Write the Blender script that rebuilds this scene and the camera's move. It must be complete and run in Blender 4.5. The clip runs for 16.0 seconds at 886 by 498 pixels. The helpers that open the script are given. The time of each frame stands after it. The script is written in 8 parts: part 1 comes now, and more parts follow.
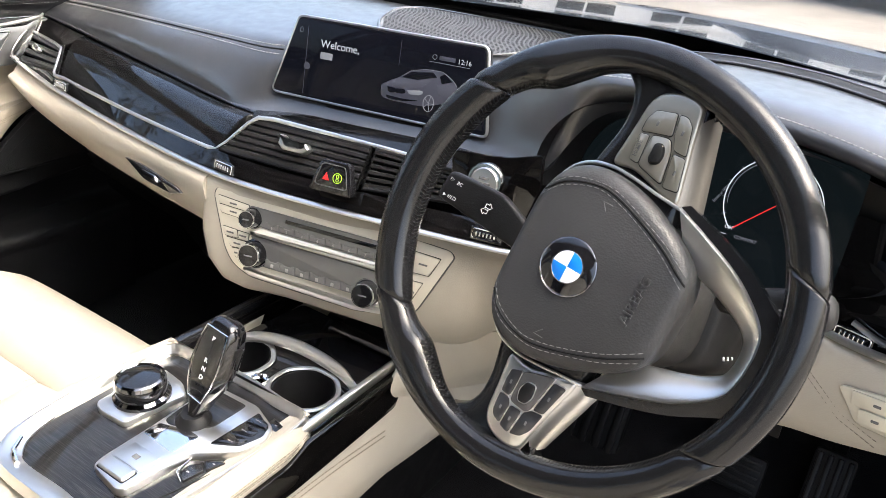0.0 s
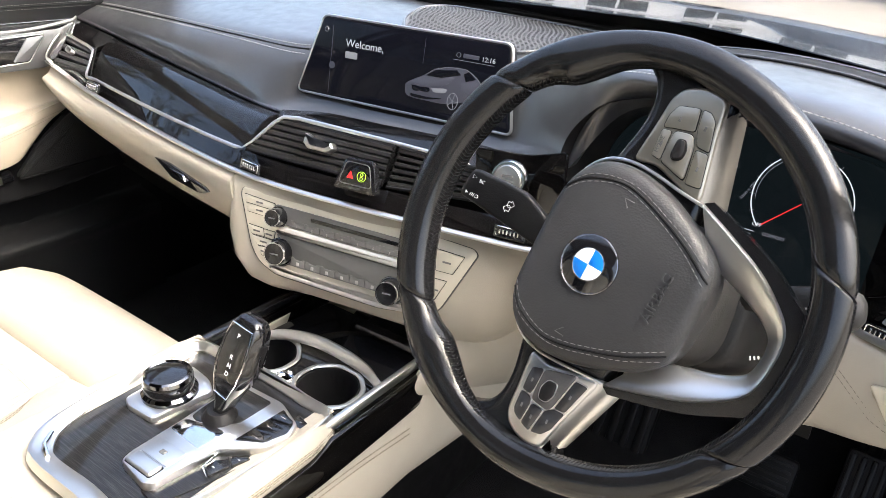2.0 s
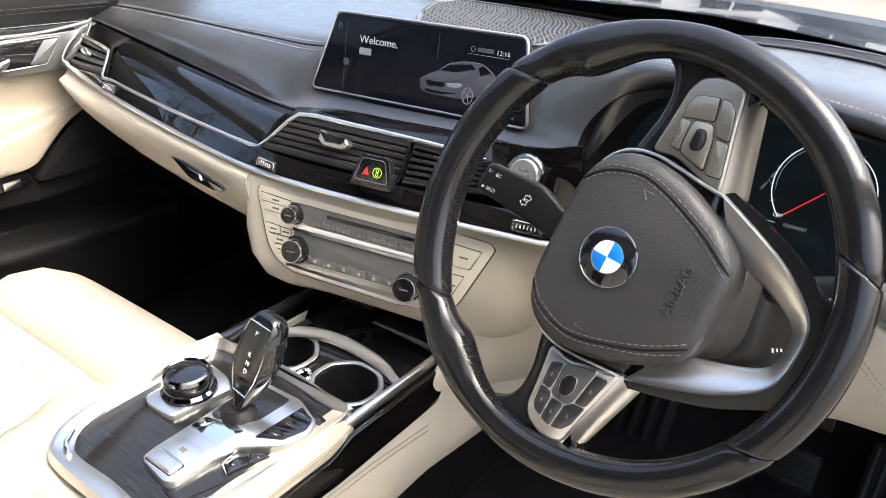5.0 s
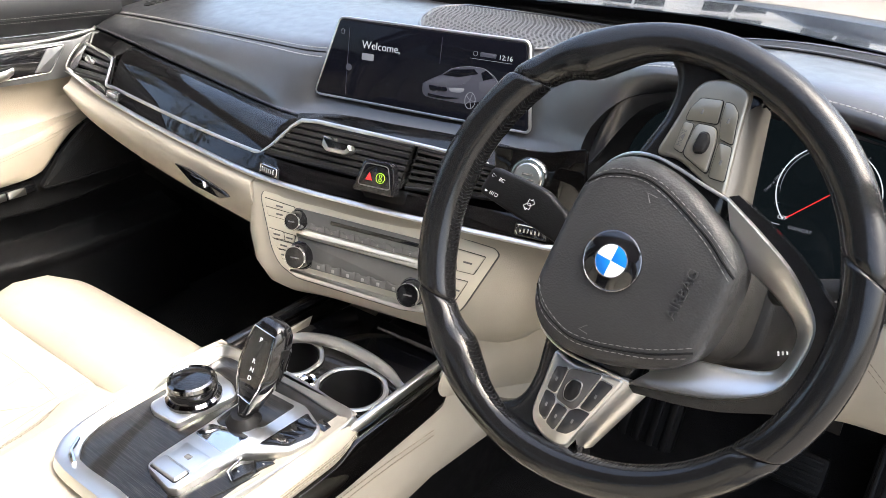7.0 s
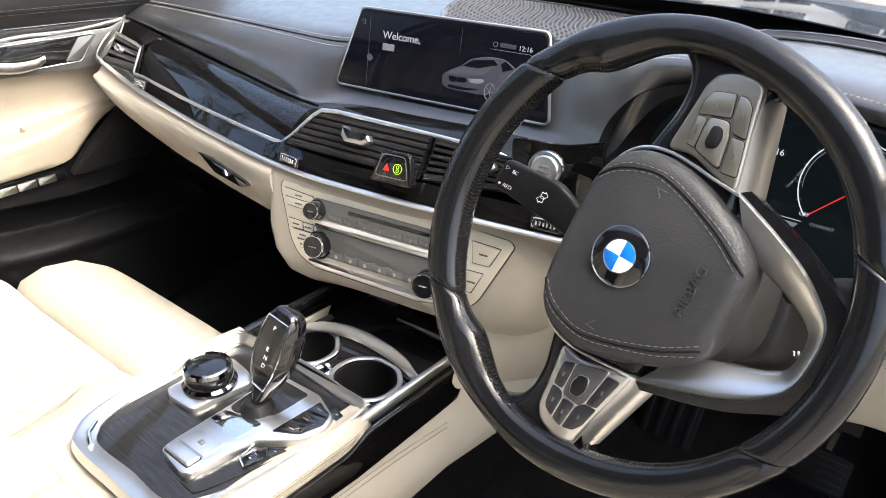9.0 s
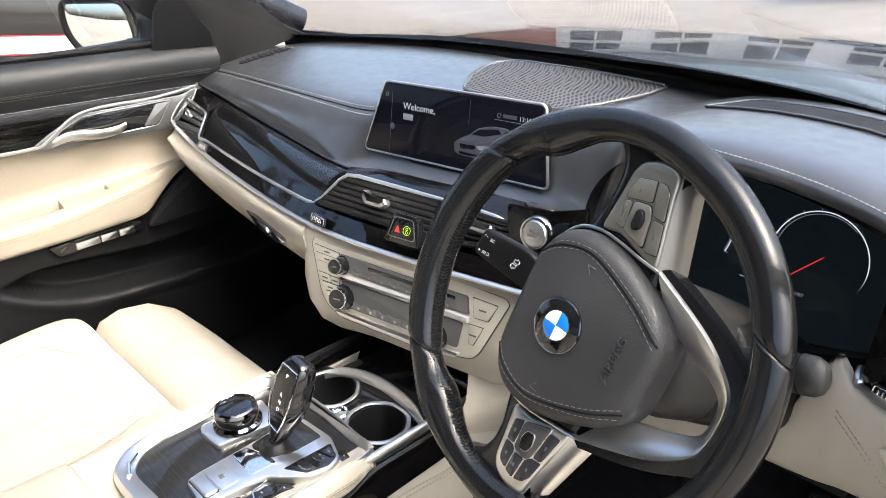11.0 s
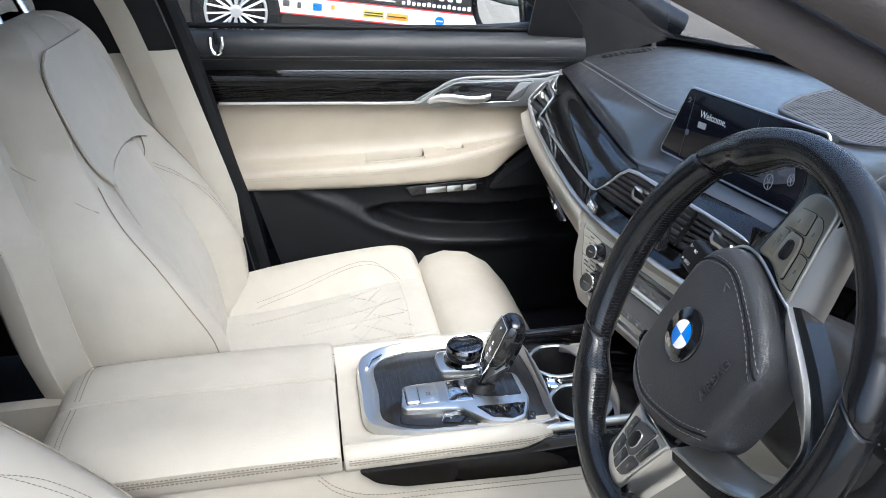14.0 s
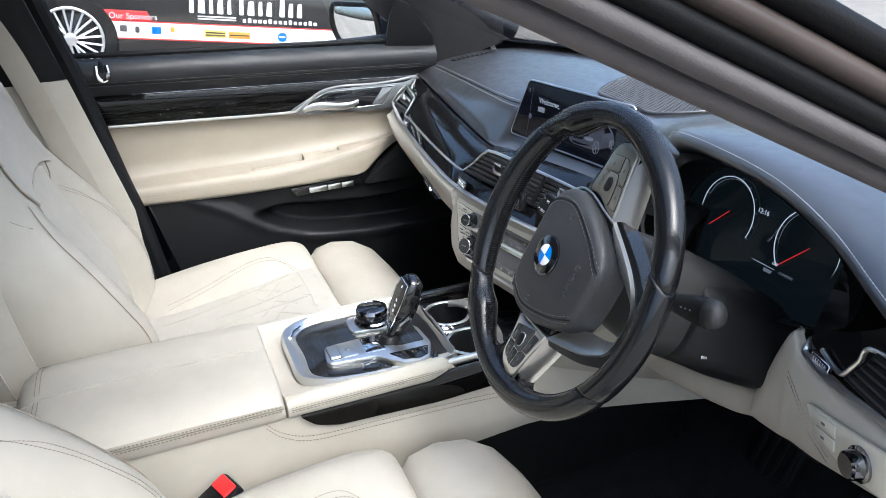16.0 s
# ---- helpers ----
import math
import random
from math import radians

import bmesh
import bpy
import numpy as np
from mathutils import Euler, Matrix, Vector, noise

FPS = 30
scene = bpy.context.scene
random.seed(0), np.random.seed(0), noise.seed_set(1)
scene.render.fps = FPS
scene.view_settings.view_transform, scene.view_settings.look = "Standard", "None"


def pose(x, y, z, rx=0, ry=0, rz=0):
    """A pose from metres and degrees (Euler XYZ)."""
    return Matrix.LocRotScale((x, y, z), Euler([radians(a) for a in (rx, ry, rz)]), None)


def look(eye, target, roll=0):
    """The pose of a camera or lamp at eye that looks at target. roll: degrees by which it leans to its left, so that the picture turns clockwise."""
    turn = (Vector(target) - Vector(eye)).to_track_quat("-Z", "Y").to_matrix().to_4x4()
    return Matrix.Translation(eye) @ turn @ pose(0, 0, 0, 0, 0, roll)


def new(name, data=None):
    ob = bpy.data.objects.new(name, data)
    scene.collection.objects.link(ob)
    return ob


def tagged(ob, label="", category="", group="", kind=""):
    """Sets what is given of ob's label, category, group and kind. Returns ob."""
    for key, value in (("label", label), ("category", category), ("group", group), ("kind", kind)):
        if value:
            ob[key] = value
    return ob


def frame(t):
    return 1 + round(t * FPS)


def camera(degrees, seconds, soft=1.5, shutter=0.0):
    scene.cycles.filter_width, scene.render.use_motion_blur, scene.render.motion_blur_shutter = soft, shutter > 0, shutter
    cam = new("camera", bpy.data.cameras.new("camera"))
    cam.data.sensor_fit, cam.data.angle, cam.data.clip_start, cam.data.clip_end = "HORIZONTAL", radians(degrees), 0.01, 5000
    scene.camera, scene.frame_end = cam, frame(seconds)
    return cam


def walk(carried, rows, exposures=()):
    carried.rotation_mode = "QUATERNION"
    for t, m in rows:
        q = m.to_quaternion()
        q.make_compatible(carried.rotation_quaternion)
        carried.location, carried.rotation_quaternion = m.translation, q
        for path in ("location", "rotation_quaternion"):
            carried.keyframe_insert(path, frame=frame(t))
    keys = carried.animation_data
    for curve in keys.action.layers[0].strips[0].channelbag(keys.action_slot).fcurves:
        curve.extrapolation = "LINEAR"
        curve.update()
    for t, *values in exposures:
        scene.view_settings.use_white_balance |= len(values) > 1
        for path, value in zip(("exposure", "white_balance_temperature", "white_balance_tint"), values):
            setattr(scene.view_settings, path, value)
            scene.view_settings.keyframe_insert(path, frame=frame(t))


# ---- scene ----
cam = camera(58.3, 16.0, soft=0.8)
METRES, EYE, TILT, LEAN, TURN = 0.78, 1.15, -25.0, 0.0, 35.0
ROWS = [
    (0.0, 0.0, 0.0, 0.0, 0.0, 0.0, -0.0),
    (0.5, 0.0059, 0.0006, -0.0022, 0.65, -0.17, 0.23),
    (1.0, 0.0069, 0.0031, -0.002, 1.3, -0.27, 0.3),
    (1.5, 0.0084, 0.0025, -0.0015, 1.85, -0.23, 0.15),
    (2.0, 0.0111, 0.001, -0.0017, 2.26, -0.06, 0.06),
    (2.5, 0.0131, 0.0025, -0.0036, 2.49, -0.24, 0.25),
    (3.0, 0.0135, 0.0051, -0.0045, 2.76, -0.44, 0.34),
    (3.5, 0.0111, 0.008, -0.0046, 3.06, -0.5, 0.33),
    (4.0, 0.0077, 0.008, -0.0049, 3.28, -0.51, 0.43),
    (6.5, 0.0134, 0.0033, -0.0027, 3.49, 0.13, 1.26),
    (7.0, 0.0105, 0.0075, -0.0037, 3.73, 0.07, 1.19),
    (7.5, 0.0122, 0.0053, -0.0052, 4.11, 0.04, 0.69),
    (8.0, 0.0188, 0.0057, -0.0081, 4.75, -0.18, 0.17),
    (10.5, 0.128, -0.0082, 0.0223, 10.6, 0.33, 1.18),
    (11.0, 0.2046, -0.0602, 0.0392, 13.67, 1.6, -0.15),
    (11.5, 0.2726, -0.101, 0.0005, 20.3, 1.88, -5.71),
    (12.0, 0.3915, -0.0477, 0.0257, 32.4, -0.22, -13.26),
    (12.5, 0.5067, 0.0326, 0.0656, 39.91, -2.03, -15.71),
    (13.0, 0.5108, 0.0255, 0.0538, 41.87, -1.97, -15.52),
    (13.5, 0.498, -0.001, 0.0395, 43.09, -2.02, -15.91),
    (14.0, 0.4935, -0.0117, 0.0325, 43.33, -2.23, -15.58),
    (14.5, 0.4985, -0.0247, 0.037, 43.53, -2.76, -15.04),
    (15.0, 0.5318, -0.0541, 0.0308, 44.03, -3.08, -15.38),
    (15.5, 0.5686, -0.1215, 0.0125, 40.13, -1.79, -12.87),
    (16.0, 0.6271, -0.27, -0.0479, 32.81, 0.71, -9.4),
]
walk(cam, [(t, pose(0, 0, 0.88, 0, -4, 0) @ pose(0.624, 0, EYE - 0.88, TILT, LEAN, TURN) @ pose(METRES * x, METRES * y, METRES * z, 90 + pitch, roll, yaw)) for t, x, y, z, yaw, pitch, roll in ROWS],
     exposures=[(0.0, 2.18, 6320, 7), (10.5, 2.04, 6320, 7), (12.5, 1.38, 5380, 4), (16.0, 1.40, 5380, 4)])

from mathutils.bvhtree import BVHTree

# ---- world and light ----
world = bpy.data.worlds.new("overcast_sky")
scene.world = world
world.use_nodes = True
wn = world.node_tree
wn.nodes.clear()
sky = wn.nodes.new("ShaderNodeTexSky")
sky.sky_type, sky.sun_disc = "NISHITA", False
sky.sun_elevation, sky.sun_rotation = radians(55), radians(75)
sky.air_density, sky.dust_density, sky.ozone_density = 1.0, 7.0, 0.6
bg = wn.nodes.new("ShaderNodeBackground")
bg.inputs["Strength"].default_value = 0.15
wo = wn.nodes.new("ShaderNodeOutputWorld")
soft = wn.nodes.new("ShaderNodeHueSaturation")
soft.inputs["Saturation"].default_value = 1.0
wn.links.new(sky.outputs[0], soft.inputs["Color"])
wn.links.new(soft.outputs[0], bg.inputs[0])
wn.links.new(bg.outputs[0], wo.inputs[0])
sun = new("sun", bpy.data.lights.new("sun", "SUN"))
sun.data.energy, sun.data.angle, sun.data.color = 0.36, radians(56), (1.0, 0.995, 0.985)
sun.matrix_world = look((0, 0, 0), (-0.555, -0.150, -0.818))


# ---- materials ----
def material(name, color, rough=0.5, metal=0.0, coat=0.0, spec=0.5, emit=None, emit_strength=0.0):
    m = bpy.data.materials.new(name)
    m.use_nodes = True
    b = m.node_tree.nodes["Principled BSDF"]
    b.inputs["Base Color"].default_value = (*color, 1)
    b.inputs["Roughness"].default_value = rough
    b.inputs["Metallic"].default_value = metal
    b.inputs["Coat Weight"].default_value = coat
    b.inputs["Coat Roughness"].default_value = 0.03
    b.inputs["Specular IOR Level"].default_value = spec
    if emit:
        b.inputs["Emission Color"].default_value = (*emit, 1)
        b.inputs["Emission Strength"].default_value = emit_strength
    return m


def texture(m, kind, scale, stretch=(1, 1, 1), **settings):
    """A texture on object coordinates; returns its factor output."""
    n = m.node_tree.nodes
    co, mp, tx = n.new("ShaderNodeTexCoord"), n.new("ShaderNodeMapping"), n.new(kind)
    mp.inputs["Scale"].default_value = stretch
    tx.inputs["Scale"].default_value = scale
    for key, value in settings.items():
        tx.inputs[key.replace("_", " ")].default_value = value
    m.node_tree.links.new(co.outputs["Object"], mp.inputs["Vector"])
    m.node_tree.links.new(mp.outputs[0], tx.inputs["Vector"])
    return tx.outputs["Fac"] if "Fac" in tx.outputs else tx.outputs["Distance"]


def bump(m, heights, strength=0.3, distance=0.001):
    """Fine relief from one or two height outputs."""
    n, ln = m.node_tree.nodes, m.node_tree.links
    normal = None
    for h in heights:
        b = n.new("ShaderNodeBump")
        b.inputs["Strength"].default_value, b.inputs["Distance"].default_value = strength, distance
        ln.new(h, b.inputs["Height"])
        if normal:
            ln.new(normal, b.inputs["Normal"])
        normal = b.outputs[0]
    ln.new(normal, n["Principled BSDF"].inputs["Normal"])


def vary(m, fac, low, high, socket="Base Color", at=(0.3, 0.7)):
    """Runs an input between two values by a texture."""
    n, ln = m.node_tree.nodes, m.node_tree.links
    r = n.new("ShaderNodeValToRGB")
    r.color_ramp.elements[0].position, r.color_ramp.elements[1].position = at
    lo, hi = ((low,) * 3, (high,) * 3) if isinstance(low, float) else (low, high)
    r.color_ramp.elements[0].color, r.color_ramp.elements[1].color = (*lo, 1), (*hi, 1)
    ln.new(fac, r.inputs[0])
    ln.new(r.outputs[0], n["Principled BSDF"].inputs[socket])


def leather(name, low, high, rough, grain=0.35, spec=0.4, wear=0.045):
    m = material(name, high, rough, spec=spec)
    cells = texture(m, "ShaderNodeTexVoronoi", 620.0)
    soft = texture(m, "ShaderNodeTexNoise", 9.0, Detail=6.0, Roughness=0.6)
    creases = texture(m, "ShaderNodeTexNoise", 60.0, Detail=3.0)
    bump(m, [cells], grain, 0.0005)
    vary(m, soft, low, high)
    vary(m, creases, max(rough - wear, 0.05), rough + wear, "Roughness")
    return m


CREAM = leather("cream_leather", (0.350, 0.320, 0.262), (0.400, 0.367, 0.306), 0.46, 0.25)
# tanner than the seats, and darkened against the strong light on the door
DIMMED_DOOR_CREAM = leather("dimmed_door_cream_leather", (0.290, 0.252, 0.197), (0.325, 0.285, 0.225), 0.46, 0.25)
BLACK_LEATHER = leather("black_leather", (0.022, 0.023, 0.025), (0.032, 0.033, 0.036), 0.33, 0.12, 0.5)
coat_ = BLACK_LEATHER.node_tree.nodes["Principled BSDF"]
coat_.inputs["Coat Weight"].default_value, coat_.inputs["Coat Roughness"].default_value, coat_.inputs["Coat IOR"].default_value = 1.0, 0.24, 1.65
WHEEL_LEATHER = leather("worn_wheel_leather", (0.0065, 0.0065, 0.007), (0.0080, 0.0080, 0.0085), 0.20, 0.08, 0.35, 0.004)
wheel_ = WHEEL_LEATHER.node_tree.nodes["Principled BSDF"]
wheel_.inputs["Coat Weight"].default_value, wheel_.inputs["Coat Roughness"].default_value, wheel_.inputs["Coat IOR"].default_value = 0.30, 0.10, 1.45
DOOR_LEATHER = leather("door_leather", (0.010, 0.0105, 0.012), (0.015, 0.0155, 0.017), 0.42, 0.25, 0.35)
PAD_LEATHER = leather("airbag_cover", (0.022, 0.022, 0.023), (0.030, 0.030, 0.031), 0.44, 0.35)
DARK_PLASTIC = leather("dark_plastic", (0.0045, 0.0045, 0.005), (0.0075, 0.0075, 0.008), 0.45, 0.3, 0.25)
GREY_PLASTIC = leather("grey_plastic", (0.048, 0.047, 0.047), (0.062, 0.061, 0.061), 0.45, 0.2)
VENT_BLACK = leather("satin_black_slat", (0.012, 0.012, 0.0125), (0.018, 0.018, 0.0185), 0.35, 0.1)
EMBOSS_GREY = leather("embossed_grey", (0.036, 0.036, 0.037), (0.042, 0.042, 0.043), 0.45, 0.2)
SHROUD_GREY = leather("shroud_grey", (0.015, 0.0148, 0.0145), (0.021, 0.0207, 0.0203), 0.5, 0.3)
BEZEL_GREY = leather("bezel_grey", (0.085, 0.084, 0.082), (0.105, 0.104, 0.101), 0.4, 0.15)
CLUSTER_GLASS = material("cluster_glass", (0.003, 0.003, 0.0035), 0.08, spec=0.2, emit=(0.35, 0.55, 0.65), emit_strength=0.0028)
SEAL_RUBBER = leather("rubber_seal", (0.004, 0.004, 0.0045), (0.006, 0.006, 0.0065), 0.6, 0.3, 0.2)
HEADLINER = leather("pillar_fabric", (0.105, 0.094, 0.092), (0.128, 0.115, 0.113), 0.85, 0.4, 0.2)
DIMMED_CLOTH = leather("dimmed_cloth", (0.012, 0.0115, 0.012), (0.017, 0.0165, 0.017), 0.85, 0.4, 0.2)
CARPET = material("black_carpet", (0.012, 0.012, 0.013), 0.95, spec=0.2)
bump(CARPET, [texture(CARPET, "ShaderNodeTexNoise", 500.0, Detail=4.0)], 0.8, 0.003)
vary(CARPET, texture(CARPET, "ShaderNodeTexNoise", 30.0, Detail=5.0), (0.004, 0.004, 0.005), (0.008, 0.008, 0.009))

WOOD = material("black_fineline_wood", (0.02, 0.018, 0.017), 0.35, coat=1.0, spec=0.03)
WOOD.node_tree.nodes["Principled BSDF"].inputs["Coat Roughness"].default_value = 0.012
vary(WOOD, texture(WOOD, "ShaderNodeTexNoise", 30.0, (0.7, 0.7, 26.0), Detail=3.0, Roughness=0.6), (0.0006, 0.0006, 0.0006), (0.0055, 0.0049, 0.0047), at=(0.47, 0.62))
DOOR_WOOD = material("door_fineline_wood", (0.02, 0.018, 0.017), 0.35, coat=0.35, spec=0.03)
vary(DOOR_WOOD, texture(DOOR_WOOD, "ShaderNodeTexNoise", 30.0, (0.7, 0.7, 26.0), Detail=3.0, Roughness=0.6), (0.0006, 0.0006, 0.0006), (0.0075, 0.0067, 0.0064), at=(0.45, 0.62))
CONSOLE_WOOD = material("console_fineline_wood", (0.02, 0.018, 0.017), 0.4, coat=0.8, spec=0.12)
vary(CONSOLE_WOOD, texture(CONSOLE_WOOD, "ShaderNodeTexNoise", 40.0, (0.6, 22.0, 1.0), Detail=3.0, Roughness=0.6), (0.0035, 0.0035, 0.0035), (0.026, 0.024, 0.023), at=(0.46, 0.66))

HANDLE_GREY = leather("satin_grey_metal", (0.20, 0.205, 0.21), (0.25, 0.255, 0.26), 0.34, 0.05)
HANDLE_GREY.node_tree.nodes["Principled BSDF"].inputs["Metallic"].default_value = 0.8
SATIN = material("satin_chrome", (0.68, 0.675, 0.66), 0.30, 1.0)
CHAMPAGNE = material("galvanic_champagne", (0.56, 0.535, 0.455), 0.38, 0.35)
KEY_BLACK = material("satin_black_key", (0.022, 0.022, 0.024), 0.22, coat=0.3)
SHADED_BEVEL = material("shaded_bevel_metal", (0.20, 0.185, 0.165), 0.36, 0.85)
SPOKE_METAL = material("spoke_champagne", (0.31, 0.295, 0.25), 0.30, 0.85)
SATIN_BAND = material("satin_silver_paint", (0.66, 0.65, 0.62), 0.34, 0.6)
SEAM_SHADE = material("seam_fold_shade", (0.17, 0.14, 0.105), 0.8)
CHROME = material("polished_chrome", (0.83, 0.83, 0.84), 0.07, 1.0)
DARK_CHROME = material("smoked_chrome", (0.22, 0.22, 0.23), 0.08, 1.0)
GLOSS_BLACK = material("gloss_black", (0.006, 0.006, 0.007), 0.06, coat=0.6)
vary(GLOSS_BLACK, texture(GLOSS_BLACK, "ShaderNodeTexNoise", 12.0, Detail=4.0), 0.05, 0.09, "Roughness")
THREAD = material("grey_thread", (0.30, 0.29, 0.28), 0.8)
COVER_THREAD = material("cover_thread", (0.17, 0.165, 0.16), 0.8)
DARK_THREAD = material("dark_thread", (0.014, 0.014, 0.0145), 0.8, spec=0.1)
CREAM_THREAD = material("beige_thread", (0.19, 0.165, 0.13), 0.8)
QUILT_THREAD = material("cream_thread", (0.38, 0.35, 0.29), 0.8)
WHITE_PRINT = material("white_print", (0.75, 0.75, 0.75), 0.5)
FAINT_PRINT = material("faint_print", (0.10, 0.10, 0.10), 0.5)
BLUE_ENAMEL = material("blue_enamel", (0.010, 0.14, 0.50), 0.2, coat=0.4)
WHITE_ENAMEL = material("white_enamel", (0.8, 0.8, 0.8), 0.15, coat=1.0)
SCREEN = material("screen_glass", (0.002, 0.002, 0.003), 0.06, spec=0.10, emit=(0.010, 0.011, 0.018), emit_strength=0.10)
GLOW_WHITE = material("lit_white", (0.1, 0.1, 0.1), 0.4, emit=(0.85, 0.88, 0.95), emit_strength=0.22)
GLOW_SOFT = material("lit_soft_white", (0.05, 0.05, 0.05), 0.4, emit=(0.75, 0.78, 0.85), emit_strength=0.16)
GLOW_DIM = material("lit_grey", (0.05, 0.05, 0.05), 0.4, emit=(0.45, 0.47, 0.56), emit_strength=0.09)
GLOW_GREY = material("lit_slate", (0.02, 0.02, 0.03), 0.4, emit=(0.28, 0.29, 0.36), emit_strength=0.036)
GLOW_FAINT = material("lit_faint", (0.02, 0.02, 0.03), 0.4, emit=(0.25, 0.27, 0.36), emit_strength=0.022)
GLOW_RED = material("lit_red", (0.1, 0.0, 0.0), 0.4, emit=(1.0, 0.03, 0.03), emit_strength=0.3)
GLOW_GREEN = material("lit_green", (0.05, 0.1, 0.0), 0.4, emit=(0.55, 0.9, 0.03), emit_strength=0.28)
BELT = leather("beige_belt_webbing", (0.33, 0.295, 0.24), (0.38, 0.345, 0.285), 0.8, 0.4, 0.2)
RED_PLASTIC = material("red_plastic", (0.55, 0.02, 0.02), 0.35)

WIND_GLASS = material("windscreen_glass", (1, 1, 1), 0.0)
wg = WIND_GLASS.node_tree.nodes["Principled BSDF"]
wg.inputs["Transmission Weight"].default_value, wg.inputs["IOR"].default_value = 1.0, 1.14
GLASS = material("window_glass", (1, 1, 1), 0.0)
gb = GLASS.node_tree.nodes["Principled BSDF"]
gb.inputs["Transmission Weight"].default_value, gb.inputs["IOR"].default_value = 1.0, 1.45
# glass for the unseen rear windows, dark to block light from behind
DIMMING_GLASS = material("dimming_rear_glass", (0.22, 0.23, 0.23), 0.0)
tg = DIMMING_GLASS.node_tree.nodes["Principled BSDF"]
tg.inputs["Transmission Weight"].default_value, tg.inputs["IOR"].default_value = 1.0, 1.3
MIRROR = material("mirror_glass", (0.9, 0.92, 0.91), 0.02, 1.0)
CAR_PAINT = material("dark_metallic_paint", (0.012, 0.015, 0.022), 0.25, 0.3, coat=1.0)
bump(CAR_PAINT, [texture(CAR_PAINT, "ShaderNodeTexNoise", 2.2, Detail=1.0)], 0.35, 0.02)
# lighter than the body paint: the bonnet's bright reflection is put into the colour
LIGHTENED_BONNET = material("lightened_bonnet_paint", (0.11, 0.12, 0.14), 0.16, 0.75, coat=1.0)
bump(LIGHTENED_BONNET, [texture(LIGHTENED_BONNET, "ShaderNodeTexNoise", 2.2, Detail=1.0)], 0.45, 0.02)
# brown reflection on the driver's door frame, put into its base colour
BROWN_REFLECTION = leather("brown_frame_reflection", (0.045, 0.035, 0.03), (0.085, 0.065, 0.055), 0.4, 0.1)
CHROME_RIM = material("alloy_rim", (0.7, 0.7, 0.71), 0.3, 0.9)
MATT_BLACK_PAINT = material("black_car_paint", (0.008, 0.008, 0.009), 0.3, coat=1.0)
SILVER_PAINT = material("silver_car_paint", (0.42, 0.43, 0.44), 0.3, 0.6, coat=1.0)
SIGN_YELLOW = material("yellow_print", (0.55, 0.46, 0.04), 0.5)
FAINT_BLUE = material("faded_blue_print", (0.45, 0.52, 0.58), 0.5)
SIGN_ORANGE = material("orange_print", (0.7, 0.28, 0.02), 0.5)
PERFORATED = leather("perforated_cream_leather", (0.360, 0.335, 0.283), (0.408, 0.382, 0.328), 0.52)
dots = texture(PERFORATED, "ShaderNodeTexVoronoi", 260.0)
bump(PERFORATED, [dots], 0.3, 0.0007)
BARK = leather("tree_bark", (0.05, 0.042, 0.035), (0.10, 0.085, 0.07), 0.9, 0.5)
LEAF = leather("olive_leaf", (0.05, 0.06, 0.02), (0.11, 0.11, 0.045), 0.7, 0.1)
PIPING = material("tan_piping", (0.235, 0.20, 0.15), 0.7)
GRILLE_GREY = leather("speaker_grille_grey", (0.095, 0.095, 0.098), (0.115, 0.115, 0.118), 0.42, 0.1)
GRILLE_MESH = material("black_grille_mesh", (0.009, 0.009, 0.0095), 0.6, spec=0.2)
bump(GRILLE_MESH, [texture(GRILLE_MESH, "ShaderNodeTexVoronoi", 700.0)], 0.5, 0.001)
BRICK = leather("red_brick", (0.20, 0.075, 0.045), (0.30, 0.12, 0.075), 0.85, 0.2)
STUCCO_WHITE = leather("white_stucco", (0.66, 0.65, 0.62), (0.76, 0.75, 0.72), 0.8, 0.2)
ROOF_GREY = leather("grey_slate", (0.07, 0.07, 0.075), (0.12, 0.12, 0.125), 0.7, 0.3)
ASPHALT = material("pale_gravel_tarmac", (0.25, 0.23, 0.2), 0.9)
vary(ASPHALT, texture(ASPHALT, "ShaderNodeTexNoise", 1.3, Detail=9.0, Roughness=0.75), (0.22, 0.20, 0.172), (0.33, 0.30, 0.26))
bump(ASPHALT, [texture(ASPHALT, "ShaderNodeTexNoise", 120.0, Detail=4.0)], 0.6, 0.01)


# ---- mesh helpers ----
def at(m, *p):
    return m @ Vector(p)


PLACES = {}


def thing(name, base, label, category, group="", kind=""):
    ob = new(name)
    ob.empty_display_size = 0.05
    ob.location = base
    PLACES[ob] = Matrix.Translation(base)
    return tagged(ob, label, category, group, kind)


def finish(name, bm, mat, sharp=38):
    bmesh.ops.recalc_face_normals(bm, faces=bm.faces)
    me = bpy.data.meshes.new(name)
    bm.to_mesh(me)
    bm.free()
    me.materials.append(mat)
    me.polygons.foreach_set("use_smooth", [True] * len(me.polygons))
    me.set_sharp_from_angle(angle=radians(sharp))
    return new(name, me)


def part(name, bm, mat, parent, label="", sharp=38):
    """One mesh under a thing or a part."""
    ob = finish(name, bm, mat, sharp)
    ob.parent = parent
    if parent in PLACES:
        ob.matrix_parent_inverse = PLACES[parent].inverted()
    if label:
        ob["label"] = label
    return ob


def solo(name, bm, mat, label, category, group="", kind="", sharp=38):
    """A thing that is one mesh."""
    return tagged(finish(name, bm, mat, sharp), label, category, group, kind)


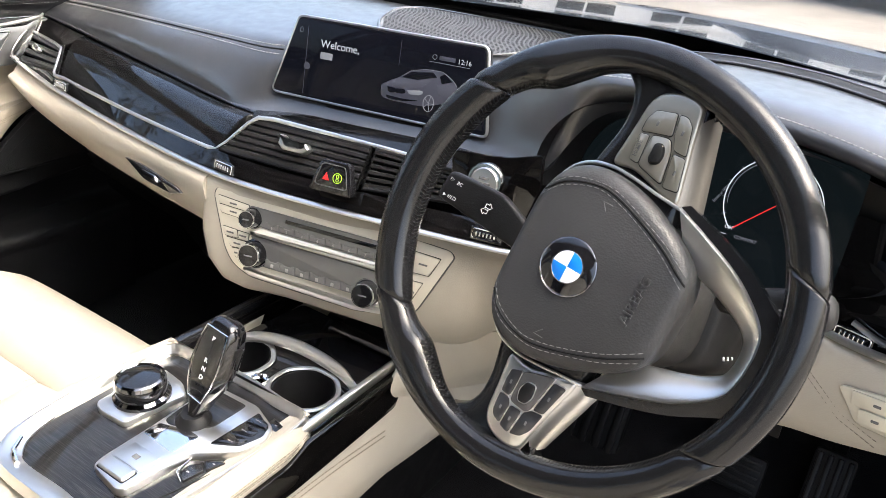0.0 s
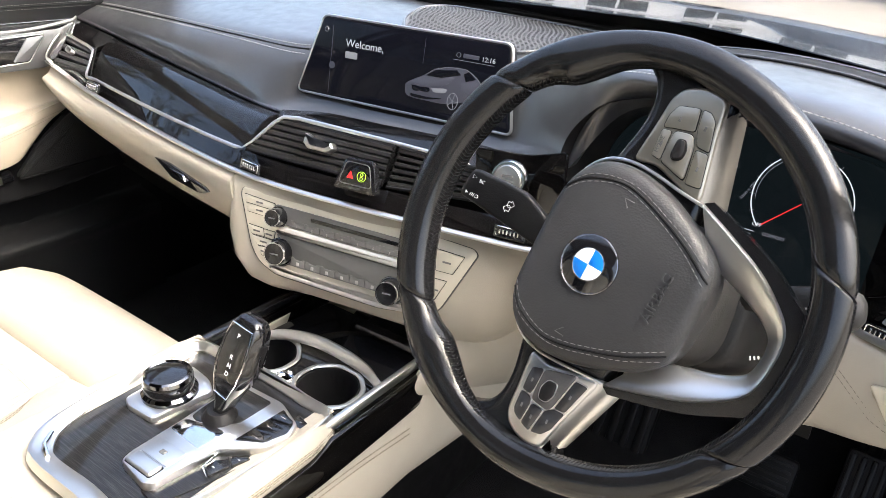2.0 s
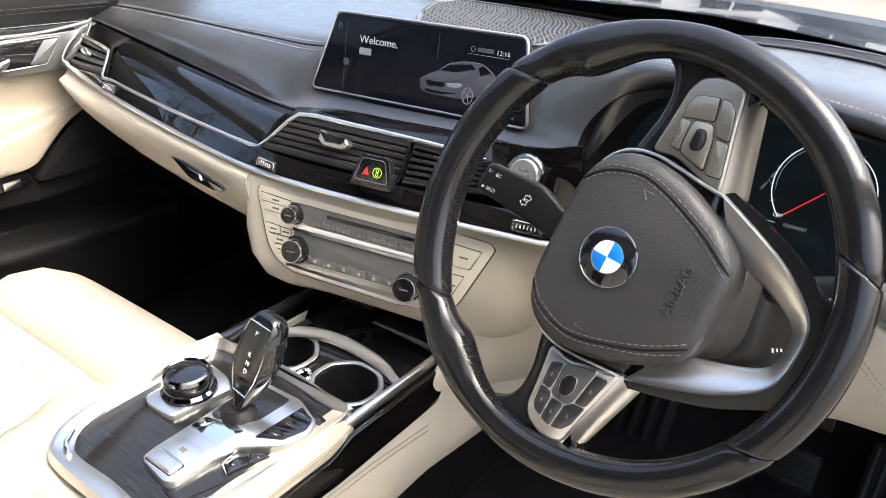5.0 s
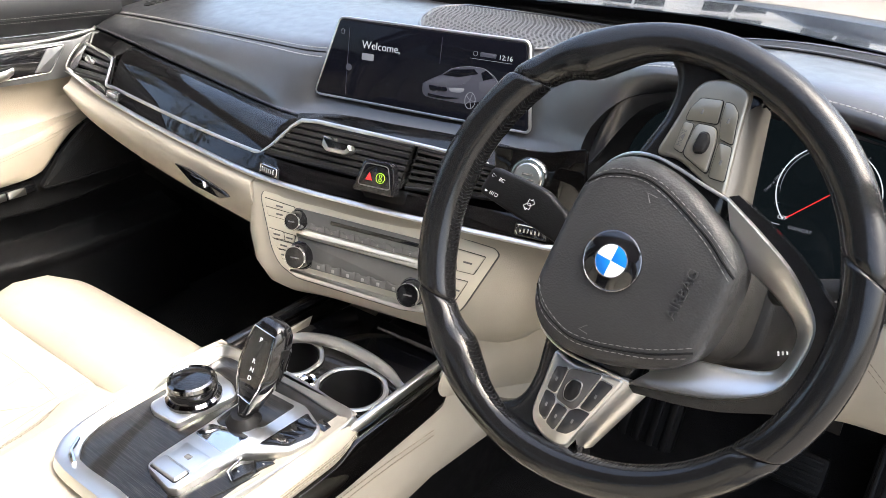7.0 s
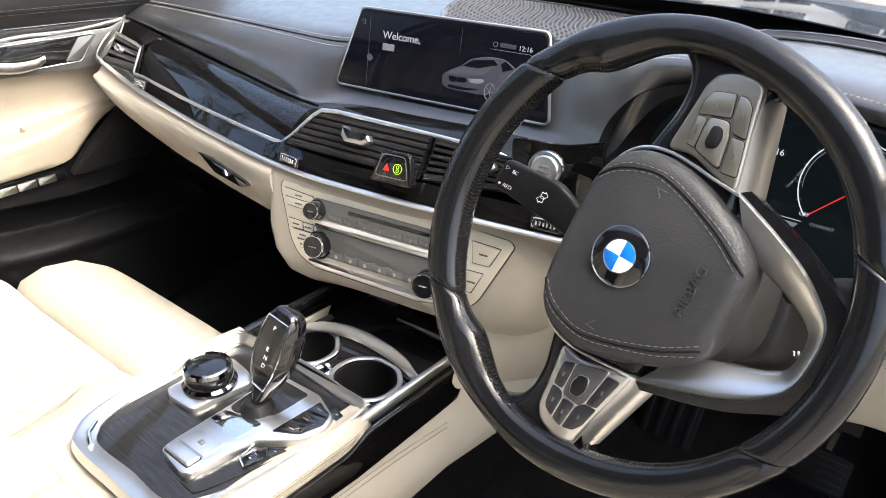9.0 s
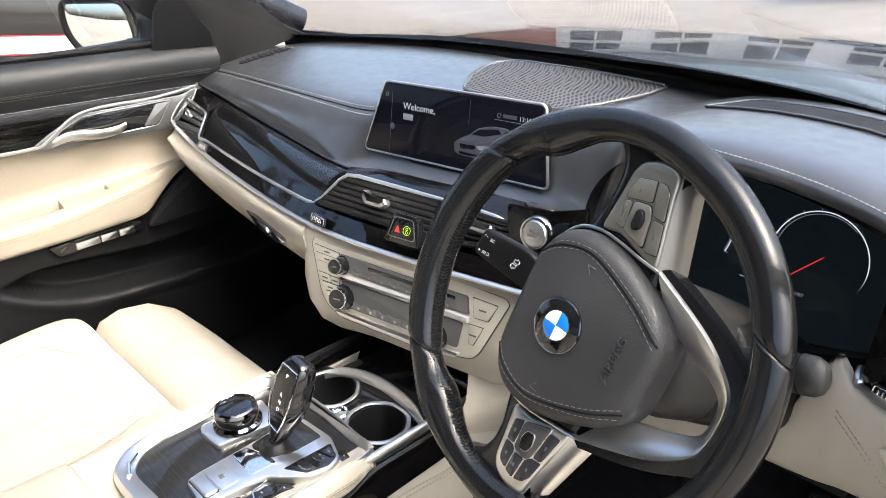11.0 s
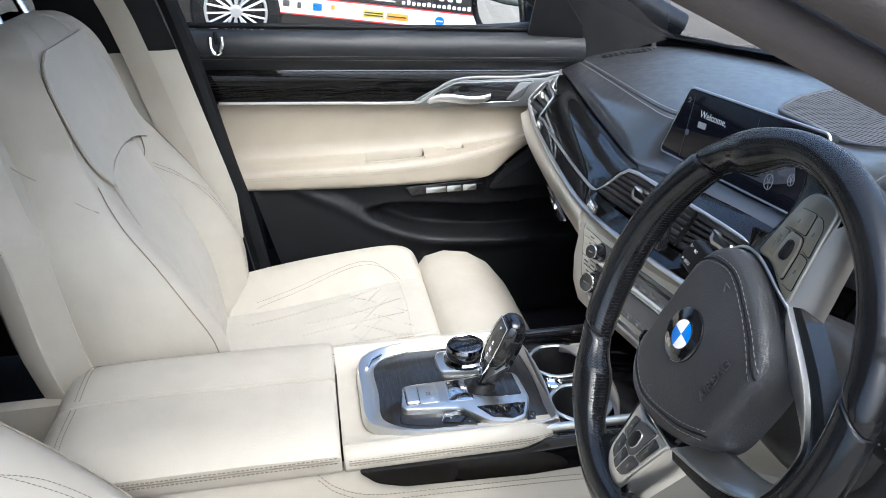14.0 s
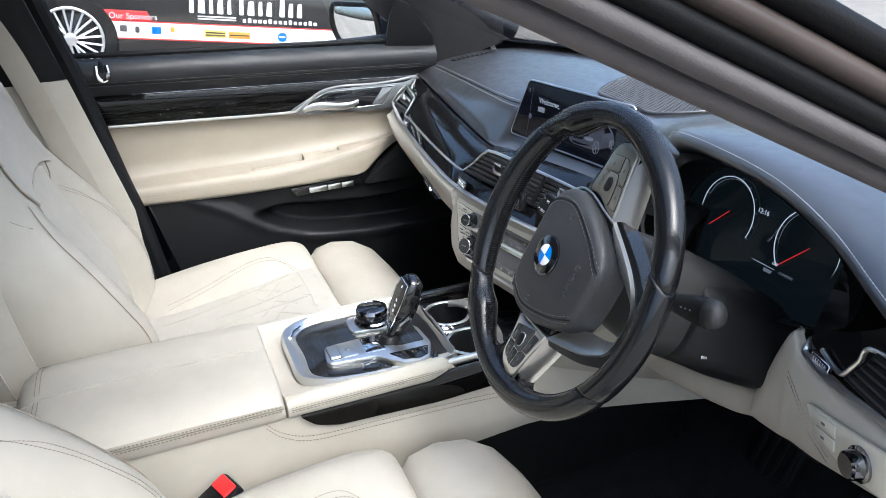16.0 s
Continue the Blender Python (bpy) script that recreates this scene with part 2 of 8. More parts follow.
def smooth(points, n):
    """n points along a smooth curve through the given ones."""
    p = [Vector(q) for q in points]
    ext = [2 * p[0] - p[1]] + p + [2 * p[-1] - p[-2]]
    out = []
    for k in range(n):
        s = k / (n - 1) * (len(p) - 1)
        i = min(int(s), len(p) - 2)
        f = s - i
        a, b, c, d = ext[i:i + 4]
        out.append(0.5 * ((2 * b) + (c - a) * f + (2 * a - 5 * b + 4 * c - d) * f * f + (3 * b - a - 3 * c + d) * f ** 3))
    return out


def round_poly(pts, r, n=4):
    """A closed outline with rounded corners."""
    p = [Vector((q[0], q[1])) for q in pts]
    out = []
    for i, q in enumerate(p):
        a, b = p[i - 1] - q, p[(i + 1) % len(p)] - q
        la, lb = a.length, b.length
        d = min(r, la * 0.45, lb * 0.45)
        s, e = q + a * d / la, q + b * d / lb
        for k in range(n + 1):
            f = k / n
            out.append((1 - f) ** 2 * s + 2 * f * (1 - f) * q + f * f * e)
    return out


def ring_loft(rings, cap=True, closed=True, bm=None):
    """A skin through rings of equal length."""
    bm = bm or bmesh.new()
    vs = [[bm.verts.new(p) for p in ring] for ring in rings]
    n = len(rings[0])
    for a, b in zip(vs, vs[1:]):
        for i in range(n if closed else n - 1):
            bm.faces.new((a[i], a[(i + 1) % n], b[(i + 1) % n], b[i]))
    if cap and closed:
        bm.faces.new(vs[0])
        bm.faces.new(list(reversed(vs[-1])))
    return bm


def slab(outline, m, depth, bevel=0.0015, crown=0.0, bm=None, steps=2):
    """A plate: an outline in the x, y plane of m, standing depth high along z, with a rounded upper edge."""
    pts = [Vector((p[0], p[1])) for p in outline]
    c = sum(pts, Vector((0, 0))) / len(pts)
    size = max((p - c).length for p in pts)
    rings = [[at(m, p.x, p.y, 0) for p in pts]]
    nrm = []
    area = sum(pts[i - 1].x * pts[i].y - pts[i].x * pts[i - 1].y for i in range(len(pts)))
    for i, p in enumerate(pts):
        d = (pts[(i + 1) % len(pts)] - pts[i - 1])
        q = Vector((d.y, -d.x)) * (1 if area > 0 else -1)
        nrm.append(q.normalized() if q.length > 0 else Vector((0, 0)))
    for k in range(steps + 1):
        a = k / steps * math.pi / 2
        ins, h = bevel * (1 - math.cos(a)), depth - bevel + bevel * math.sin(a)
        rings.append([at(m, p.x - q.x * ins, p.y - q.y * ins, h) for p, q in zip(pts, nrm)])
    if crown:
        for f in (0.72, 0.4, 0.12):
            rings.append([at(m, c.x + (p.x - q.x * bevel - c.x) * f, c.y + (p.y - q.y * bevel - c.y) * f, depth + crown * (1 - f * f)) for p, q in zip(pts, nrm)])
    return ring_loft(rings, bm=bm)


def box(m, sx, sy, sz, bevel=0.002, bm=None, seg=2):
    """A box centred at m with rounded edges."""
    own = bmesh.new()
    bmesh.ops.create_cube(own, size=1, matrix=Matrix.Diagonal((sx, sy, sz, 1)))
    if bevel:
        bmesh.ops.bevel(own, geom=list(own.edges), offset=min(bevel, sx / 2.1, sy / 2.1, sz / 2.1), segments=seg, affect="EDGES", profile=0.5)
    own.transform(m)
    return join(bm, own)


def join(bm, own):
    if bm is None:
        return own
    me = bpy.data.meshes.new("tmp")
    own.to_mesh(me)
    own.free()
    bm.from_mesh(me)
    bpy.data.meshes.remove(me)
    return bm


def tube(path, r, n=8, closed=False, bm=None, flat=1.0, up=None):
    """A round bar along a path; r is a number or one for each point. flat squeezes it along up."""
    p = [Vector(q) for q in path]
    rings, ref = [], Vector(up) if up else None
    for i, q in enumerate(p):
        a = p[i - 1] if (i or closed) else p[i]
        b = p[(i + 1) % len(p)] if (i < len(p) - 1 or closed) else p[i]
        t = (b - a).normalized()
        if ref is None:
            ref = t.orthogonal()
        s = (ref - t * ref.dot(t))
        s = s.normalized() if s.length > 1e-6 else t.orthogonal().normalized()
        if not up:
            ref = s
        w = t.cross(s)
        rr = r[i] if isinstance(r, (list, tuple)) else r
        rings.append([q + (s * math.cos(k * 2 * math.pi / n) * flat + w * math.sin(k * 2 * math.pi / n)) * rr for k in range(n)])
    if closed:
        rings.append(rings[0])
        bm = ring_loft(rings, cap=False, bm=bm)
        bmesh.ops.remove_doubles(bm, verts=bm.verts, dist=1e-6)
        return bm
    return ring_loft(rings, bm=bm)


def lathe(profile, m, n=32, bm=None):
    """A turned shape: (radius, height) pairs round the z axis of m."""
    rings = [[at(m, max(r, 1e-4) * math.cos(k * 2 * math.pi / n), max(r, 1e-4) * math.sin(k * 2 * math.pi / n), h) for k in range(n)] for r, h in profile]
    return ring_loft(rings, bm=bm)


def ring_lathe(profile, m, n=32):
    """A turned ring: a closed (radius, height) outline round the z axis of m."""
    rings = [[at(m, r * math.cos(k * 2 * math.pi / n), r * math.sin(k * 2 * math.pi / n), h) for r, h in profile] for k in range(n + 1)]
    bm = ring_loft(rings, cap=False)
    bmesh.ops.remove_doubles(bm, verts=bm.verts, dist=1e-6)
    return bm


def sheet(rows, thick=0.006, bm=None):
    """A curved panel through rows of points, with thickness behind it (on the side away from the rows' normal)."""
    bm = bm or bmesh.new()
    h, w = len(rows), len(rows[0])
    P = [[Vector(p) for p in row] for row in rows]
    N = []
    for i in range(h):
        line = []
        for j in range(w):
            du = P[min(i + 1, h - 1)][j] - P[max(i - 1, 0)][j]
            dv = P[i][min(j + 1, w - 1)] - P[i][max(j - 1, 0)]
            q = du.cross(dv)
            line.append(q.normalized() if q.length > 1e-12 else Vector((0, 0, 1)))
        N.append(line)
    f = [[bm.verts.new(P[i][j]) for j in range(w)] for i in range(h)]
    b = [[bm.verts.new(P[i][j] - N[i][j] * thick) for j in range(w)] for i in range(h)]
    for i in range(h - 1):
        for j in range(w - 1):
            bm.faces.new((f[i][j], f[i][j + 1], f[i + 1][j + 1], f[i + 1][j]))
            bm.faces.new((b[i][j], b[i + 1][j], b[i + 1][j + 1], b[i][j + 1]))
    edge = [(0, j) for j in range(w)] + [(i, w - 1) for i in range(1, h)] + [(h - 1, j) for j in range(w - 2, -1, -1)] + [(i, 0) for i in range(h - 2, 0, -1)]
    for k in range(len(edge)):
        (i, j), (i2, j2) = edge[k], edge[(k + 1) % len(edge)]
        bm.faces.new((f[i][j], b[i][j], b[i2][j2], f[i2][j2]))
    return bm


def surface(sections, n_along, n_across, thick=0.006):
    """A panel skinned smoothly over sections (each a list of points)."""
    dense = [smooth(s, n_across) for s in sections]
    cols = [smooth([d[j] for d in dense], n_along) for j in range(n_across)]
    return sheet([[cols[j][i] for j in range(n_across)] for i in range(n_along)], thick)


def stitches(path, length=0.0042, gap=0.0012, r=0.0007, bm=None, lift=(0, 0, 0)):
    """A seam of single stitches along a path."""
    bm = bm or bmesh.new()
    p = [Vector(q) + Vector(lift) for q in path]
    run = [0.0]
    for a, b in zip(p, p[1:]):
        run.append(run[-1] + (b - a).length)

    def along(s):
        i = max(k for k in range(len(run) - 1) if run[k] <= s)
        return p[i].lerp(p[i + 1], (s - run[i]) / max(run[i + 1] - run[i], 1e-9))

    s = 0.0
    while s + length <= run[-1]:
        tube([along(s), along(s + length * 0.5), along(s + length)], [r * 0.5, r, r * 0.5], 5, bm=bm)
        s += length + gap
    return bm


def text_mesh(body, size, m, depth=0.0002, thin=0.0):
    """Flat lettering in the x, y plane of m, as a bmesh."""
    cu = bpy.data.curves.new("lettering", "FONT")
    cu.body, cu.size, cu.extrude, cu.offset = body, size, depth, -thin * size
    ob = new("lettering", cu)
    bpy.context.view_layer.update()
    me = bpy.data.meshes.new_from_object(ob.evaluated_get(bpy.context.evaluated_depsgraph_get()))
    bpy.data.objects.remove(ob)
    bpy.data.curves.remove(cu)
    bm = bmesh.new()
    bm.from_mesh(me)
    bpy.data.meshes.remove(me)
    bm.transform(m)
    return bm


def basis(o, ex, ey):
    """A frame at o with x along ex and y near ey."""
    ex, ey = Vector(ex).normalized(), Vector(ey)
    ez = ex.cross(ey).normalized()
    ey = ez.cross(ex)
    m = Matrix((ex, ey, ez)).transposed().to_4x4()
    m.translation = o
    return m


def rect(x0, y0, x1, y1, r=0.002, n=3):
    return round_poly([(x0, y0), (x1, y0), (x1, y1), (x0, y1)], r, n)


def lerp_curve(table, x):
    """Values of a table of (x, ...) rows at x, smoothly."""
    xs = [r[0] for r in table]
    if x <= xs[0]:
        return Vector(table[0][1:])
    if x >= xs[-1]:
        return Vector(table[-1][1:])
    i = max(k for k in range(len(xs)) if xs[k] <= x)
    f = (x - xs[i]) / (xs[i + 1] - xs[i])
    g = [Vector(r[1:]) for r in table]
    m0 = (g[i + 1] - g[i - 1]) / (xs[i + 1] - xs[i - 1]) if i else (g[1] - g[0]) / (xs[1] - xs[0])
    m1 = (g[i + 2] - g[i]) / (xs[i + 2] - xs[i]) if i + 2 < len(xs) else (g[i + 1] - g[i]) / (xs[i + 1] - xs[i])
    h = xs[i + 1] - xs[i]
    return (2 * f ** 3 - 3 * f ** 2 + 1) * g[i] + (f ** 3 - 2 * f ** 2 + f) * h * m0 + (-2 * f ** 3 + 3 * f ** 2) * g[i + 1] + (f ** 3 - f ** 2) * h * m1


def steps(a, b, n):
    return [a + (b - a) * k / (n - 1) for k in range(n)]


# ---- ground and distance ----
def ground_height(x, y):
    return (0.2 - 0.147 * min(max(y + 1.0, -4.0), 4.0)) * min(max((-x - 1.2) / 3.0, 0), 1)


rows = []
for y in [-400, -60, -20, -8, -4, -2, 0, 2, 4, 6, 8, 12, 20, 60, 400]:
    rows.append([(x, y, ground_height(x, y)) for x in [-400, -60, -20, -8, -5, -4.2, -3.4, -2.6, -1.9, -1.2, 0, 2, 4, 8, 20, 60, 400]])
solo("ground", sheet(list(reversed(rows)), 0.3), ASPHALT, "pale worn tarmac of a car park", "ground", kind="structure")

# ---- dashboard curves: (x, y, z) ----
WOOD_TOP = [(-0.752, 0.757, 0.885), (-0.545, 0.728, 0.877), (-0.34, 0.707, 0.866), (-0.2, 0.702, 0.855), (0.0, 0.717, 0.853), (0.2, 0.74, 0.856), (0.27, 0.755, 0.858)]
STRIP = [(-0.722, 0.678, 0.833), (-0.6, 0.655, 0.823), (-0.5, 0.642, 0.816), (-0.3, 0.622, 0.806), (-0.15, 0.616, 0.800), (0.0, 0.632, 0.799), (0.2, 0.668, 0.800), (0.3, 0.69, 0.802)]
GLOVE_LOW = [(-0.70, 0.672, 0.79), (-0.626, 0.66, 0.768), (-0.492, 0.66, 0.733), (-0.34, 0.66, 0.708), (-0.251, 0.66, 0.698), (-0.17, 0.655, 0.692)]


def on(table, x, dy=0.0, dz=0.0):
    v = lerp_curve(table, x)
    return Vector((x, v[0] + dy, v[1] + dz))


def inner_line(x):
    """The bright line over the strip, from the outer vent to the middle ones."""
    f = min(max((x + 0.6) / 0.43, 0), 1)
    return on(STRIP, x, 0.010 + 0.006 * f, 0.017 + 0.006 * f)


dash = thing("dashboard", (0, 0.75, 0.55), "black leather and cream dashboard with dark wood trim and chrome lines", "dashboard")
# upper pad: front lip, bulge, seam, top, windscreen edge
PAD = [
    (-0.755, [(0.757, 0.887), (0.775, 0.897), (0.797, 0.905), (0.83, 0.915), (0.90, 0.925), (0.97, 0.925), (1.02, 0.918)]),
    (-0.65, [(0.745, 0.884), (0.757, 0.900), (0.785, 0.913), (0.83, 0.926), (0.92, 0.938), (1.0, 0.938), (1.05, 0.932)]),
    (-0.45, [(0.721, 0.875), (0.728, 0.900), (0.765, 0.923), (0.82, 0.937), (0.93, 0.948), (1.02, 0.948), (1.07, 0.942)]),
    (-0.27, [(0.705, 0.862), (0.713, 0.888), (0.750, 0.930), (0.81, 0.944), (0.93, 0.953), (1.03, 0.952), (1.08, 0.946)]),
    (-0.19, [(0.702, 0.857), (0.714, 0.872), (0.752, 0.931), (0.81, 0.945), (0.93, 0.954), (1.03, 0.952), (1.08, 0.946)]),
    (-0.13, [(0.706, 0.856), (0.735, 0.870), (0.772, 0.933), (0.825, 0.947), (0.94, 0.954), (1.04, 0.953), (1.085, 0.946)]),
    (0.06, [(0.722, 0.856), (0.766, 0.868), (0.800, 0.935), (0.845, 0.949), (0.94, 0.954), (1.04, 0.953), (1.085, 0.946)]),
    (0.15, [(0.738, 0.858), (0.778, 0.868), (0.806, 0.94), (0.84, 0.957), (0.93, 0.958), (1.03, 0.955), (1.08, 0.946)]),
    (0.225, [(0.750, 0.862), (0.766, 0.90), (0.782, 0.957), (0.81, 0.974), (0.90, 0.968), (1.01, 0.958), (1.075, 0.946)]),
    (0.29, [(0.765, 0.945), (0.745, 0.972), (0.748, 0.988), (0.78, 0.993), (0.88, 0.986), (1.0, 0.975), (1.07, 0.950)]),
    (0.39, [(0.765, 0.968), (0.738, 0.978), (0.738, 0.992), (0.77, 1.0), (0.87, 0.996), (0.99, 0.984), (1.06, 0.952)]),
    (0.50, [(0.752, 0.964), (0.724, 0.974), (0.723, 0.988), (0.755, 0.998), (0.85, 0.994), (0.97, 0.983), (1.045, 0.950)]),
    (0.60, [(0.727, 0.950), (0.698, 0.960), (0.697, 0.974), (0.73, 0.985), (0.83, 0.983), (0.95, 0.974), (1.03, 0.945)]),
    (0.68, [(0.70, 0.93), (0.668, 0.942), (0.667, 0.956), (0.70, 0.967), (0.80, 0.96), (0.93, 0.945), (1.01, 0.93)]),
    (0.755, [(0.685, 0.905), (0.645, 0.920), (0.645, 0.934), (0.68, 0.945), (0.78, 0.94), (0.91, 0.93), (0.99, 0.92)]),
]
pad_bm = surface([[(x, y, z) for y, z in s] for x, s in PAD], 100, 44, 0.012)
pad_tree = BVHTree.FromBMesh(pad_bm)
part("top_pad", pad_bm, BLACK_LEATHER, dash, "soft black leather upper pad", 60)


def pad_point(x, k, lift=0.0008):
    """A point of the pad's k-th line (2 is the seam)."""
    v = lerp_curve([(p, *s[k]) for p, s in PAD], x)
    return Vector((x, v[0], v[1] + lift))


def pad_line(x, y):
    """Height of the pad's skin near its seam."""
    sec = [lerp_curve([(p, *s[k]) for p, s in PAD], x) for k in range(7)]
    fine = smooth([(0, v[0], v[1]) for v in sec], 44)
    best = sorted(fine, key=lambda q: abs(q.y - y))[:2]
    a, b = sorted(best, key=lambda q: q.y)
    return a.z + (b.z - a.z) * (y - a.y) / (b.y - a.y + 1e-9)


bm = bmesh.new()
for off in (-0.0055, 0.0055):
    stitches([Vector((x, pad_point(x, 2).y + off, pad_line(x, pad_point(x, 2).y + off) + 0.0004)) for x in steps(-0.74, -0.17, 90)], r=0.0008, bm=bm)
    stitches([pad_point(x, 2, 0.001) + Vector((0, 0.004 + off, 0.002)) for x in steps(0.24, 0.74, 60)], bm=bm)
tagged(part("stitching", bm, THREAD, dash, "pale grey double stitching"), kind="stuff")
bm = tube([pad_point(x, 2, 0.0002) for x in steps(-0.75, -0.17, 50)], 0.0012, 6)
part("seam", bm, DARK_PLASTIC, dash)

# dark wood trim of the passenger side
xs = steps(-0.585, -0.165, 40)
part("wood_trim", sheet([[on(WOOD_TOP, x + 0.042 * f * u) * (1 - f) + inner_line(x + 0.042 * f * u) * f + Vector((0, -0.5, 0.86)) * (0.012 * u + 0.015 * (1 - u)) * math.sin(math.pi * f ** 0.75) for f in steps(0, 1, 18)] for x, u in [(-0.165 * (1 - u) - 0.592 * u, u) for u in steps(0, 1, 40)]], 0.008), WOOD, dash, "glossy black fineline wood trim", 60)
xs = steps(-0.565, 0.285, 60)
part("lower_wood_trim", sheet([[inner_line(x) * (1 - f) + on(STRIP, x, 0, 0.004) * f for f in steps(0, 1, 4)] for x in reversed(xs)], 0.008), WOOD, dash, sharp=60)
# wood band over the middle vents and round the start button
xs = steps(-0.165, 0.27, 40)
part("upper_wood_trim", sheet([[on(WOOD_TOP, x) * (1 - f) + Vector((x, on(WOOD_TOP, x).y - 0.02, 0.818)) * f for f in steps(0, 1, 6)] for x in reversed(xs)], 0.008), WOOD, dash, sharp=60)

# wood shelf behind the top edge of the middle vents
BROW = [(-0.165, 0.640, 0.832), (-0.135, 0.659, 0.859), (-0.10, 0.669, 0.870), (0.0, 0.686, 0.867), (0.10, 0.704, 0.862), (0.14, 0.711, 0.853)]
SHELF = [(-0.165, 0.700, 0.862), (-0.088, 0.704, 0.8735), (-0.007, 0.716, 0.8745), (0.072, 0.732, 0.8745), (0.14, 0.741, 0.8745)]
part("vent_shelf", sheet([[on(SHELF, x, 0.004, -0.006), on(SHELF, x), on(SHELF, x).lerp(on(BROW, x), 0.5) + Vector((0, 0, 0.0015)), on(BROW, x)] for x in reversed(steps(-0.165, 0.14, 24))], 0.004), WOOD, dash, "glossy black wood over the middle vents", 60)

# black surround of the outer vent, and the backing behind all trim
part("vent_brow", sheet([[on(WOOD_TOP, x), on(WOOD_TOP, x).lerp(Vector((x, 0.698 + (-0.592 - x) * 0.345, 0.8725 + (-0.592 - x) * 0.066)), 0.5) + Vector((0, 0.003, 0)), Vector((x, 0.698 + (-0.592 - x) * 0.345, 0.8725 + (-0.592 - x) * 0.066))] for x in steps(-0.588, -0.746, 12)], 0.006), WOOD, dash, "glossy black wood over the outer vent", 60)
outer_q = [Vector((-0.744, 0.7505, 0.8825)), Vector((-0.590, 0.6975, 0.8725)), inner_line(-0.556), Vector((-0.716, 0.680, 0.834))]
inner_q = [Vector((-0.709, 0.718, 0.869)), Vector((-0.595, 0.696, 0.867)), Vector((-0.566, 0.662, 0.838)), Vector((-0.691, 0.673, 0.830))]
rings = []
for q in (outer_q, inner_q):
    rings.append([q[i].lerp(q[(i + 1) % 4], k / 10) for i in range(4) for k in range(10)])
rings.append([p + Vector((0, 0.02, -0.006)) for p in rings[1]])
part("vent_surround", ring_loft(rings, cap=False), WOOD, dash, "glossy black surround of the outer vent", 50)
low = [[inner_line(-0.56).lerp(Vector((-0.691, 0.673, 0.830)), f), on(STRIP, -0.56, 0, 0.002).lerp(on(STRIP, -0.716, 0, 0.002), f)] for f in steps(0, 1, 8)]
part("vent_sill", sheet(low, 0.006), WOOD, dash)
part("trim_backing", sheet([[on(WOOD_TOP, x, 0.050, 0.012), on(WOOD_TOP, x, 0.022, -0.004), on(STRIP, x, 0.06, 0.0), on(STRIP, x, 0.05, -0.03)] for x in steps(0.30, -0.765, 40)], 0.006), SEAL_RUBBER, dash)
part("pad_lip", sheet([[pad_point(x, 0, 0.002), pad_point(x, 0, -0.004) + Vector((0, 0.004, 0)), pad_point(x, 0, -0.008) + Vector((0, 0.04, 0))] for x in steps(0.22, -0.755, 60)], 0.003), BLACK_LEATHER, dash)
part("end_frame", tube(smooth([(-0.742, 0.756, 0.889), (-0.745, 0.738, 0.876), (-0.740, 0.706, 0.853), (-0.727, 0.684, 0.838), (-0.714, 0.676, 0.832)], 20), 0.0030, 8, flat=0.6, up=(1, 0.2, 0)), SATIN, dash, "satin chrome frame round the outer vent")

# bright lines
strip = [on(STRIP, x) for x in steps(-0.715, 0.30, 60)]
part("chrome_strip", tube(strip, 0.0045, 8, flat=0.6, up=(0, -0.5, 1)), SATIN, dash, "satin chrome strip")
line = [Vector((-0.709, 0.716, 0.870)), Vector((-0.62, 0.699, 0.869)), Vector((-0.596, 0.693, 0.8665)), Vector((-0.588, 0.684, 0.860)), Vector((-0.569, 0.660, 0.840)), Vector((-0.560, 0.655, 0.8375))] + [inner_line(x) for x in steps(-0.54, -0.185, 30)]
line += [Vector((-0.172, 0.634, 0.8235)), Vector((-0.160, 0.642, 0.834)), Vector((-0.135, 0.657, 0.861)), Vector((-0.122, 0.663, 0.870)), Vector((-0.10, 0.667, 0.872))]
line += smooth([(-0.10, 0.667, 0.872), (0.0, 0.684, 0.869), (0.10, 0.702, 0.864), (0.135, 0.708, 0.858), (0.152, 0.711, 0.840), (0.158, 0.712, 0.826)], 20)[1:]
part("chrome_line", tube(line, 0.0028, 8, flat=0.7, up=(0, -1, 0.3)), SATIN, dash, "satin chrome line round the vents", 60)

# glovebox in cream leather
xs = steps(-0.70, -0.17, 36)
rows = []
for x in reversed(xs):
    a, b = on(STRIP, x, 0.002, -0.004), on(GLOVE_LOW, x)
    rows.append(smooth([a, a + Vector((0, -0.010, -0.012)), a * 0.6 + b * 0.4 + Vector((0, -0.020, -0.004)), a * 0.2 + b * 0.8 + Vector((0, -0.012, -0.004)), b, b + Vector((0, 0.05, 0.005))], 16))
part("glovebox", sheet(rows, 0.008), CREAM, dash, "cream leather glovebox lid", 60)
m = basis((-0.262, 0.600, 0.770), (1, -0.06, -0.05), (0, 0.2, 0.95))
grip = part("glovebox_handle", slab(round_poly([(-0.062, 0.008), (-0.030, 0.010), (0.055, 0.004), (0.066, 0.0), (0.045, -0.008), (-0.015, -0.008)], 0.003), m, 0.004, 0.001), GLOSS_BLACK, dash)
# no real lever: sliver added for the small reflection in the black slot
part("lever", slab(round_poly([(-0.02, 0.006), (0.012, 0.006), (0.02, -0.002), (-0.012, -0.002)], 0.003), m @ pose(0, 0, 0.004), 0.004, 0.0015), DARK_CHROME, grip, "smoked sliver that draws the reflection in the slot")
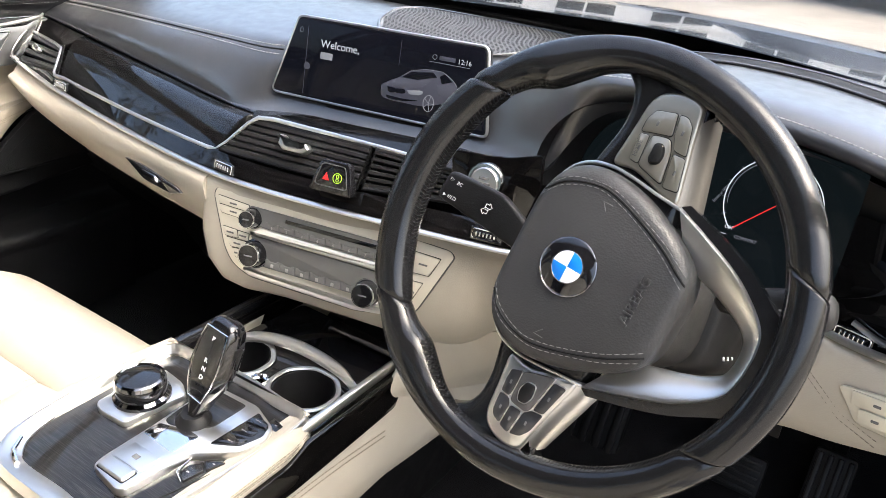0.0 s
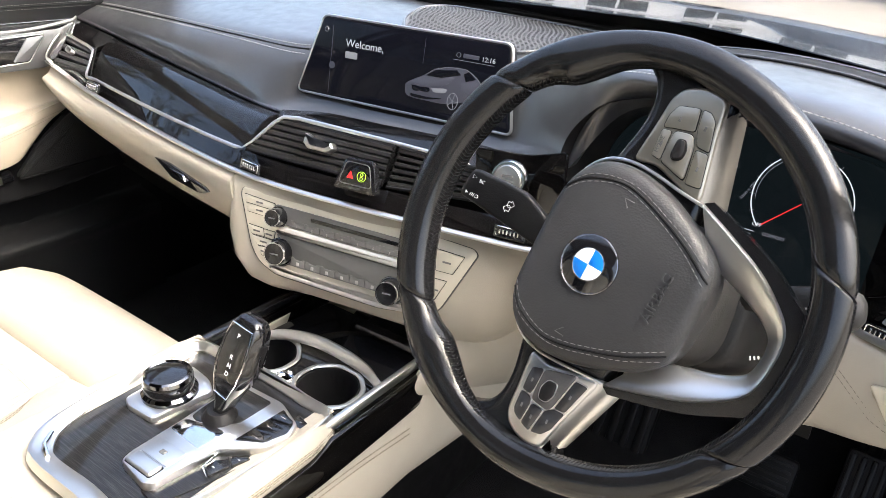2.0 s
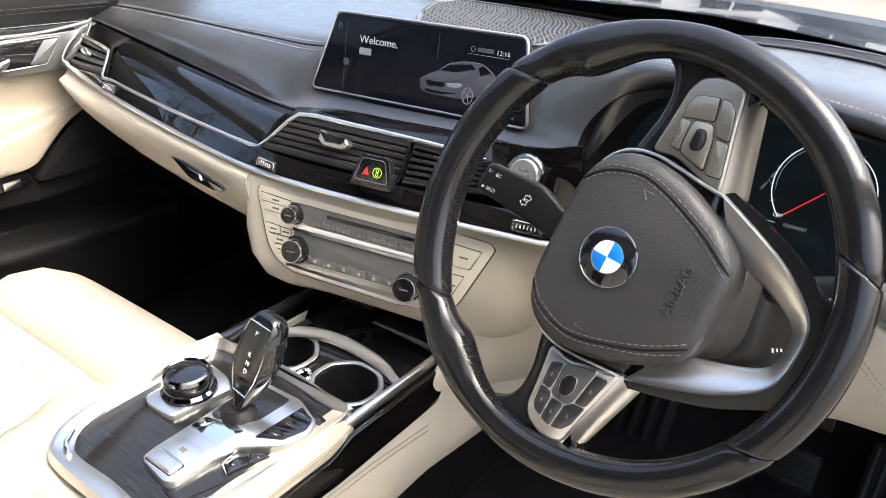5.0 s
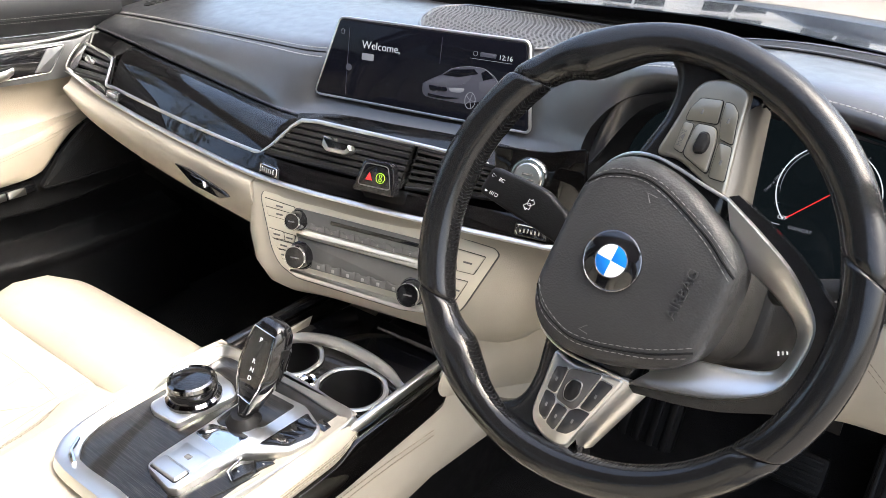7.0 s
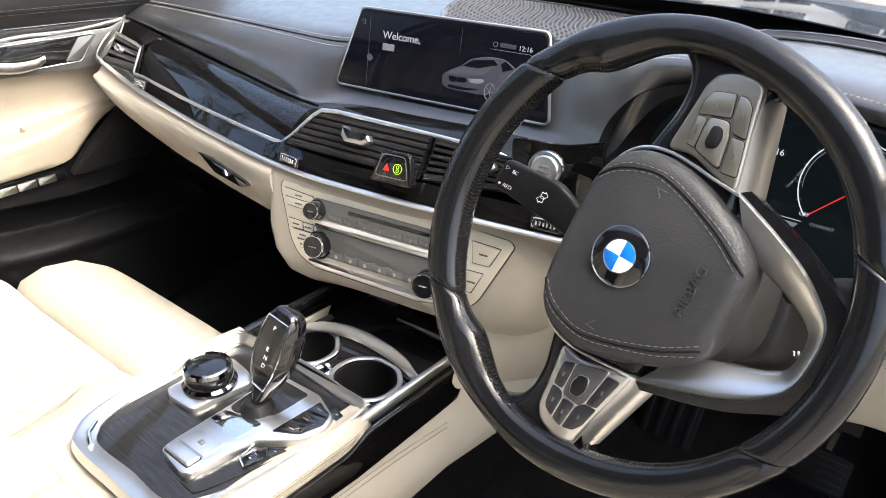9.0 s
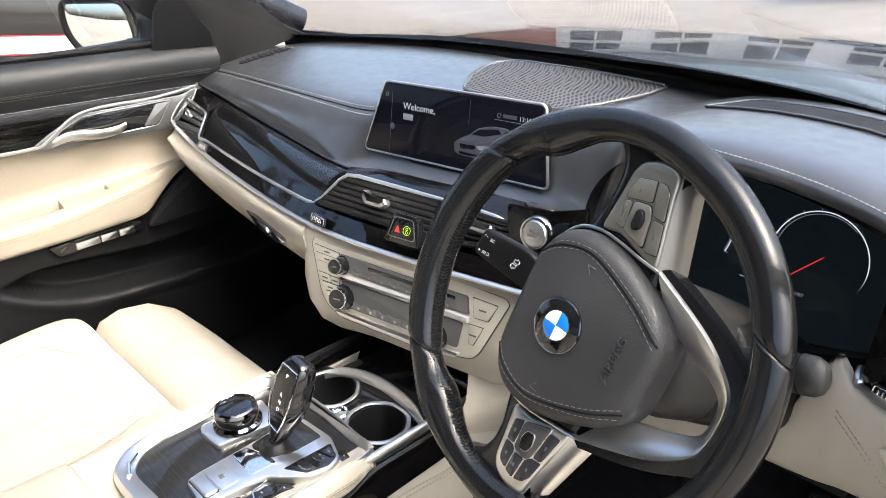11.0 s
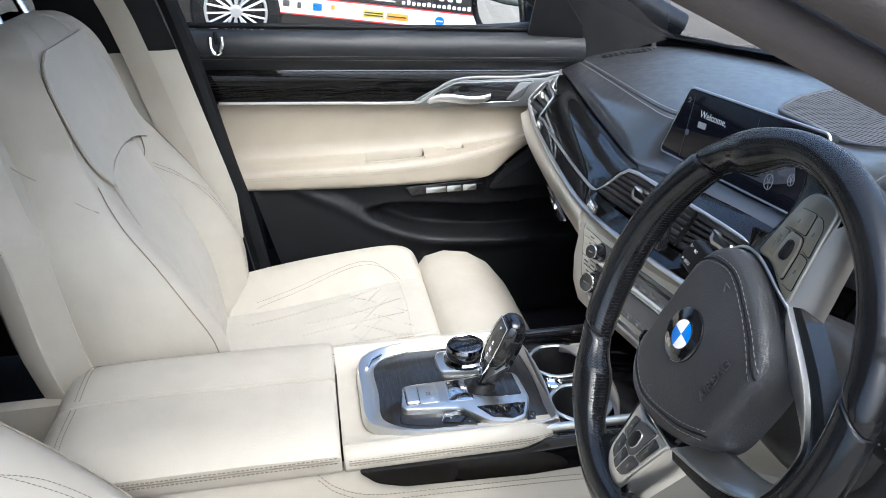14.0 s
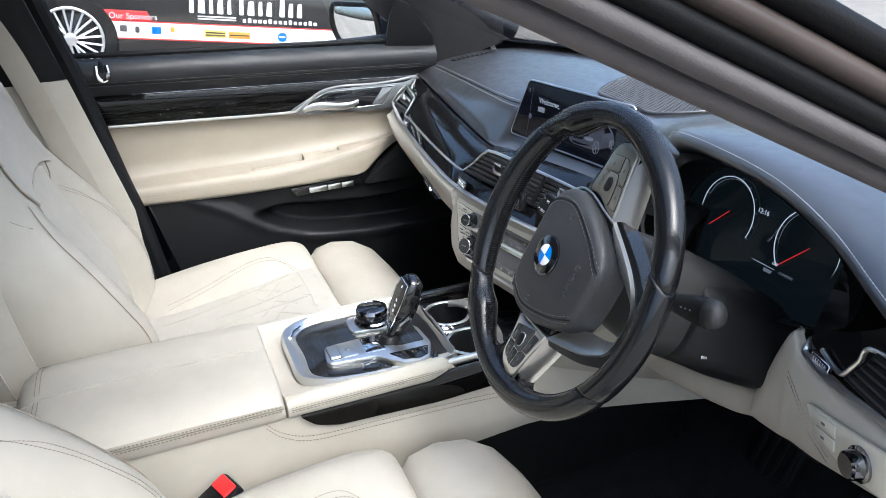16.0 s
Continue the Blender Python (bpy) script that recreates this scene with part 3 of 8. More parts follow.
# black lower dash of the passenger footwell
part("lower_panel", sheet([[(x, 0.71, on(GLOVE_LOW, x).z + 0.004), (x, 0.80, 0.60), (x, 0.98, 0.42), (x, 1.05, 0.30)] for x in steps(-0.12, -0.74, 10)], 0.01), DARK_PLASTIC, dash, "black lower panel of the footwell", 60)

# cream flank from the stack down to the console
top_e = smooth([(0.120, 0.655, 0.655), (0.185, 0.69, 0.670), (0.25, 0.73, 0.685), (0.33, 0.79, 0.70)], 16)
low_e = smooth([(0.1285, 0.60, 0.598), (0.146, 0.67, 0.578), (0.185, 0.76, 0.56), (0.235, 0.86, 0.55)], 16)
part("stack_flank", sheet([[p.lerp(q, f) + Vector((0.010 * math.sin(f * math.pi), 0, 0)) for f in steps(0, 1, 8)] for p, q in zip(top_e, low_e)], 0.008), CREAM, dash, "cream leather flank beside the console", 60)

# ---- middle stack ----
TURN_STACK = radians(9.5)
E1 = Vector((math.cos(TURN_STACK), math.sin(TURN_STACK), 0))
E2 = Vector((0.0, 0.21, 0.978))
STACK = basis((0.014, 0.645, 0.785), E1, E2)


def stack_ring(z, front, side, low):
    """An outline of the middle stack at one height."""
    f = lambda x: 0.618 + (x + 0.16) * math.tan(TURN_STACK) + front
    pts = [(-0.165 - side, 0.79), (-0.185 - side, 0.70), (-0.182 - side, f(-0.18) + 0.022), (-0.168 - side * 0.9, f(-0.168) + 0.004), (-0.14 - side * 0.72, f(-0.14)), (-0.05, f(-0.05)), (0.05, f(0.05)), (0.15, f(0.15) + 0.001), (0.185 + side * 0.4, f(0.185) + 0.002), (0.215 + side * 0.6, f(0.215) + 0.012), (0.26 + side, 0.735 + low), (0.31 + side, 0.79)]
    return smooth([(x, y, z) for x, y in pts], 34)


rings = [stack_ring(0.797, 0.004, 0.0, 0), stack_ring(0.79, -0.006, 0.004, 0), stack_ring(0.76, -0.010, 0.003, 0), stack_ring(0.72, -0.018, 0.0, 0), stack_ring(0.685, -0.022, -0.012, 0), stack_ring(0.663, -0.020, -0.034, 0), stack_ring(0.652, -0.008, -0.058, 0.0), stack_ring(0.650, 0.03, -0.075, 0.02)]
part("stack_cover", sheet(rings, 0.006), CREAM, dash, "cream leather cover of the centre stack", 60)

panel = thing("climate_panel", STACK.translation, "champagne climate and radio panel with dark keys and rotary knobs", "control panel")
OUT = round_poly([(-0.171, -0.012), (-0.167, -0.002), (-0.07, 0.0), (0.06, 0.002), (0.162, -0.004), (0.168, -0.010), (0.131, -0.085), (0.120, -0.096), (0.05, -0.108), (-0.108, -0.107), (-0.135, -0.096), (-0.149, -0.078)], 0.010)
part("fascia", slab(OUT, STACK, 0.004, 0.002), CHAMPAGNE, panel, "pale champagne metal fascia")
LIFT = STACK @ pose(0, 0, 0.0035)
radio = part("radio_bezel", slab(round_poly([(-0.113, -0.0140), (0.108, -0.0150), (0.112, -0.0385), (-0.095, -0.0380), (-0.113, -0.0330)], 0.003), LIFT, 0.003, 0.001), BEZEL_GREY, panel, "grey radio bezel")
part("disc_slot", slab(rect(-0.058, -0.0245, 0.09, -0.0195, 0.0012), STACK @ pose(0, 0, 0.0062), 0.0008, 0.0003), GLOSS_BLACK, radio)
for k in range(8):
    kx = -0.0875 + k * 0.0224
    key = part("key", slab(round_poly([(kx, -0.0290), (kx + 0.0045, -0.0290), (kx + 0.0060, -0.0315), (kx + 0.0160, -0.0315), (kx + 0.0175, -0.0290), (kx + 0.0218, -0.0290), (kx + 0.0218, -0.0378), (kx, -0.0378)], 0.0008, 2), STACK @ pose(0, 0, 0.0062), 0.0016, 0.0006), BEZEL_GREY, radio, "grey station key")
    part("mark", text_mesh(str(k + 1), 0.0048, STACK @ pose(kx + 0.0095, -0.0366, 0.0079)), THREAD, key)
climate = part("climate_bezel", slab(round_poly([(-0.109, -0.0510), (0.104, -0.0515), (0.098, -0.0875), (-0.090, -0.0885)], 0.004), LIFT, 0.0025, 0.001), BEZEL_GREY, panel, "grey climate bezel")
for k in range(7):
    kx = -0.0825 + k * 0.0222
    key = part("key", slab(round_poly([(kx, -0.0765), (kx + 0.0045, -0.0765), (kx + 0.0060, -0.0785), (kx + 0.0158, -0.0785), (kx + 0.0173, -0.0765), (kx + 0.0216, -0.0765), (kx + 0.0216, -0.0872), (kx, -0.0872)], 0.0008, 2), STACK @ pose(0, 0, 0.0056), 0.0014, 0.0005), BEZEL_GREY, climate, "grey climate key")
    part("mark", slab(rect(kx + 0.0085, -0.0855, kx + 0.0128, -0.0810, 0.001), STACK @ pose(0, 0, 0.0069), 0.0003, 0.0001), THREAD, key)


def rotary_knob(x, y, r, h=0.024):
    """A knob with a chrome foot, a black grip and a chrome-rimmed face."""
    m = STACK @ pose(x, y, 0.004, -6, 10, 0)
    k = part("rotary_knob", lathe([(r * 1.18, 0), (r * 1.18, 0.003), (r * 1.02, 0.005), (r * 0.97, h * 0.55), (r * 0.90, h - 0.002), (r * 0.8, h), (0, h - 0.0005)], m), GLOSS_BLACK, panel, "black rotary knob with chrome rings")
    part("chrome_ring", ring_lathe([(r * 1.10, 0.0028), (r * 1.15, 0.0036), (r * 1.08, 0.0048), (r * 1.0, 0.004)], m), DARK_CHROME, k)
    part("chrome_ring", ring_lathe([(r * 0.92, h - 0.0022), (r * 0.95, h - 0.0014), (r * 0.90, h + 0.0002), (r * 0.84, h + 0.0002)], m), CHROME, k)
    part("face_mark", slab(rect(-r * 0.35, -0.0008, r * 0.35, 0.0008, 0.0004), m @ pose(0, 0, h), 0.0003, 0.0001), FAINT_PRINT, k)


rotary_knob(-0.106, -0.0285, 0.0118)
rotary_knob(-0.0985, -0.0735, 0.0158)
rotary_knob(0.066, -0.0800, 0.0150)
METAL_KEYS = [
    [(-0.163, -0.0115), (-0.1155, -0.0148), (-0.1155, -0.0230), (-0.1605, -0.0215)], [(-0.1602, -0.0225), (-0.1155, -0.0240), (-0.1195, -0.0340), (-0.1568, -0.0328)],
    [(-0.1540, -0.0500), (-0.1310, -0.0508), (-0.1285, -0.0605), (-0.1482, -0.0611)], [(-0.1295, -0.0512), (-0.1120, -0.0514), (-0.1135, -0.0612), (-0.1268, -0.0608)],
    [(-0.1462, -0.0630), (-0.1145, -0.0630), (-0.1150, -0.0725), (-0.1385, -0.0735)], [(-0.1370, -0.0755), (-0.1180, -0.0745), (-0.1200, -0.0860), (-0.1300, -0.0860)],
    [(0.1155, -0.0150), (0.1520, -0.0165), (0.1400, -0.0395), (0.1190, -0.0400)], [(0.1110, -0.0510), (0.1340, -0.0505), (0.1210, -0.0765), (0.1150, -0.0760)],
]
for q in METAL_KEYS:
    part("key_gap", slab(round_poly([(x + (0.0009 if i in (1, 2) else -0.0009), y + (0.0009 if i < 2 else -0.0009)) for i, (x, y) in enumerate(q)], 0.0018), STACK @ pose(0, 0, 0.0036), 0.0006, 0.0001), DARK_PLASTIC, panel)
    key = part("metal_key", slab(round_poly(q, 0.0015), STACK @ pose(0, 0, 0.0038), 0.0018, 0.0008), CHAMPAGNE, panel, "champagne metal key")
    cx, cy = sum(p[0] for p in q) / 4, sum(p[1] for p in q) / 4
    part("mark", slab(rect(cx - 0.0055, cy - 0.0011, cx + 0.0055, cy + 0.0011, 0.0004), STACK @ pose(0, 0, 0.0056), 0.0003, 0.0001), FAINT_PRINT, key)
for name, q in (("middle_band", [(-0.110, -0.0485), (-0.095, -0.0390), (0.113, -0.0400), (0.113, -0.0500)]), ("lower_band", [(-0.117, -0.0950), (0.06, -0.0975), (0.104, -0.0930), (0.098, -0.1000), (0.05, -0.1065), (-0.106, -0.1045)])):
    part(name, slab(round_poly(q, 0.003), STACK @ pose(0, 0, 0.0036), 0.0055, 0.003, steps=4), SATIN_BAND, panel, "satin silver band")
part("fascia_edge", tube([at(STACK, p.x, p.y, 0.0025) for p in OUT], 0.0011, 6, closed=True), GREY_PLASTIC, panel)

part("inner_panel", box(pose(0.235, 0.80, 0.83), 0.13, 0.03, 0.09, 0.004), DARK_PLASTIC, dash)

# loudspeaker grille on the pad: dark holes in a shallow plate
sp_out = round_poly([(-0.093, 0.862), (0.090, 0.856), (0.128, 0.895), (0.152, 0.975), (0.145, 1.040), (0.0, 1.058), (-0.150, 1.040), (-0.168, 0.995), (-0.135, 0.915)], 0.022, 5)


def pad_height(x, y):
    """Height of the pad's skin."""
    hit = pad_tree.ray_cast(Vector((x, y, 1.3)), Vector((0, 0, -1)))[0]
    return hit.z if hit else 0.95


grille = thing("dash_speaker", (0.0, 0.96, 0.955), "perforated grey loudspeaker grille on the dashboard top", "loudspeaker")
mid_ = Vector((0.0, 0.955))
rings = [[Vector((p.x, p.y, pad_height(p.x, p.y) - 0.004)) for p in sp_out]]
for f in (1.0, 0.9, 0.75, 0.6, 0.45, 0.3, 0.15, 0.03):
    rings.append([Vector(((mid_.x + (p.x - mid_.x) * f), (mid_.y + (p.y - mid_.y) * f), pad_height(mid_.x + (p.x - mid_.x) * f, mid_.y + (p.y - mid_.y) * f) + 0.0032)) for p in sp_out])
bm = ring_loft(rings)
plate_tree = BVHTree.FromBMesh(bm)
part("plate", bm, GRILLE_GREY, grille, "grey perforated plate")
part("rim", tube([Vector((p.x, p.y, pad_height(p.x, p.y) + 0.0035)) for p in sp_out], 0.0022, 6, closed=True), BLACK_LEATHER, grille)


def inside(x, y, poly):
    hit = False
    for i in range(len(poly)):
        a, b = poly[i - 1], poly[i]
        if (a.y > y) != (b.y > y) and x < (b.x - a.x) * (y - a.y) / (b.y - a.y) + a.x:
            hit = not hit
    return hit


verts, faces = [], []
for i in range(54):
    for j in range(34):
        x, y = -0.18 + i * 0.0066 + (j % 2) * 0.0033 + 0.004 * math.sin(j * 0.35), 0.856 + j * 0.0061 + 0.005 * math.sin(i * 0.16)
        if not all(inside(x + dx, y + dy, sp_out) for dx, dy in ((0.005, 0), (-0.005, 0), (0, 0.005), (0, -0.005))):
            continue
        hit = plate_tree.ray_cast(Vector((x, y, 1.2)), Vector((0, 0, -1)))[0]
        if hit is None:
            continue
        z, k = hit.z + 0.0006, len(verts)
        verts += [(x + 0.0025 * math.cos(a * math.pi / 4), y + 0.0021 * math.sin(a * math.pi / 4), z) for a in range(8)]
        faces.append(tuple(range(k, k + 8)))
me = bpy.data.meshes.new("grille_hole")
me.from_pydata(verts, [], faces)
me.materials.append(SEAL_RUBBER)
holes = new("grille_hole", me)
holes.parent, holes.matrix_parent_inverse = grille, PLACES[grille].inverted()
tagged(holes, kind="stuff")

dv = thing("defroster_vent", (-0.68, 0.85, 0.925), "slotted black defroster vent on the dashboard top", "air vent", "dashboard vents")
part("tray", ring_loft([[Vector((p.x, p.y, pad_height(p.x, p.y) + h)) for p in round_poly([(-0.70, 0.826), (-0.672, 0.822), (-0.64, 0.90), (-0.655, 0.93), (-0.675, 0.93)], 0.012)] for h in (-0.003, 0.0015)]), SEAL_RUBBER, dv)
for k in range(9):
    x, y = -0.683 + k * 0.004, 0.835 + k * 0.0105
    part("slat", tube([(x - 0.014, y, pad_height(x, y) + 0.002), (x + 0.016, y - 0.003, pad_height(x, y) + 0.002)], 0.0014, 5), GREY_PLASTIC, dv)

HUD = [(0.285, 0.890), (0.315, 0.940), (0.47, 0.925), (0.575, 0.885), (0.605, 0.835), (0.47, 0.878)]
hud = thing("head_up_window", (0.42, 0.90, 0.985), "dark recessed head-up display window on the dashboard hood", "display window")
hud_edge = [q for a, b in zip(HUD, HUD[1:] + HUD[:1]) for q in [Vector(a).lerp(Vector(b), k / 8) for k in range(8)]]
hud_mid = Vector((0.46, 0.895))
rings = [[Vector((p.x, p.y, pad_height(p.x, p.y) - 0.003)) for p in hud_edge]]
for f in (1.0, 0.75, 0.5, 0.25, 0.04):
    ring = [hud_mid.lerp(p, f) for p in hud_edge]
    rings.append([Vector((p.x, p.y, pad_height(p.x, p.y) + 0.0022)) for p in ring])
part("window", ring_loft(rings), SEAL_RUBBER, hud, "dark recessed window")
part("lip", tube([Vector((p.x, p.y, pad_height(p.x, p.y) + 0.002)) for p in hud_edge], 0.0016, 6, closed=True), BLACK_LEATHER, hud)

# ---- air vents ----
def air_vent(name, corners, slats, depth, parent_label, tab=None):
    """A vent in a four-cornered opening: top-left, top-right, bottom-right, bottom-left."""
    tl, tr, br, bl = [Vector(c) for c in corners]
    mid = (tl + tr + br + bl) / 4
    v = thing(name, mid, parent_label, "air vent", "dashboard vents")
    nrm = (tr - tl).cross(tl - bl).normalized()
    back = [p - nrm * depth for p in (tl, tr, br, bl)]
    part("backing", sheet([[back[0], back[1]], [back[3], back[2]]], 0.003), SEAL_RUBBER, v)
    frame_bm = tube([tl, tr, br, bl], 0.003, 8, closed=True)
    part("frame", frame_bm, DARK_PLASTIC, v)
    for k in range(slats):
        f = (k + 0.5) / slats
        a, b = tl.lerp(bl, f), tr.lerp(br, f)
        a, b = a.lerp(b, 0.01), b.lerp(a, 0.01)
        t = (b - a).normalized()
        h = (tl - bl).length / slats * 0.33
        up = nrm.cross(t).normalized()
        sec = [(0.004, -h * 0.6), (0.005, h * 0.5), (0.001, h * 1.1), (-0.014, h * 1.7), (-0.015, h * 0.9), (-0.002, -h)]
        part("slat", ring_loft([[p + up * s[1] + nrm * (s[0] - 0.002) for s in sec] for p in (a, b)]), VENT_BLACK, v)
    if tab:
        f, g, w = tab
        p = tl.lerp(bl, g).lerp(tr.lerp(br, g), f) + nrm * 0.004
        t = (tr - tl).normalized()
        m = basis(p, t, tl - bl)
        part("tab", slab(round_poly([(x * w, y * w) for x, y in [(-1, 0.42), (-1.02, -0.2), (-0.65, -0.5), (0.80, -0.5), (1.2, -0.15), (0.9, 0.2), (0.62, -0.12), (-0.45, -0.12), (-0.70, 0.32)]], w * 0.08), m, w * 0.6, w * 0.14, steps=3), SATIN, v, "satin chrome tab")
    return v


air_vent("middle_vent", [(-0.125, 0.664, 0.867), (0.040, 0.690, 0.864), (0.040, 0.664, 0.823), (-0.168, 0.636, 0.824)], 6, 0.03, "black slatted air vent with a chrome tab", (0.47, 0.38, 0.020))
air_vent("middle_vent", [(0.046, 0.691, 0.864), (0.148, 0.709, 0.858), (0.156, 0.708, 0.822), (0.046, 0.666, 0.822)], 6, 0.03, "black slatted air vent beside the start button", (0.6, 0.32, 0.019))
air_vent("outer_vent", [(-0.708, 0.718, 0.868), (-0.596, 0.697, 0.866), (-0.568, 0.664, 0.839), (-0.690, 0.674, 0.831)], 4, 0.03, "black slatted air vent beside the passenger door", (0.4, 0.45, 0.012))
air_vent("outer_vent", [(0.655, 0.718, 0.862), (0.775, 0.688, 0.868), (0.775, 0.676, 0.818), (0.622, 0.722, 0.816)], 5, 0.03, "black slatted air vent beside the steering wheel", (0.5, 0.35, 0.016))

# thumb wheels of the vents
for x, d in ((-0.138, -0.003), (-0.535, 0.002), (0.215, 0.0), (0.579, 0.0)):
    p = (on(STRIP, x) + inner_line(x)) / 2 + Vector((0, -0.004 + d, 0.001)) if x < 0.5 else Vector((x, 0.734, 0.806))
    m = basis(p, (1, -0.27 if x > 0.5 else 0.16 if x > 0 else -0.08, 0), (0, 0.3, 1))
    tw = thing("vent_thumbwheel", p, "ribbed chrome thumbwheel of an air vent", "thumbwheel", "vent thumbwheels")
    part("frame", slab(rect(-0.019, -0.0075, 0.019, 0.0075, 0.003), m, 0.0025, 0.001), GLOSS_BLACK, tw)
    part("rim", tube([at(m, p.x, p.y, 0.0025) for p in rect(-0.0165, -0.0052, 0.0165, 0.0052, 0.003)], 0.0007, 5, closed=True), CHROME, tw)
    for k in range(6):
        part("rib", slab(rect(-0.0125 + k * 0.0043, -0.0028, -0.0103 + k * 0.0043, 0.0028, 0.0008), m @ pose(0, 0, 0.002), 0.0022, 0.0008), CHROME, tw)

# hazard switch between the vents
m = basis((0.022, 0.648, 0.835), E1, (0, 0.35, 0.94))
hz = thing("hazard_switch", m.translation, "black hazard warning switch block with a lit red triangle", "switch")
part("body", slab(round_poly([(-0.030, -0.020), (0.030, -0.020), (0.020, 0.019), (-0.018, 0.019)], 0.006), m, 0.012, 0.003), GLOSS_BLACK, hz)
part("rim", tube([at(m, p.x, p.y, 0.012) for p in round_poly([(-0.022, -0.012), (0.023, -0.012), (0.016, 0.014), (-0.015, 0.014)], 0.005)], 0.0007, 6, closed=True), GREY_PLASTIC, hz)
part("red_triangle", slab([(-0.012, -0.005), (-0.003, -0.005), (-0.0075, 0.004)], m @ pose(0, 0, 0.012), 0.0006, 0.0002), GLOW_RED, hz, "lit red triangle")
ring = [at(m, 0.008 + 0.0058 * math.cos(k * math.pi / 8), -0.0005 + 0.0058 * math.sin(k * math.pi / 8), 0.0125) for k in range(16)]
part("green_ring", tube(ring, 0.0004, 5, closed=True), GLOW_GREEN, hz, "lit green ring")
for dy in (-0.0022, 0.0022):
    ring = [at(m, 0.008 + 0.0017 * math.cos(k * math.pi / 5), -0.0005 + dy + 0.0019 * math.sin(k * math.pi / 5), 0.0125) for k in range(10)]
    part("green_ring", tube(ring, 0.0004, 5, closed=True), GLOW_GREEN, hz)

# start button
m = basis((0.190, 0.706, 0.860), (1, 0.18, 0), (0, 0.25, 0.97))
sb = thing("start_button", m.translation, "round satin chrome start button in dark wood", "button")
part("start_panel", slab(round_poly([(-0.046, 0.027), (0.0, 0.0285), (0.023, 0.031), (0.060, 0.041), (0.0626, 0.005), (0.057, -0.017), (0.048, -0.045), (-0.020, -0.048), (-0.032, -0.026), (-0.042, 0.0)][::-1], 0.006), m @ pose(0, 0, -0.0045), 0.005, 0.0015), WOOD, dash, "glossy black wood panel round the start button")
part("bezel", lathe([(0.0215, 0), (0.0215, 0.004), (0.0195, 0.0075), (0.0175, 0.0075), (0.0165, 0.005), (0, 0.005)], m), CHROME, sb)
part("cap", lathe([(0.0158, 0.004), (0.0158, 0.0075), (0.0145, 0.009), (0, 0.0097)], m), SATIN, sb)
part("lettering", slab(rect(-0.008, -0.004, 0.008, -0.001, 0.0008), m @ pose(0, 0, 0.0096), 0.0003, 0.0001), FAINT_PRINT, sb)
part("lettering", slab(rect(-0.006, 0.002, 0.006, 0.005, 0.0008), m @ pose(0, 0, 0.0096), 0.0003, 0.0001), FAINT_PRINT, sb)

# ---- navigation screen ----
TL, TR, BL, BR = Vector((-0.134, 0.752, 0.983)), Vector((0.124, 0.797, 0.981)), Vector((-0.164, 0.727, 0.884)), Vector((0.142, 0.778, 0.880))
ex = (TR - TL + BR - BL).normalized()
SCR = basis((TL + TR + BL + BR) / 4, ex, TL - BL)
inv = SCR.inverted()
corner = [inv @ p for p in (BL, BR, TR, TL)]
outline = round_poly([(c.x, c.y) for c in corner], 0.008, 5)
sd = thing("navigation_screen", SCR.translation, "wide free-standing navigation screen with a thin chrome frame", "screen")
part("housing", slab(outline, SCR @ pose(0, 0, -0.016), 0.016, 0.002), DARK_PLASTIC, sd)
part("chrome_frame", tube([at(SCR, p.x, p.y, -0.002) for p in outline], 0.0022, 8, closed=True), SATIN, sd, "satin chrome frame")
part("glass", slab(round_poly([(c.x * 0.985, c.y * 0.955) for c in corner], 0.006), SCR, 0.0015, 0.0005), SCREEN, sd, "dark lit display glass")
part("foot", box(SCR @ pose(0, -0.045, -0.02), 0.16, 0.03, 0.03, 0.006), DARK_PLASTIC, sd)
F = SCR @ pose(0, 0, 0.0017)
part("lettering", text_mesh("Welcome,", 0.0135, F @ pose(-0.0895, 0.0165, 0), thin=0.002), GLOW_SOFT, sd, "white lettering")
part("name_bar", slab(rect(-0.0885, 0.002, -0.0705, 0.0105, 0.001), F, 0.0003, 0.0001), GLOW_DIM, sd)
part("clock", text_mesh("12:16", 0.0082, F @ pose(0.1005, 0.0268, 0), thin=0.002), GLOW_SOFT, sd, "white clock digits")
part("station_bar", slab(rect(0.0765, 0.0275, 0.0975, 0.0325, 0.001), F, 0.0003, 0.0001), GLOW_FAINT, sd)
part("station_mark", tube([at(F, 0.0705 + 0.0028 * math.cos(k * math.pi / 6), 0.030 + 0.0028 * math.sin(k * math.pi / 6), 0.0003) for k in range(12)], 0.0003, 4, closed=True), GLOW_DIM, sd)
part("header_line", slab(rect(0.064, 0.0238, 0.118, 0.0243, 0.0002), F, 0.0003, 0.0001), GLOW_DIM, sd)
part("divider", slab(rect(-0.1100, -0.046, -0.1094, 0.040, 0.0002), F, 0.0003, 0.0001), GLOW_FAINT, sd)
part("divider", slab(rect(0.0238, 0.012, 0.0243, 0.043, 0.0002), F, 0.0003, 0.0001), GLOW_FAINT, sd)
part("side_knob", lathe([(0.0045, 0), (0.0045, 0.0003), (0.0035, 0.0004), (0, 0.0004)], F @ pose(-0.107, -0.010, 0), 16), GLOW_FAINT, sd)
home = [(-0.1215, 0.031), (-0.1175, 0.031), (-0.1175, 0.0345), (-0.1165, 0.0345), (-0.1195, 0.0375), (-0.1225, 0.0345), (-0.1215, 0.0345)]
part("home_icon", tube([at(F, x, y, 0.0003) for x, y in home], 0.0003, 4, closed=True), GLOW_DIM, sd)
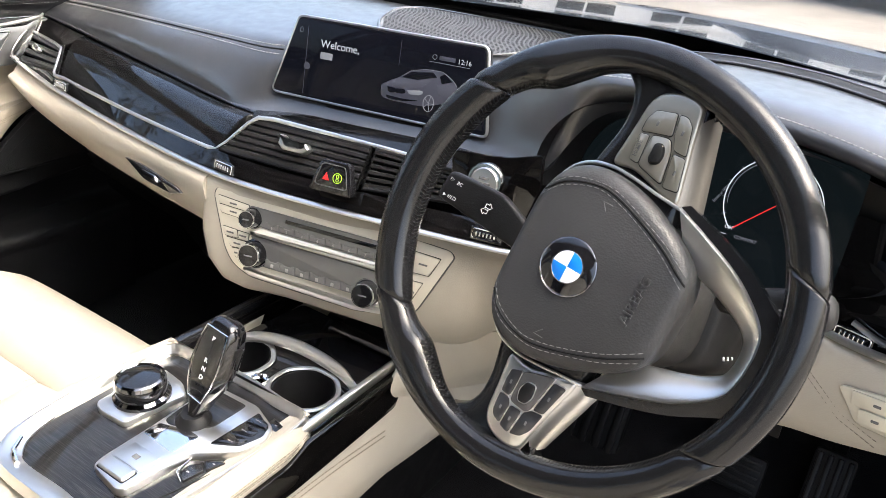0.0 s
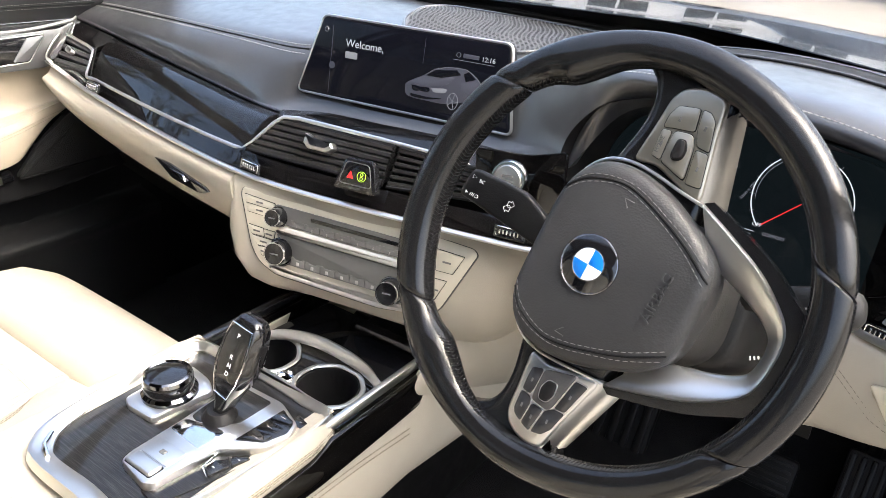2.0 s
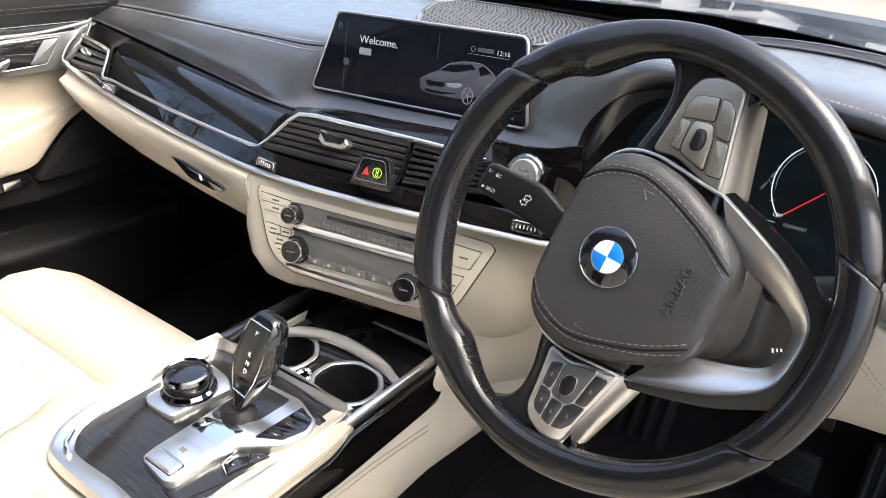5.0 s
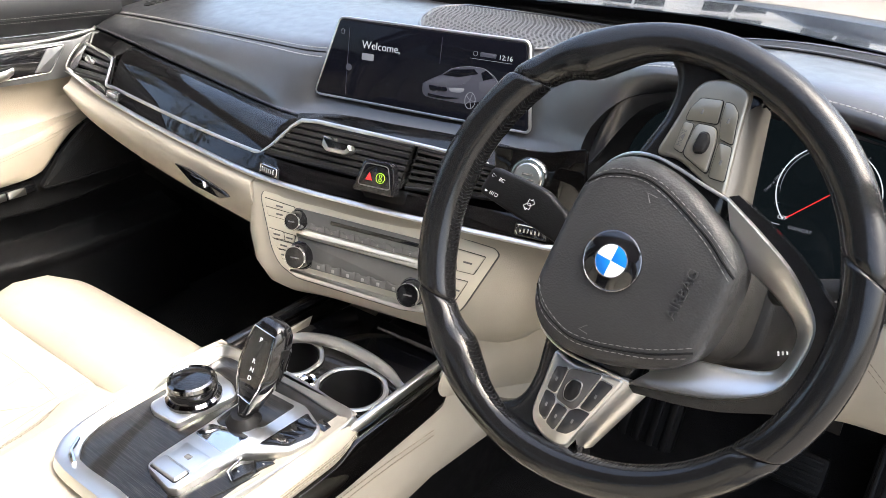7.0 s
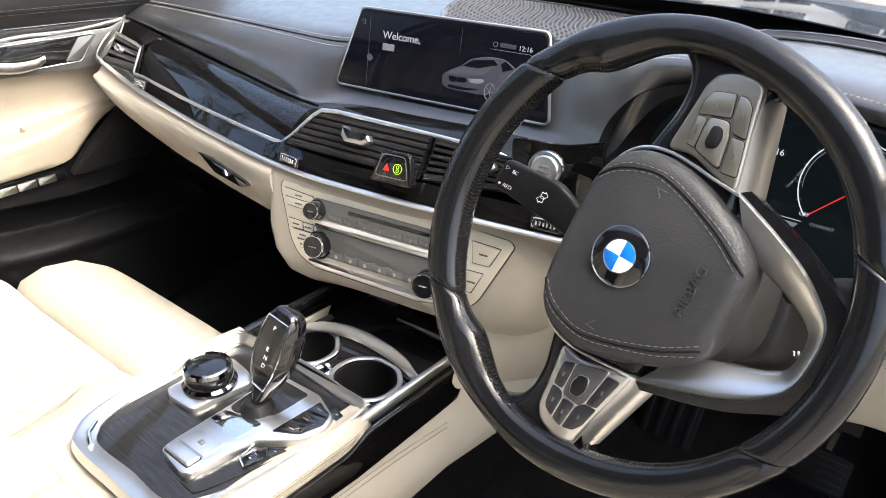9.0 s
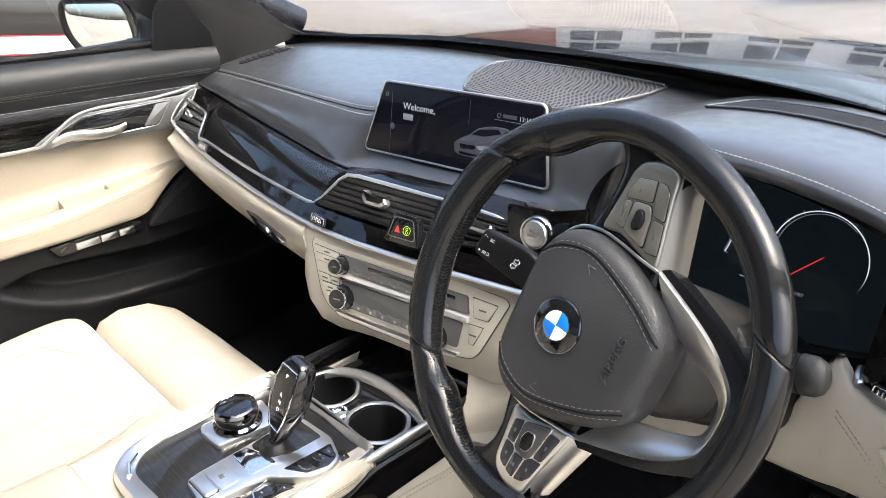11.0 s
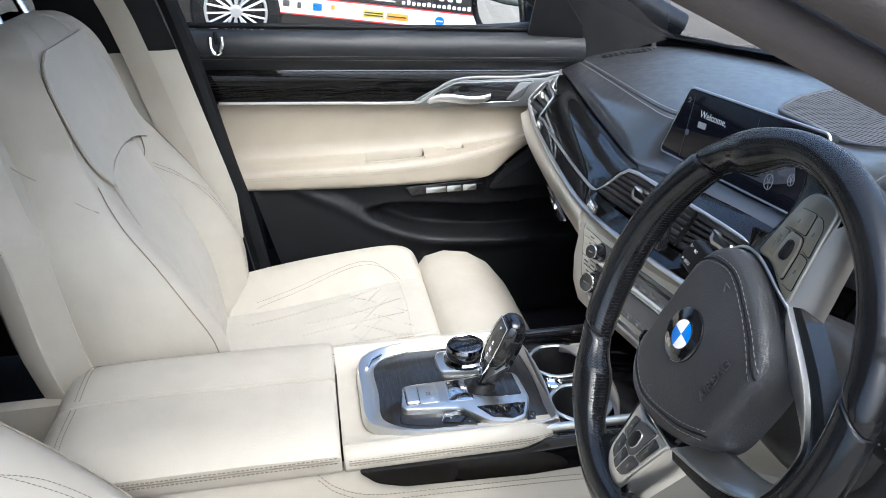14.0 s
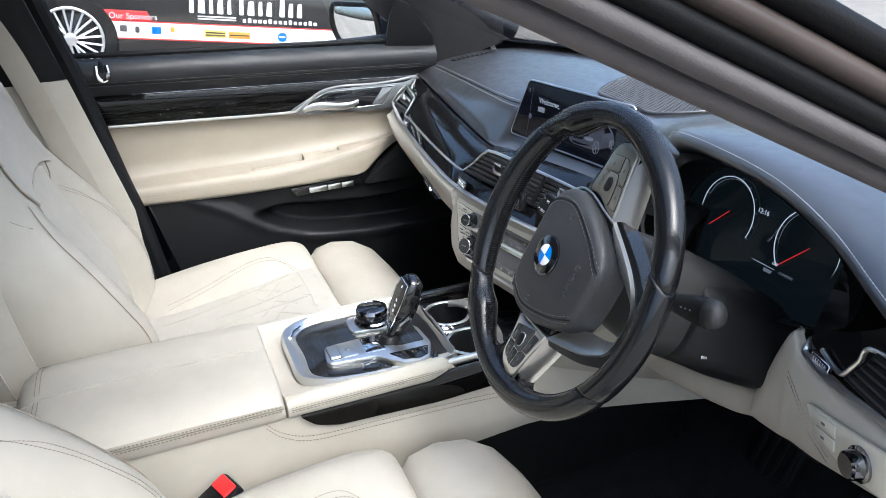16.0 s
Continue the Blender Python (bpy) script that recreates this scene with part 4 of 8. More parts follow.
# the pictured saloon, flat on the glass
def flat_shape(name, pts, mat, level, soft=10):
    line = smooth([(x, y, 0) for x, y in pts + pts[:1]], len(pts) * 4)[:-1] if soft else [Vector((x, y, 0)) for x, y in pts]
    return part(name, slab([(p.x, p.y) for p in line], F @ pose(0, 0, 0.0002 * level), 0.0002, 0.00005), mat, sd)


flat_shape("pictured_body", [(0.0034, -0.0148), (0.0136, -0.0081), (0.0298, 0.0003), (0.041, 0.0084), (0.061, 0.0138), (0.0836, 0.0143), (0.0983, 0.0068), (0.1047, -0.0001), (0.108, -0.0109), (0.1002, -0.0178), (0.0803, -0.0257), (0.0603, -0.0308), (0.0369, -0.031), (0.0169, -0.0306), (0.0051, -0.0271)], GLOW_FAINT, 0)
flat_shape("pictured_bonnet", [(0.0060, -0.0125), (0.0160, -0.0075), (0.0300, -0.0020), (0.0510, -0.0015), (0.0690, 0.0040), (0.0600, -0.0070), (0.0400, -0.0125), (0.0180, -0.0135)], GLOW_GREY, 1)
flat_shape("pictured_windscreen", [(0.030, -0.0008), (0.0427, 0.0076), (0.0712, 0.0118), (0.0773, 0.0068), (0.0517, -0.0004)], SCREEN, 2, 0)
flat_shape("pictured_window", [(0.0808, 0.0085), (0.0876, 0.0126), (0.0975, 0.0046), (0.0845, 0.0)], SCREEN, 2, 0)
flat_shape("pictured_grille", [(0.0122, -0.0150), (0.0235, -0.0155), (0.0235, -0.0205), (0.0150, -0.0212)], SCREEN, 2)
flat_shape("pictured_grille", [(0.0250, -0.0153), (0.0360, -0.0148), (0.0370, -0.0195), (0.0250, -0.0206)], SCREEN, 2)
flat_shape("pictured_lamp", [(0.0398, -0.0148), (0.0597, -0.0126), (0.0583, -0.0176), (0.0437, -0.0190)], GLOW_DIM, 2)
flat_shape("pictured_bumper", [(0.0120, -0.0255), (0.0360, -0.0262), (0.0560, -0.0250), (0.0360, -0.0290), (0.0150, -0.0290)], SCREEN, 2)
flat_shape("pictured_door", [(0.0790, -0.0020), (0.0985, 0.0015), (0.1030, -0.0090), (0.0830, -0.0130)], GLOW_GREY, 1)
part("pictured_roofline", tube([at(F, x, y, 0.0005) for x, y in ((0.0300, 0.0003), (0.041, 0.0084), (0.061, 0.0138), (0.0836, 0.0143), (0.0983, 0.0068), (0.1047, -0.0001))], 0.0003, 4), GLOW_DIM, sd)
for x, y, r in ((0.0705, -0.0258, 0.0098), (0.1040, -0.0130, 0.0070)):
    wh = part("pictured_wheel", tube([at(F, x + r * 0.72 * math.cos(k * math.pi / 9), y + r * math.sin(k * math.pi / 9), 0.0007) for k in range(18)], 0.0005, 4, closed=True), GLOW_DIM, sd)
    for k in range(5):
        a = k * math.pi * 0.4
        part("pictured_spoke", tube([at(F, x, y, 0.0007), at(F, x + r * 0.65 * math.cos(a), y + r * 0.9 * math.sin(a), 0.0007)], 0.0004, 4), GLOW_DIM, wh)
# ---- instrument cluster ----
cl = thing("instrument_cluster", (0.39, 0.80, 0.80), "black instrument cluster with two round dials and red needles", "instrument cluster")
front = [(0.228, 0.745, 0.873), (0.236, 0.752, 0.915), (0.275, 0.752, 0.955), (0.34, 0.75, 0.972), (0.45, 0.742, 0.972), (0.55, 0.722, 0.960), (0.612, 0.705, 0.945), (0.612, 0.722, 0.90), (0.598, 0.738, 0.862), (0.565, 0.750, 0.836), (0.50, 0.752, 0.812), (0.38, 0.735, 0.80), (0.28, 0.73, 0.815), (0.24, 0.738, 0.84)]
back = [(0.258, 0.80, 0.868), (0.262, 0.812, 0.895), (0.285, 0.828, 0.925), (0.34, 0.835, 0.935), (0.45, 0.835, 0.935), (0.54, 0.826, 0.927), (0.574, 0.812, 0.905), (0.578, 0.80, 0.88), (0.575, 0.795, 0.85), (0.55, 0.79, 0.815), (0.47, 0.785, 0.797), (0.38, 0.785, 0.797), (0.30, 0.787, 0.812), (0.262, 0.79, 0.838)]


def loop(pts, per=4):
    """A smooth closed line, per points to each given one."""
    p = [Vector(q) for q in pts]
    n = len(p)
    out = []
    for i in range(n):
        a, b, c, d = p[i - 1], p[i], p[(i + 1) % n], p[(i + 2) % n]
        for k in range(per):
            f = k / per
            out.append(0.5 * ((2 * b) + (c - a) * f + (2 * a - 5 * b + 4 * c - d) * f * f + (3 * b - a - 3 * c + d) * f ** 3))
    return out


fl, bl_ = loop(front), loop(back)
hood = [[a.lerp(b, f) for a, b in zip(fl, bl_)] for f in (0, 0.4, 0.8, 1.0)]
part("surround", ring_loft([[p + Vector((0, -0.003, 0)) for p in r] for r in hood], cap=False), DARK_PLASTIC, cl, "matt black hood interior", 60)
CLU = basis((0.39, 0.815, 0.866), (1, 0, 0), (0, 0.25, 0.97))
part("display", ring_loft([[p + Vector((0, dy, 0)) for p in bl_] for dy in (-0.001, 0.012)]), CLUSTER_GLASS, cl, "dark instrument glass", 60)
for cx, name in ((-0.060, "speed_dial"), (0.079, "rev_dial")):
    m = CLU @ pose(cx, 0.012, 0.012)
    dial = part(name, tube([at(m, 0.048 * math.cos(a), 0.048 * math.sin(a), 0) for a in [radians(225 - 250 * k / 40) for k in range(41)]], 0.0006, 6), GLOW_WHITE, cl, "white dial ring")
    part("inner_ring", tube([at(m, 0.045 * math.cos(a), 0.045 * math.sin(a), -0.003) for a in [radians(225 - 250 * k / 40) for k in range(41)]], 0.00035, 6), GLOW_DIM, dial)
    part("needle", tube([at(m, -0.031, -0.032, 0.002), at(m, 0.006, 0.004, 0.002)], [0.0005, 0.0004], 6), GLOW_RED, dial, "red needle")
    for k in range(13):
        a = radians(225 - 250 * k / 12)
        part("tick", tube([at(m, 0.046 * math.cos(a), 0.046 * math.sin(a), -0.002), at(m, 0.051 * math.cos(a), 0.051 * math.sin(a), -0.002)], 0.0004, 4), GLOW_DIM, dial)
m = CLU @ pose(0.129, -0.018, 0.010)
dial = part("fuel_dial", tube([at(m, 0.020 * math.cos(a), 0.020 * math.sin(a), 0) for a in [radians(-80 + 130 * k / 16) for k in range(17)]], 0.0008, 6), GLOW_WHITE, cl, "small white dial arc")
part("needle", tube([at(m, -0.002, 0.008, 0.001), at(m, 0.012, -0.006, 0.001)], 0.0008, 6), GLOW_RED, dial, "red needle")
part("clock", text_mesh("12:16", 0.009, CLU @ pose(-0.010, 0.030, 0.012)), GLOW_WHITE, cl)
part("mode_text", text_mesh("COMFORT", 0.0048, CLU @ pose(0.052, -0.030, 0.012)), GLOW_DIM, cl)
part("off_text", text_mesh("OFF", 0.0055, CLU @ pose(0.040, -0.022, 0.014)), GLOW_WHITE, cl)
part("trip_line", slab(rect(-0.028, -0.0290, 0.047, -0.0282, 0.0003), CLU @ pose(0, 0, 0.010), 0.0004, 0.0001), GLOW_SOFT, cl)
for x0, x1 in ((-0.016, 0.006), (0.026, 0.044)):
    part("trip_bar", slab(rect(x0, -0.0360, x1, -0.0315, 0.001), CLU @ pose(0, 0, 0.010), 0.0004, 0.0001), GLOW_DIM, cl)
part("scale_text", text_mesh("1/min x 1000", 0.0045, CLU @ pose(0.022, 0.0, 0.012, 0, 0, 62)), GLOW_DIM, cl)
part("brake_lamp", slab(rect(0.150, 0.010, 0.161, 0.017, 0.003), CLU @ pose(0, 0, 0.010), 0.0005, 0.0002), GLOW_RED, cl, "lit red brake lamp")

# ---- steering wheel ----
WR = radians(79.5)
U, V, NW = Vector((1, 0, 0)), Vector((0, 0.4226, 0.9063)), Vector((0, -0.9063, 0.4226))
WHEEL = Matrix((U * math.cos(WR) + V * math.sin(WR), V * math.cos(WR) - U * math.sin(WR), NW)).transposed().to_4x4()
WHEEL.translation = (0.388, 0.5336, 0.8912)
sw = thing("steering_wheel", WHEEL.translation, "turned black leather steering wheel with silver spokes and a round badge", "steering wheel")


RIM = [(-90, 0.1665, 0.0147), (-50, 0.1675, 0.0147), (-15, 0.1690, 0.0150), (0, 0.1715, 0.0148), (12, 0.1730, 0.0140), (21, 0.1725, 0.0152), (29, 0.1705, 0.0180), (37, 0.1700, 0.0195), (44, 0.1735, 0.0165), (50, 0.1750, 0.0152), (58, 0.1755, 0.0168), (70, 0.1745, 0.0176), (90, 0.1740, 0.0178)]


def rim_section(deg):
    """Centre radius and half sizes of the rim at an angle; the two halves mirror each other."""
    d = (deg + 90) % 360 - 90
    r, h = lerp_curve(RIM, 180 - d if d > 90 else d)
    return r, h, h * 0.98


def rim_piece(a0, a1, n, s0, s1):
    """A length of the rim cover; s0 and s1 slant its ends, in degrees."""
    rings = []
    for k in range(n + 1):
        f = k / n
        ring = []
        for j in range(28):
            b = j * math.pi / 14
            deg = a0 + (a1 - a0) * f + math.cos(b) * (s0 * max(0.0, 1 - 4 * f) + s1 * max(0.0, 4 * f - 3))
            a = radians(deg)
            rc, hr, hz = rim_section(deg)
            if k in (0, n):
                hr, hz = hr * 0.90, hz * 0.90
            elif k in (1, n - 1):
                hr, hz = hr * 0.985, hz * 0.985
            rad = rc + hr * math.copysign(abs(math.cos(b)) ** 0.9, math.cos(b))
            ring.append(at(WHEEL, rad * math.cos(a), rad * math.sin(a), 0.009 + hz * math.copysign(abs(math.sin(b)) ** 0.9, math.sin(b))))
        rings.append(ring)
    return ring_loft(rings)


SEAMS = [(55.5, 3.5), (126.0, -3.5), (244.0, 4.0), (296.0, -4.0)]
for (a0, s0), (a1, s1) in zip(SEAMS, SEAMS[1:] + [(415.5, 3.5)]):
    part("rim_cover", rim_piece(a0 + 0.15, a1 - 0.15, 90, s0, s1), WHEEL_LEATHER, sw, "worn shiny black leather rim cover", 50)
# laced seam along the inside of the rim
bm = bmesh.new()
for k in range(300):
    deg = 38 + 1.2 * k
    if 172 < deg < 192 or deg > 304:
        continue
    a, b = radians(deg), radians(deg + 0.9)
    rc, hr, hz = rim_section(deg)
    side = lambda ang, w: at(WHEEL, (rc - (hr + 0.0001) * math.cos(w) ** 0.9) * math.cos(ang), (rc - (hr + 0.0001) * math.cos(w) ** 0.9) * math.sin(ang), 0.009 + hz * math.copysign(abs(math.sin(w)) ** 0.9, w))
    tube([side(a, 0.62), side((a + b) / 2, 0.40), side(b, 0.20)], 0.0003, 4, bm=bm)
    tube([side(b, 0.20), side((a + b) / 2, 0.02), side(a, -0.22)], 0.0003, 4, bm=bm)
tagged(part("rim_stitching", bm, DARK_THREAD, sw, "grey cross stitching inside the rim"), kind="stuff")

AIR = [(0, 0.0565), (0.030, 0.0562), (0.048, 0.0540), (0.065, 0.0460), (0.0765, 0.032), (0.0810, 0.014), (0.0795, -0.006), (0.074, -0.027), (0.065, -0.047), (0.054, -0.067), (0.042, -0.0795), (0.028, -0.0855), (0.012, -0.087)]
AIR = AIR + [(-x, y) for x, y in reversed(AIR[1:])]
AIRO = [(p.x, p.y) for p in loop([(x, y, 0) for x, y in reversed(AIR)], 3)]
cover_bm = slab(AIRO, WHEEL @ pose(0, 0, -0.012), 0.040, 0.012, 0.0035, steps=5)
cover_tree = BVHTree.FromBMesh(cover_bm)


def on_cover(x, y, lift=0.0005):
    """A point on the airbag cover's face."""
    hit = cover_tree.ray_cast(at(WHEEL, x, y, 0.1), -NW)[0]
    return (hit if hit else at(WHEEL, x, y, 0.026)) + NW * lift


part("airbag_cover", cover_bm, PAD_LEATHER, sw, "matt black airbag cover", 60)
# double seam lines down both sides
SEAM_IN = [(0.0405, 0.0520, 0), (0.0545, 0.0380, 0), (0.0635, 0.0160, 0), (0.0635, -0.0010, 0), (0.0560, -0.0260, 0), (0.0425, -0.0560, 0), (0.0250, -0.0830, 0)]
SEAM_OUT = [(0.0505, 0.0500, 0), (0.0640, 0.0330, 0), (0.0695, 0.0100, 0), (0.0680, -0.0080, 0), (0.0590, -0.0340, 0), (0.0500, -0.0560, 0), (0.0360, -0.0800, 0)]
for sgn in (1, -1):
    for seam in (SEAM_IN, SEAM_OUT):
        part("stitching", stitches([on_cover(sgn * p.x, p.y) for p in smooth(seam, 60)], 0.0042, 0.0016, 0.00038), COVER_THREAD, sw, "grey stitching")["kind"] = "stuff"
    mid = [(Vector(a) + Vector(b)) / 2 for a, b in zip(SEAM_IN, SEAM_OUT)]
    part("cover_seam", tube([on_cover(sgn * p.x, p.y, 0.0002) for p in smooth(mid, 60)], 0.0010, 6), SEAL_RUBBER, sw)
part("lettering", text_mesh("AIRBAG", 0.0115, WHEEL @ pose(-0.016, -0.060, 0.0304), 0.0006), EMBOSS_GREY, sw, "embossed lettering")
# horn marks
for sgn in (1, -1):
    part("horn_mark", tube([at(WHEEL, sgn * 0.052, -0.004, 0.0308), at(WHEEL, sgn * 0.058, 0.001, 0.0306), at(WHEEL, sgn * 0.058, -0.007, 0.0306)], 0.0005, 5), GREY_PLASTIC, sw)
# badge
b = WHEEL @ pose(0.001, 0.001, 0.0305)
badge = part("badge", lathe([(0.0235, 0), (0.0235, 0.002), (0.0215, 0.0035), (0.0, 0.0038)], b, 40), GLOSS_BLACK, sw, "round badge with blue and white quarters")
part("outer_ring", tube([at(b, 0.0228 * math.cos(k * math.pi / 20), 0.0228 * math.sin(k * math.pi / 20), 0.0024) for k in range(40)], 0.0008, 6, closed=True), DARK_CHROME, badge)
part("inner_ring", tube([at(b, 0.0128 * math.cos(k * math.pi / 16), 0.0128 * math.sin(k * math.pi / 16), 0.0040) for k in range(32)], 0.0004, 6, closed=True), DARK_CHROME, badge)
for q in range(4):
    a0 = q * math.pi / 2
    fan = [(0, 0)] + [(0.0124 * math.cos(a0 + k * math.pi / 16), 0.0124 * math.sin(a0 + k * math.pi / 16)) for k in range(9)]
    part("quarter", slab(fan, b @ pose(0, 0, 0.0036), 0.0007, 0.0001), BLUE_ENAMEL if q % 2 else WHITE_ENAMEL, badge)

PLATE = [(0.085, 0.018), (0.118, 0.0145), (0.140, 0.0130), (0.150, 0.0075), (0.156, -0.0055), (0.156, -0.0195), (0.152, -0.0275), (0.128, -0.0325), (0.0765, -0.046), (0.083, -0.022), (0.090, 0.0)]
KEYS_R = [[(0.1276, 0.0075), (0.1365, 0.0040), (0.1405, -0.0120), (0.1235, -0.0160), (0.1204, -0.0019), (0.1178, 0.0073)], [(0.1405, -0.0142), (0.1406, -0.0207), (0.1355, -0.0266), (0.1142, -0.0330), (0.1148, -0.0225), (0.1255, -0.0175)], [(0.1162, 0.0074), (0.1175, -0.0002), (0.0945, -0.0022), (0.0955, 0.0058)], [(0.1120, -0.0235), (0.1124, -0.0336), (0.0880, -0.0402), (0.0866, -0.0282)]]
FRAME_R, ROLL_R = [(0.1188, -0.0025), (0.1212, -0.0170), (0.1122, -0.0215), (0.0878, -0.0262), (0.0942, -0.0030)], [(0.1140, -0.0087), (0.1150, -0.0145), (0.1087, -0.0180), (0.1008, -0.0176), (0.0988, -0.0113), (0.1016, -0.0091)]
KEYS_L = [[(0.0978, 0.0091), (0.0939, -0.0003), (0.1060, -0.0008), (0.1182, 0.0), (0.1180, 0.0083), (0.1082, 0.0092)], [(0.1193, 0.0085), (0.1193, -0.0003), (0.1235, -0.0035), (0.1425, -0.0028), (0.1396, 0.0047), (0.1350, 0.0074)], [(0.1237, -0.0047), (0.1234, -0.0155), (0.1452, -0.0130), (0.1430, -0.0038)], [(0.1230, -0.0170), (0.1178, -0.0221), (0.1158, -0.0330), (0.1335, -0.0289), (0.1415, -0.0235), (0.1446, -0.0145)], [(0.0878, -0.0280), (0.0868, -0.0394), (0.1150, -0.0324), (0.1168, -0.0231)]]
FRAME_L, ROLL_L = [(0.0931, -0.0016), (0.0835, -0.0278), (0.1170, -0.0217), (0.1216, -0.0188), (0.1208, -0.0025), (0.1067, -0.0017)], [(0.0986, -0.0091), (0.0975, -0.0172), (0.1079, -0.0187), (0.1155, -0.0156), (0.1160, -0.0084), (0.1069, -0.0061)]
for sgn, keys, frame_q, roll_q in ((1, KEYS_R, FRAME_R, ROLL_R), (-1, KEYS_L, FRAME_L, ROLL_L)):
    arm = [(sgn * x, y) for x, y in [(0.05, 0.042), (0.085, 0.034), (0.115, 0.027), (0.135, 0.028), (0.148, 0.034), (0.157, 0.046), (0.164, 0.062), (0.176, 0.052), (0.178, -0.01), (0.172, -0.052), (0.162, -0.050), (0.152, -0.036), (0.11, -0.040), (0.08, -0.050), (0.05, -0.05)]]
    part("spoke", slab(round_poly(arm, 0.012), WHEEL @ pose(0, 0, -0.016), 0.024, 0.010, steps=4), WHEEL_LEATHER, sw, "black leather spoke")
    plate = part("spoke_plate", slab(round_poly([(sgn * x, y) for x, y in PLATE], 0.008), WHEEL @ pose(0, 0, -0.004), 0.0165, 0.003, steps=3), SPOKE_METAL if sgn > 0 else SATIN, sw, "brushed metal spoke plate with keys")
    # broad bevel along the plate's lower side; the right one is coloured darker, as shaded
    low = [[at(WHEEL, sgn * (0.1555 - 0.0775 * f), -0.0215 - 0.021 * f, 0.0122), at(WHEEL, sgn * (0.151 - 0.0745 * f), -0.034 - 0.021 * f, 0.004), at(WHEEL, sgn * (0.147 - 0.0700 * f), -0.040 - 0.021 * f, -0.012)] for f in (steps(0, 1, 6) if sgn > 0 else steps(1, 0, 6))]
    part("plate_bevel", sheet(low, 0.004), SHADED_BEVEL if sgn > 0 else SATIN, plate, "bevelled metal side")
    P = WHEEL @ pose(0, 0, 0.0121)
    mat = SPOKE_METAL if sgn > 0 else KEY_BLACK
    for q in keys:
        q = [(sgn * x, y) for x, y in q]
        cx, cy = sum(v[0] for v in q) / len(q), sum(v[1] for v in q) / len(q)
        part("key_gap", slab(round_poly([(cx + (x - cx) * 1.05, cy + (y - cy) * 1.07) for x, y in q], 0.0026), P, 0.0010, 0.0003), SEAL_RUBBER if sgn > 0 else SATIN, plate)
        key = part("key", slab(round_poly(q, 0.0022), P, 0.0016, 0.0005), mat, plate, "polished black key" if sgn < 0 else "champagne metal key")
        part("mark", slab(rect(cx - 0.0018, cy - 0.0009, cx + 0.0018, cy + 0.0009, 0.0004), P @ pose(0, 0, 0.0015), 0.0003, 0.0001), FAINT_PRINT, key)
    q = [(sgn * x, y) for x, y in frame_q]
    cx, cy = sum(v[0] for v in q) / len(q), sum(v[1] for v in q) / len(q)
    part("key_gap", slab(round_poly([(cx + (x - cx) * 1.05, cy + (y - cy) * 1.06) for x, y in q], 0.004), P, 0.0013, 0.0004), SEAL_RUBBER if sgn > 0 else SATIN, plate)
    roll = part("roller_frame", slab(round_poly(q, 0.004), P, 0.0034, 0.0012), SPOKE_METAL if sgn > 0 else GREY_PLASTIC, plate)
    part("roller_rim", tube([at(P, p.x, p.y, 0.0036) for p in round_poly([(sgn * x, y) for x, y in roll_q], 0.003)], 0.0009, 6, closed=True), SATIN if sgn < 0 else DARK_PLASTIC, roll)
    part("roller", slab(round_poly([(sgn * x, y) for x, y in roll_q], 0.003), P @ pose(0, 0, 0.003), 0.003, 0.0015), DARK_PLASTIC, roll, "ribbed black roller")
part("mode_text", text_mesh("MODE", 0.0046, WHEEL @ pose(0.0985, 0.0010, 0.0148, 0, 0, 4)), FAINT_PRINT, sw)

# bright double lower spoke
half = [(0.080, -0.047), (0.067, -0.080), (0.0535, -0.109), (0.0375, -0.131), (0.0255, -0.1410), (0.012, -0.1445), (0.0, -0.145)]
inner = [(0.046, -0.066), (0.039, -0.082), (0.0325, -0.101), (0.0235, -0.121), (0.0155, -0.131), (0.007, -0.1340), (0.0, -0.1345)]
out_l = smooth([(x, y, 0) for x, y in half], 24)
in_l = smooth([(x, y, 0) for x, y in inner], 24)
out_l = out_l + [Vector((-p.x, p.y, 0)) for p in reversed(out_l[:-1])]
in_l = in_l + [Vector((-p.x, p.y, 0)) for p in reversed(in_l[:-1])]
rings = []
for a, b2 in zip(out_l, in_l):
    m_ = (a + b2) / 2
    rings.append([at(WHEEL, a.x, a.y, -0.008), at(WHEEL, a.x, a.y, 0.009), at(WHEEL, *(a * 0.93 + b2 * 0.07).xy, 0.0125), at(WHEEL, *(a * 0.8 + b2 * 0.2).xy, 0.0120), at(WHEEL, *(a * 0.15 + b2 * 0.85).xy, 0.002), at(WHEEL, *b2.xy, -0.001), at(WHEEL, *b2.xy, -0.010)])
part("lower_spoke", ring_loft(rings), SATIN, sw, "satin silver loop of the lower spoke", 50)
blk = smooth([(x, y, 0) for x, y in [(0.084, -0.053), (0.074, -0.083), (0.062, -0.112), (0.047, -0.137), (0.036, -0.153), (0.018, -0.1590), (0.0, -0.160)]], 24)
blk = blk + [Vector((-p.x, p.y, 0)) for p in reversed(blk[:-1])]
rings = [[at(WHEEL, a.x, a.y, -0.012), at(WHEEL, a.x, a.y, 0.008), at(WHEEL, b2.x, b2.y, 0.0085), at(WHEEL, b2.x, b2.y, -0.012)] for a, b2 in zip(blk, out_l)]
part("lower_spoke_frame", ring_loft(rings), WHEEL_LEATHER, sw, "grained black frame of the lower spoke", 50)
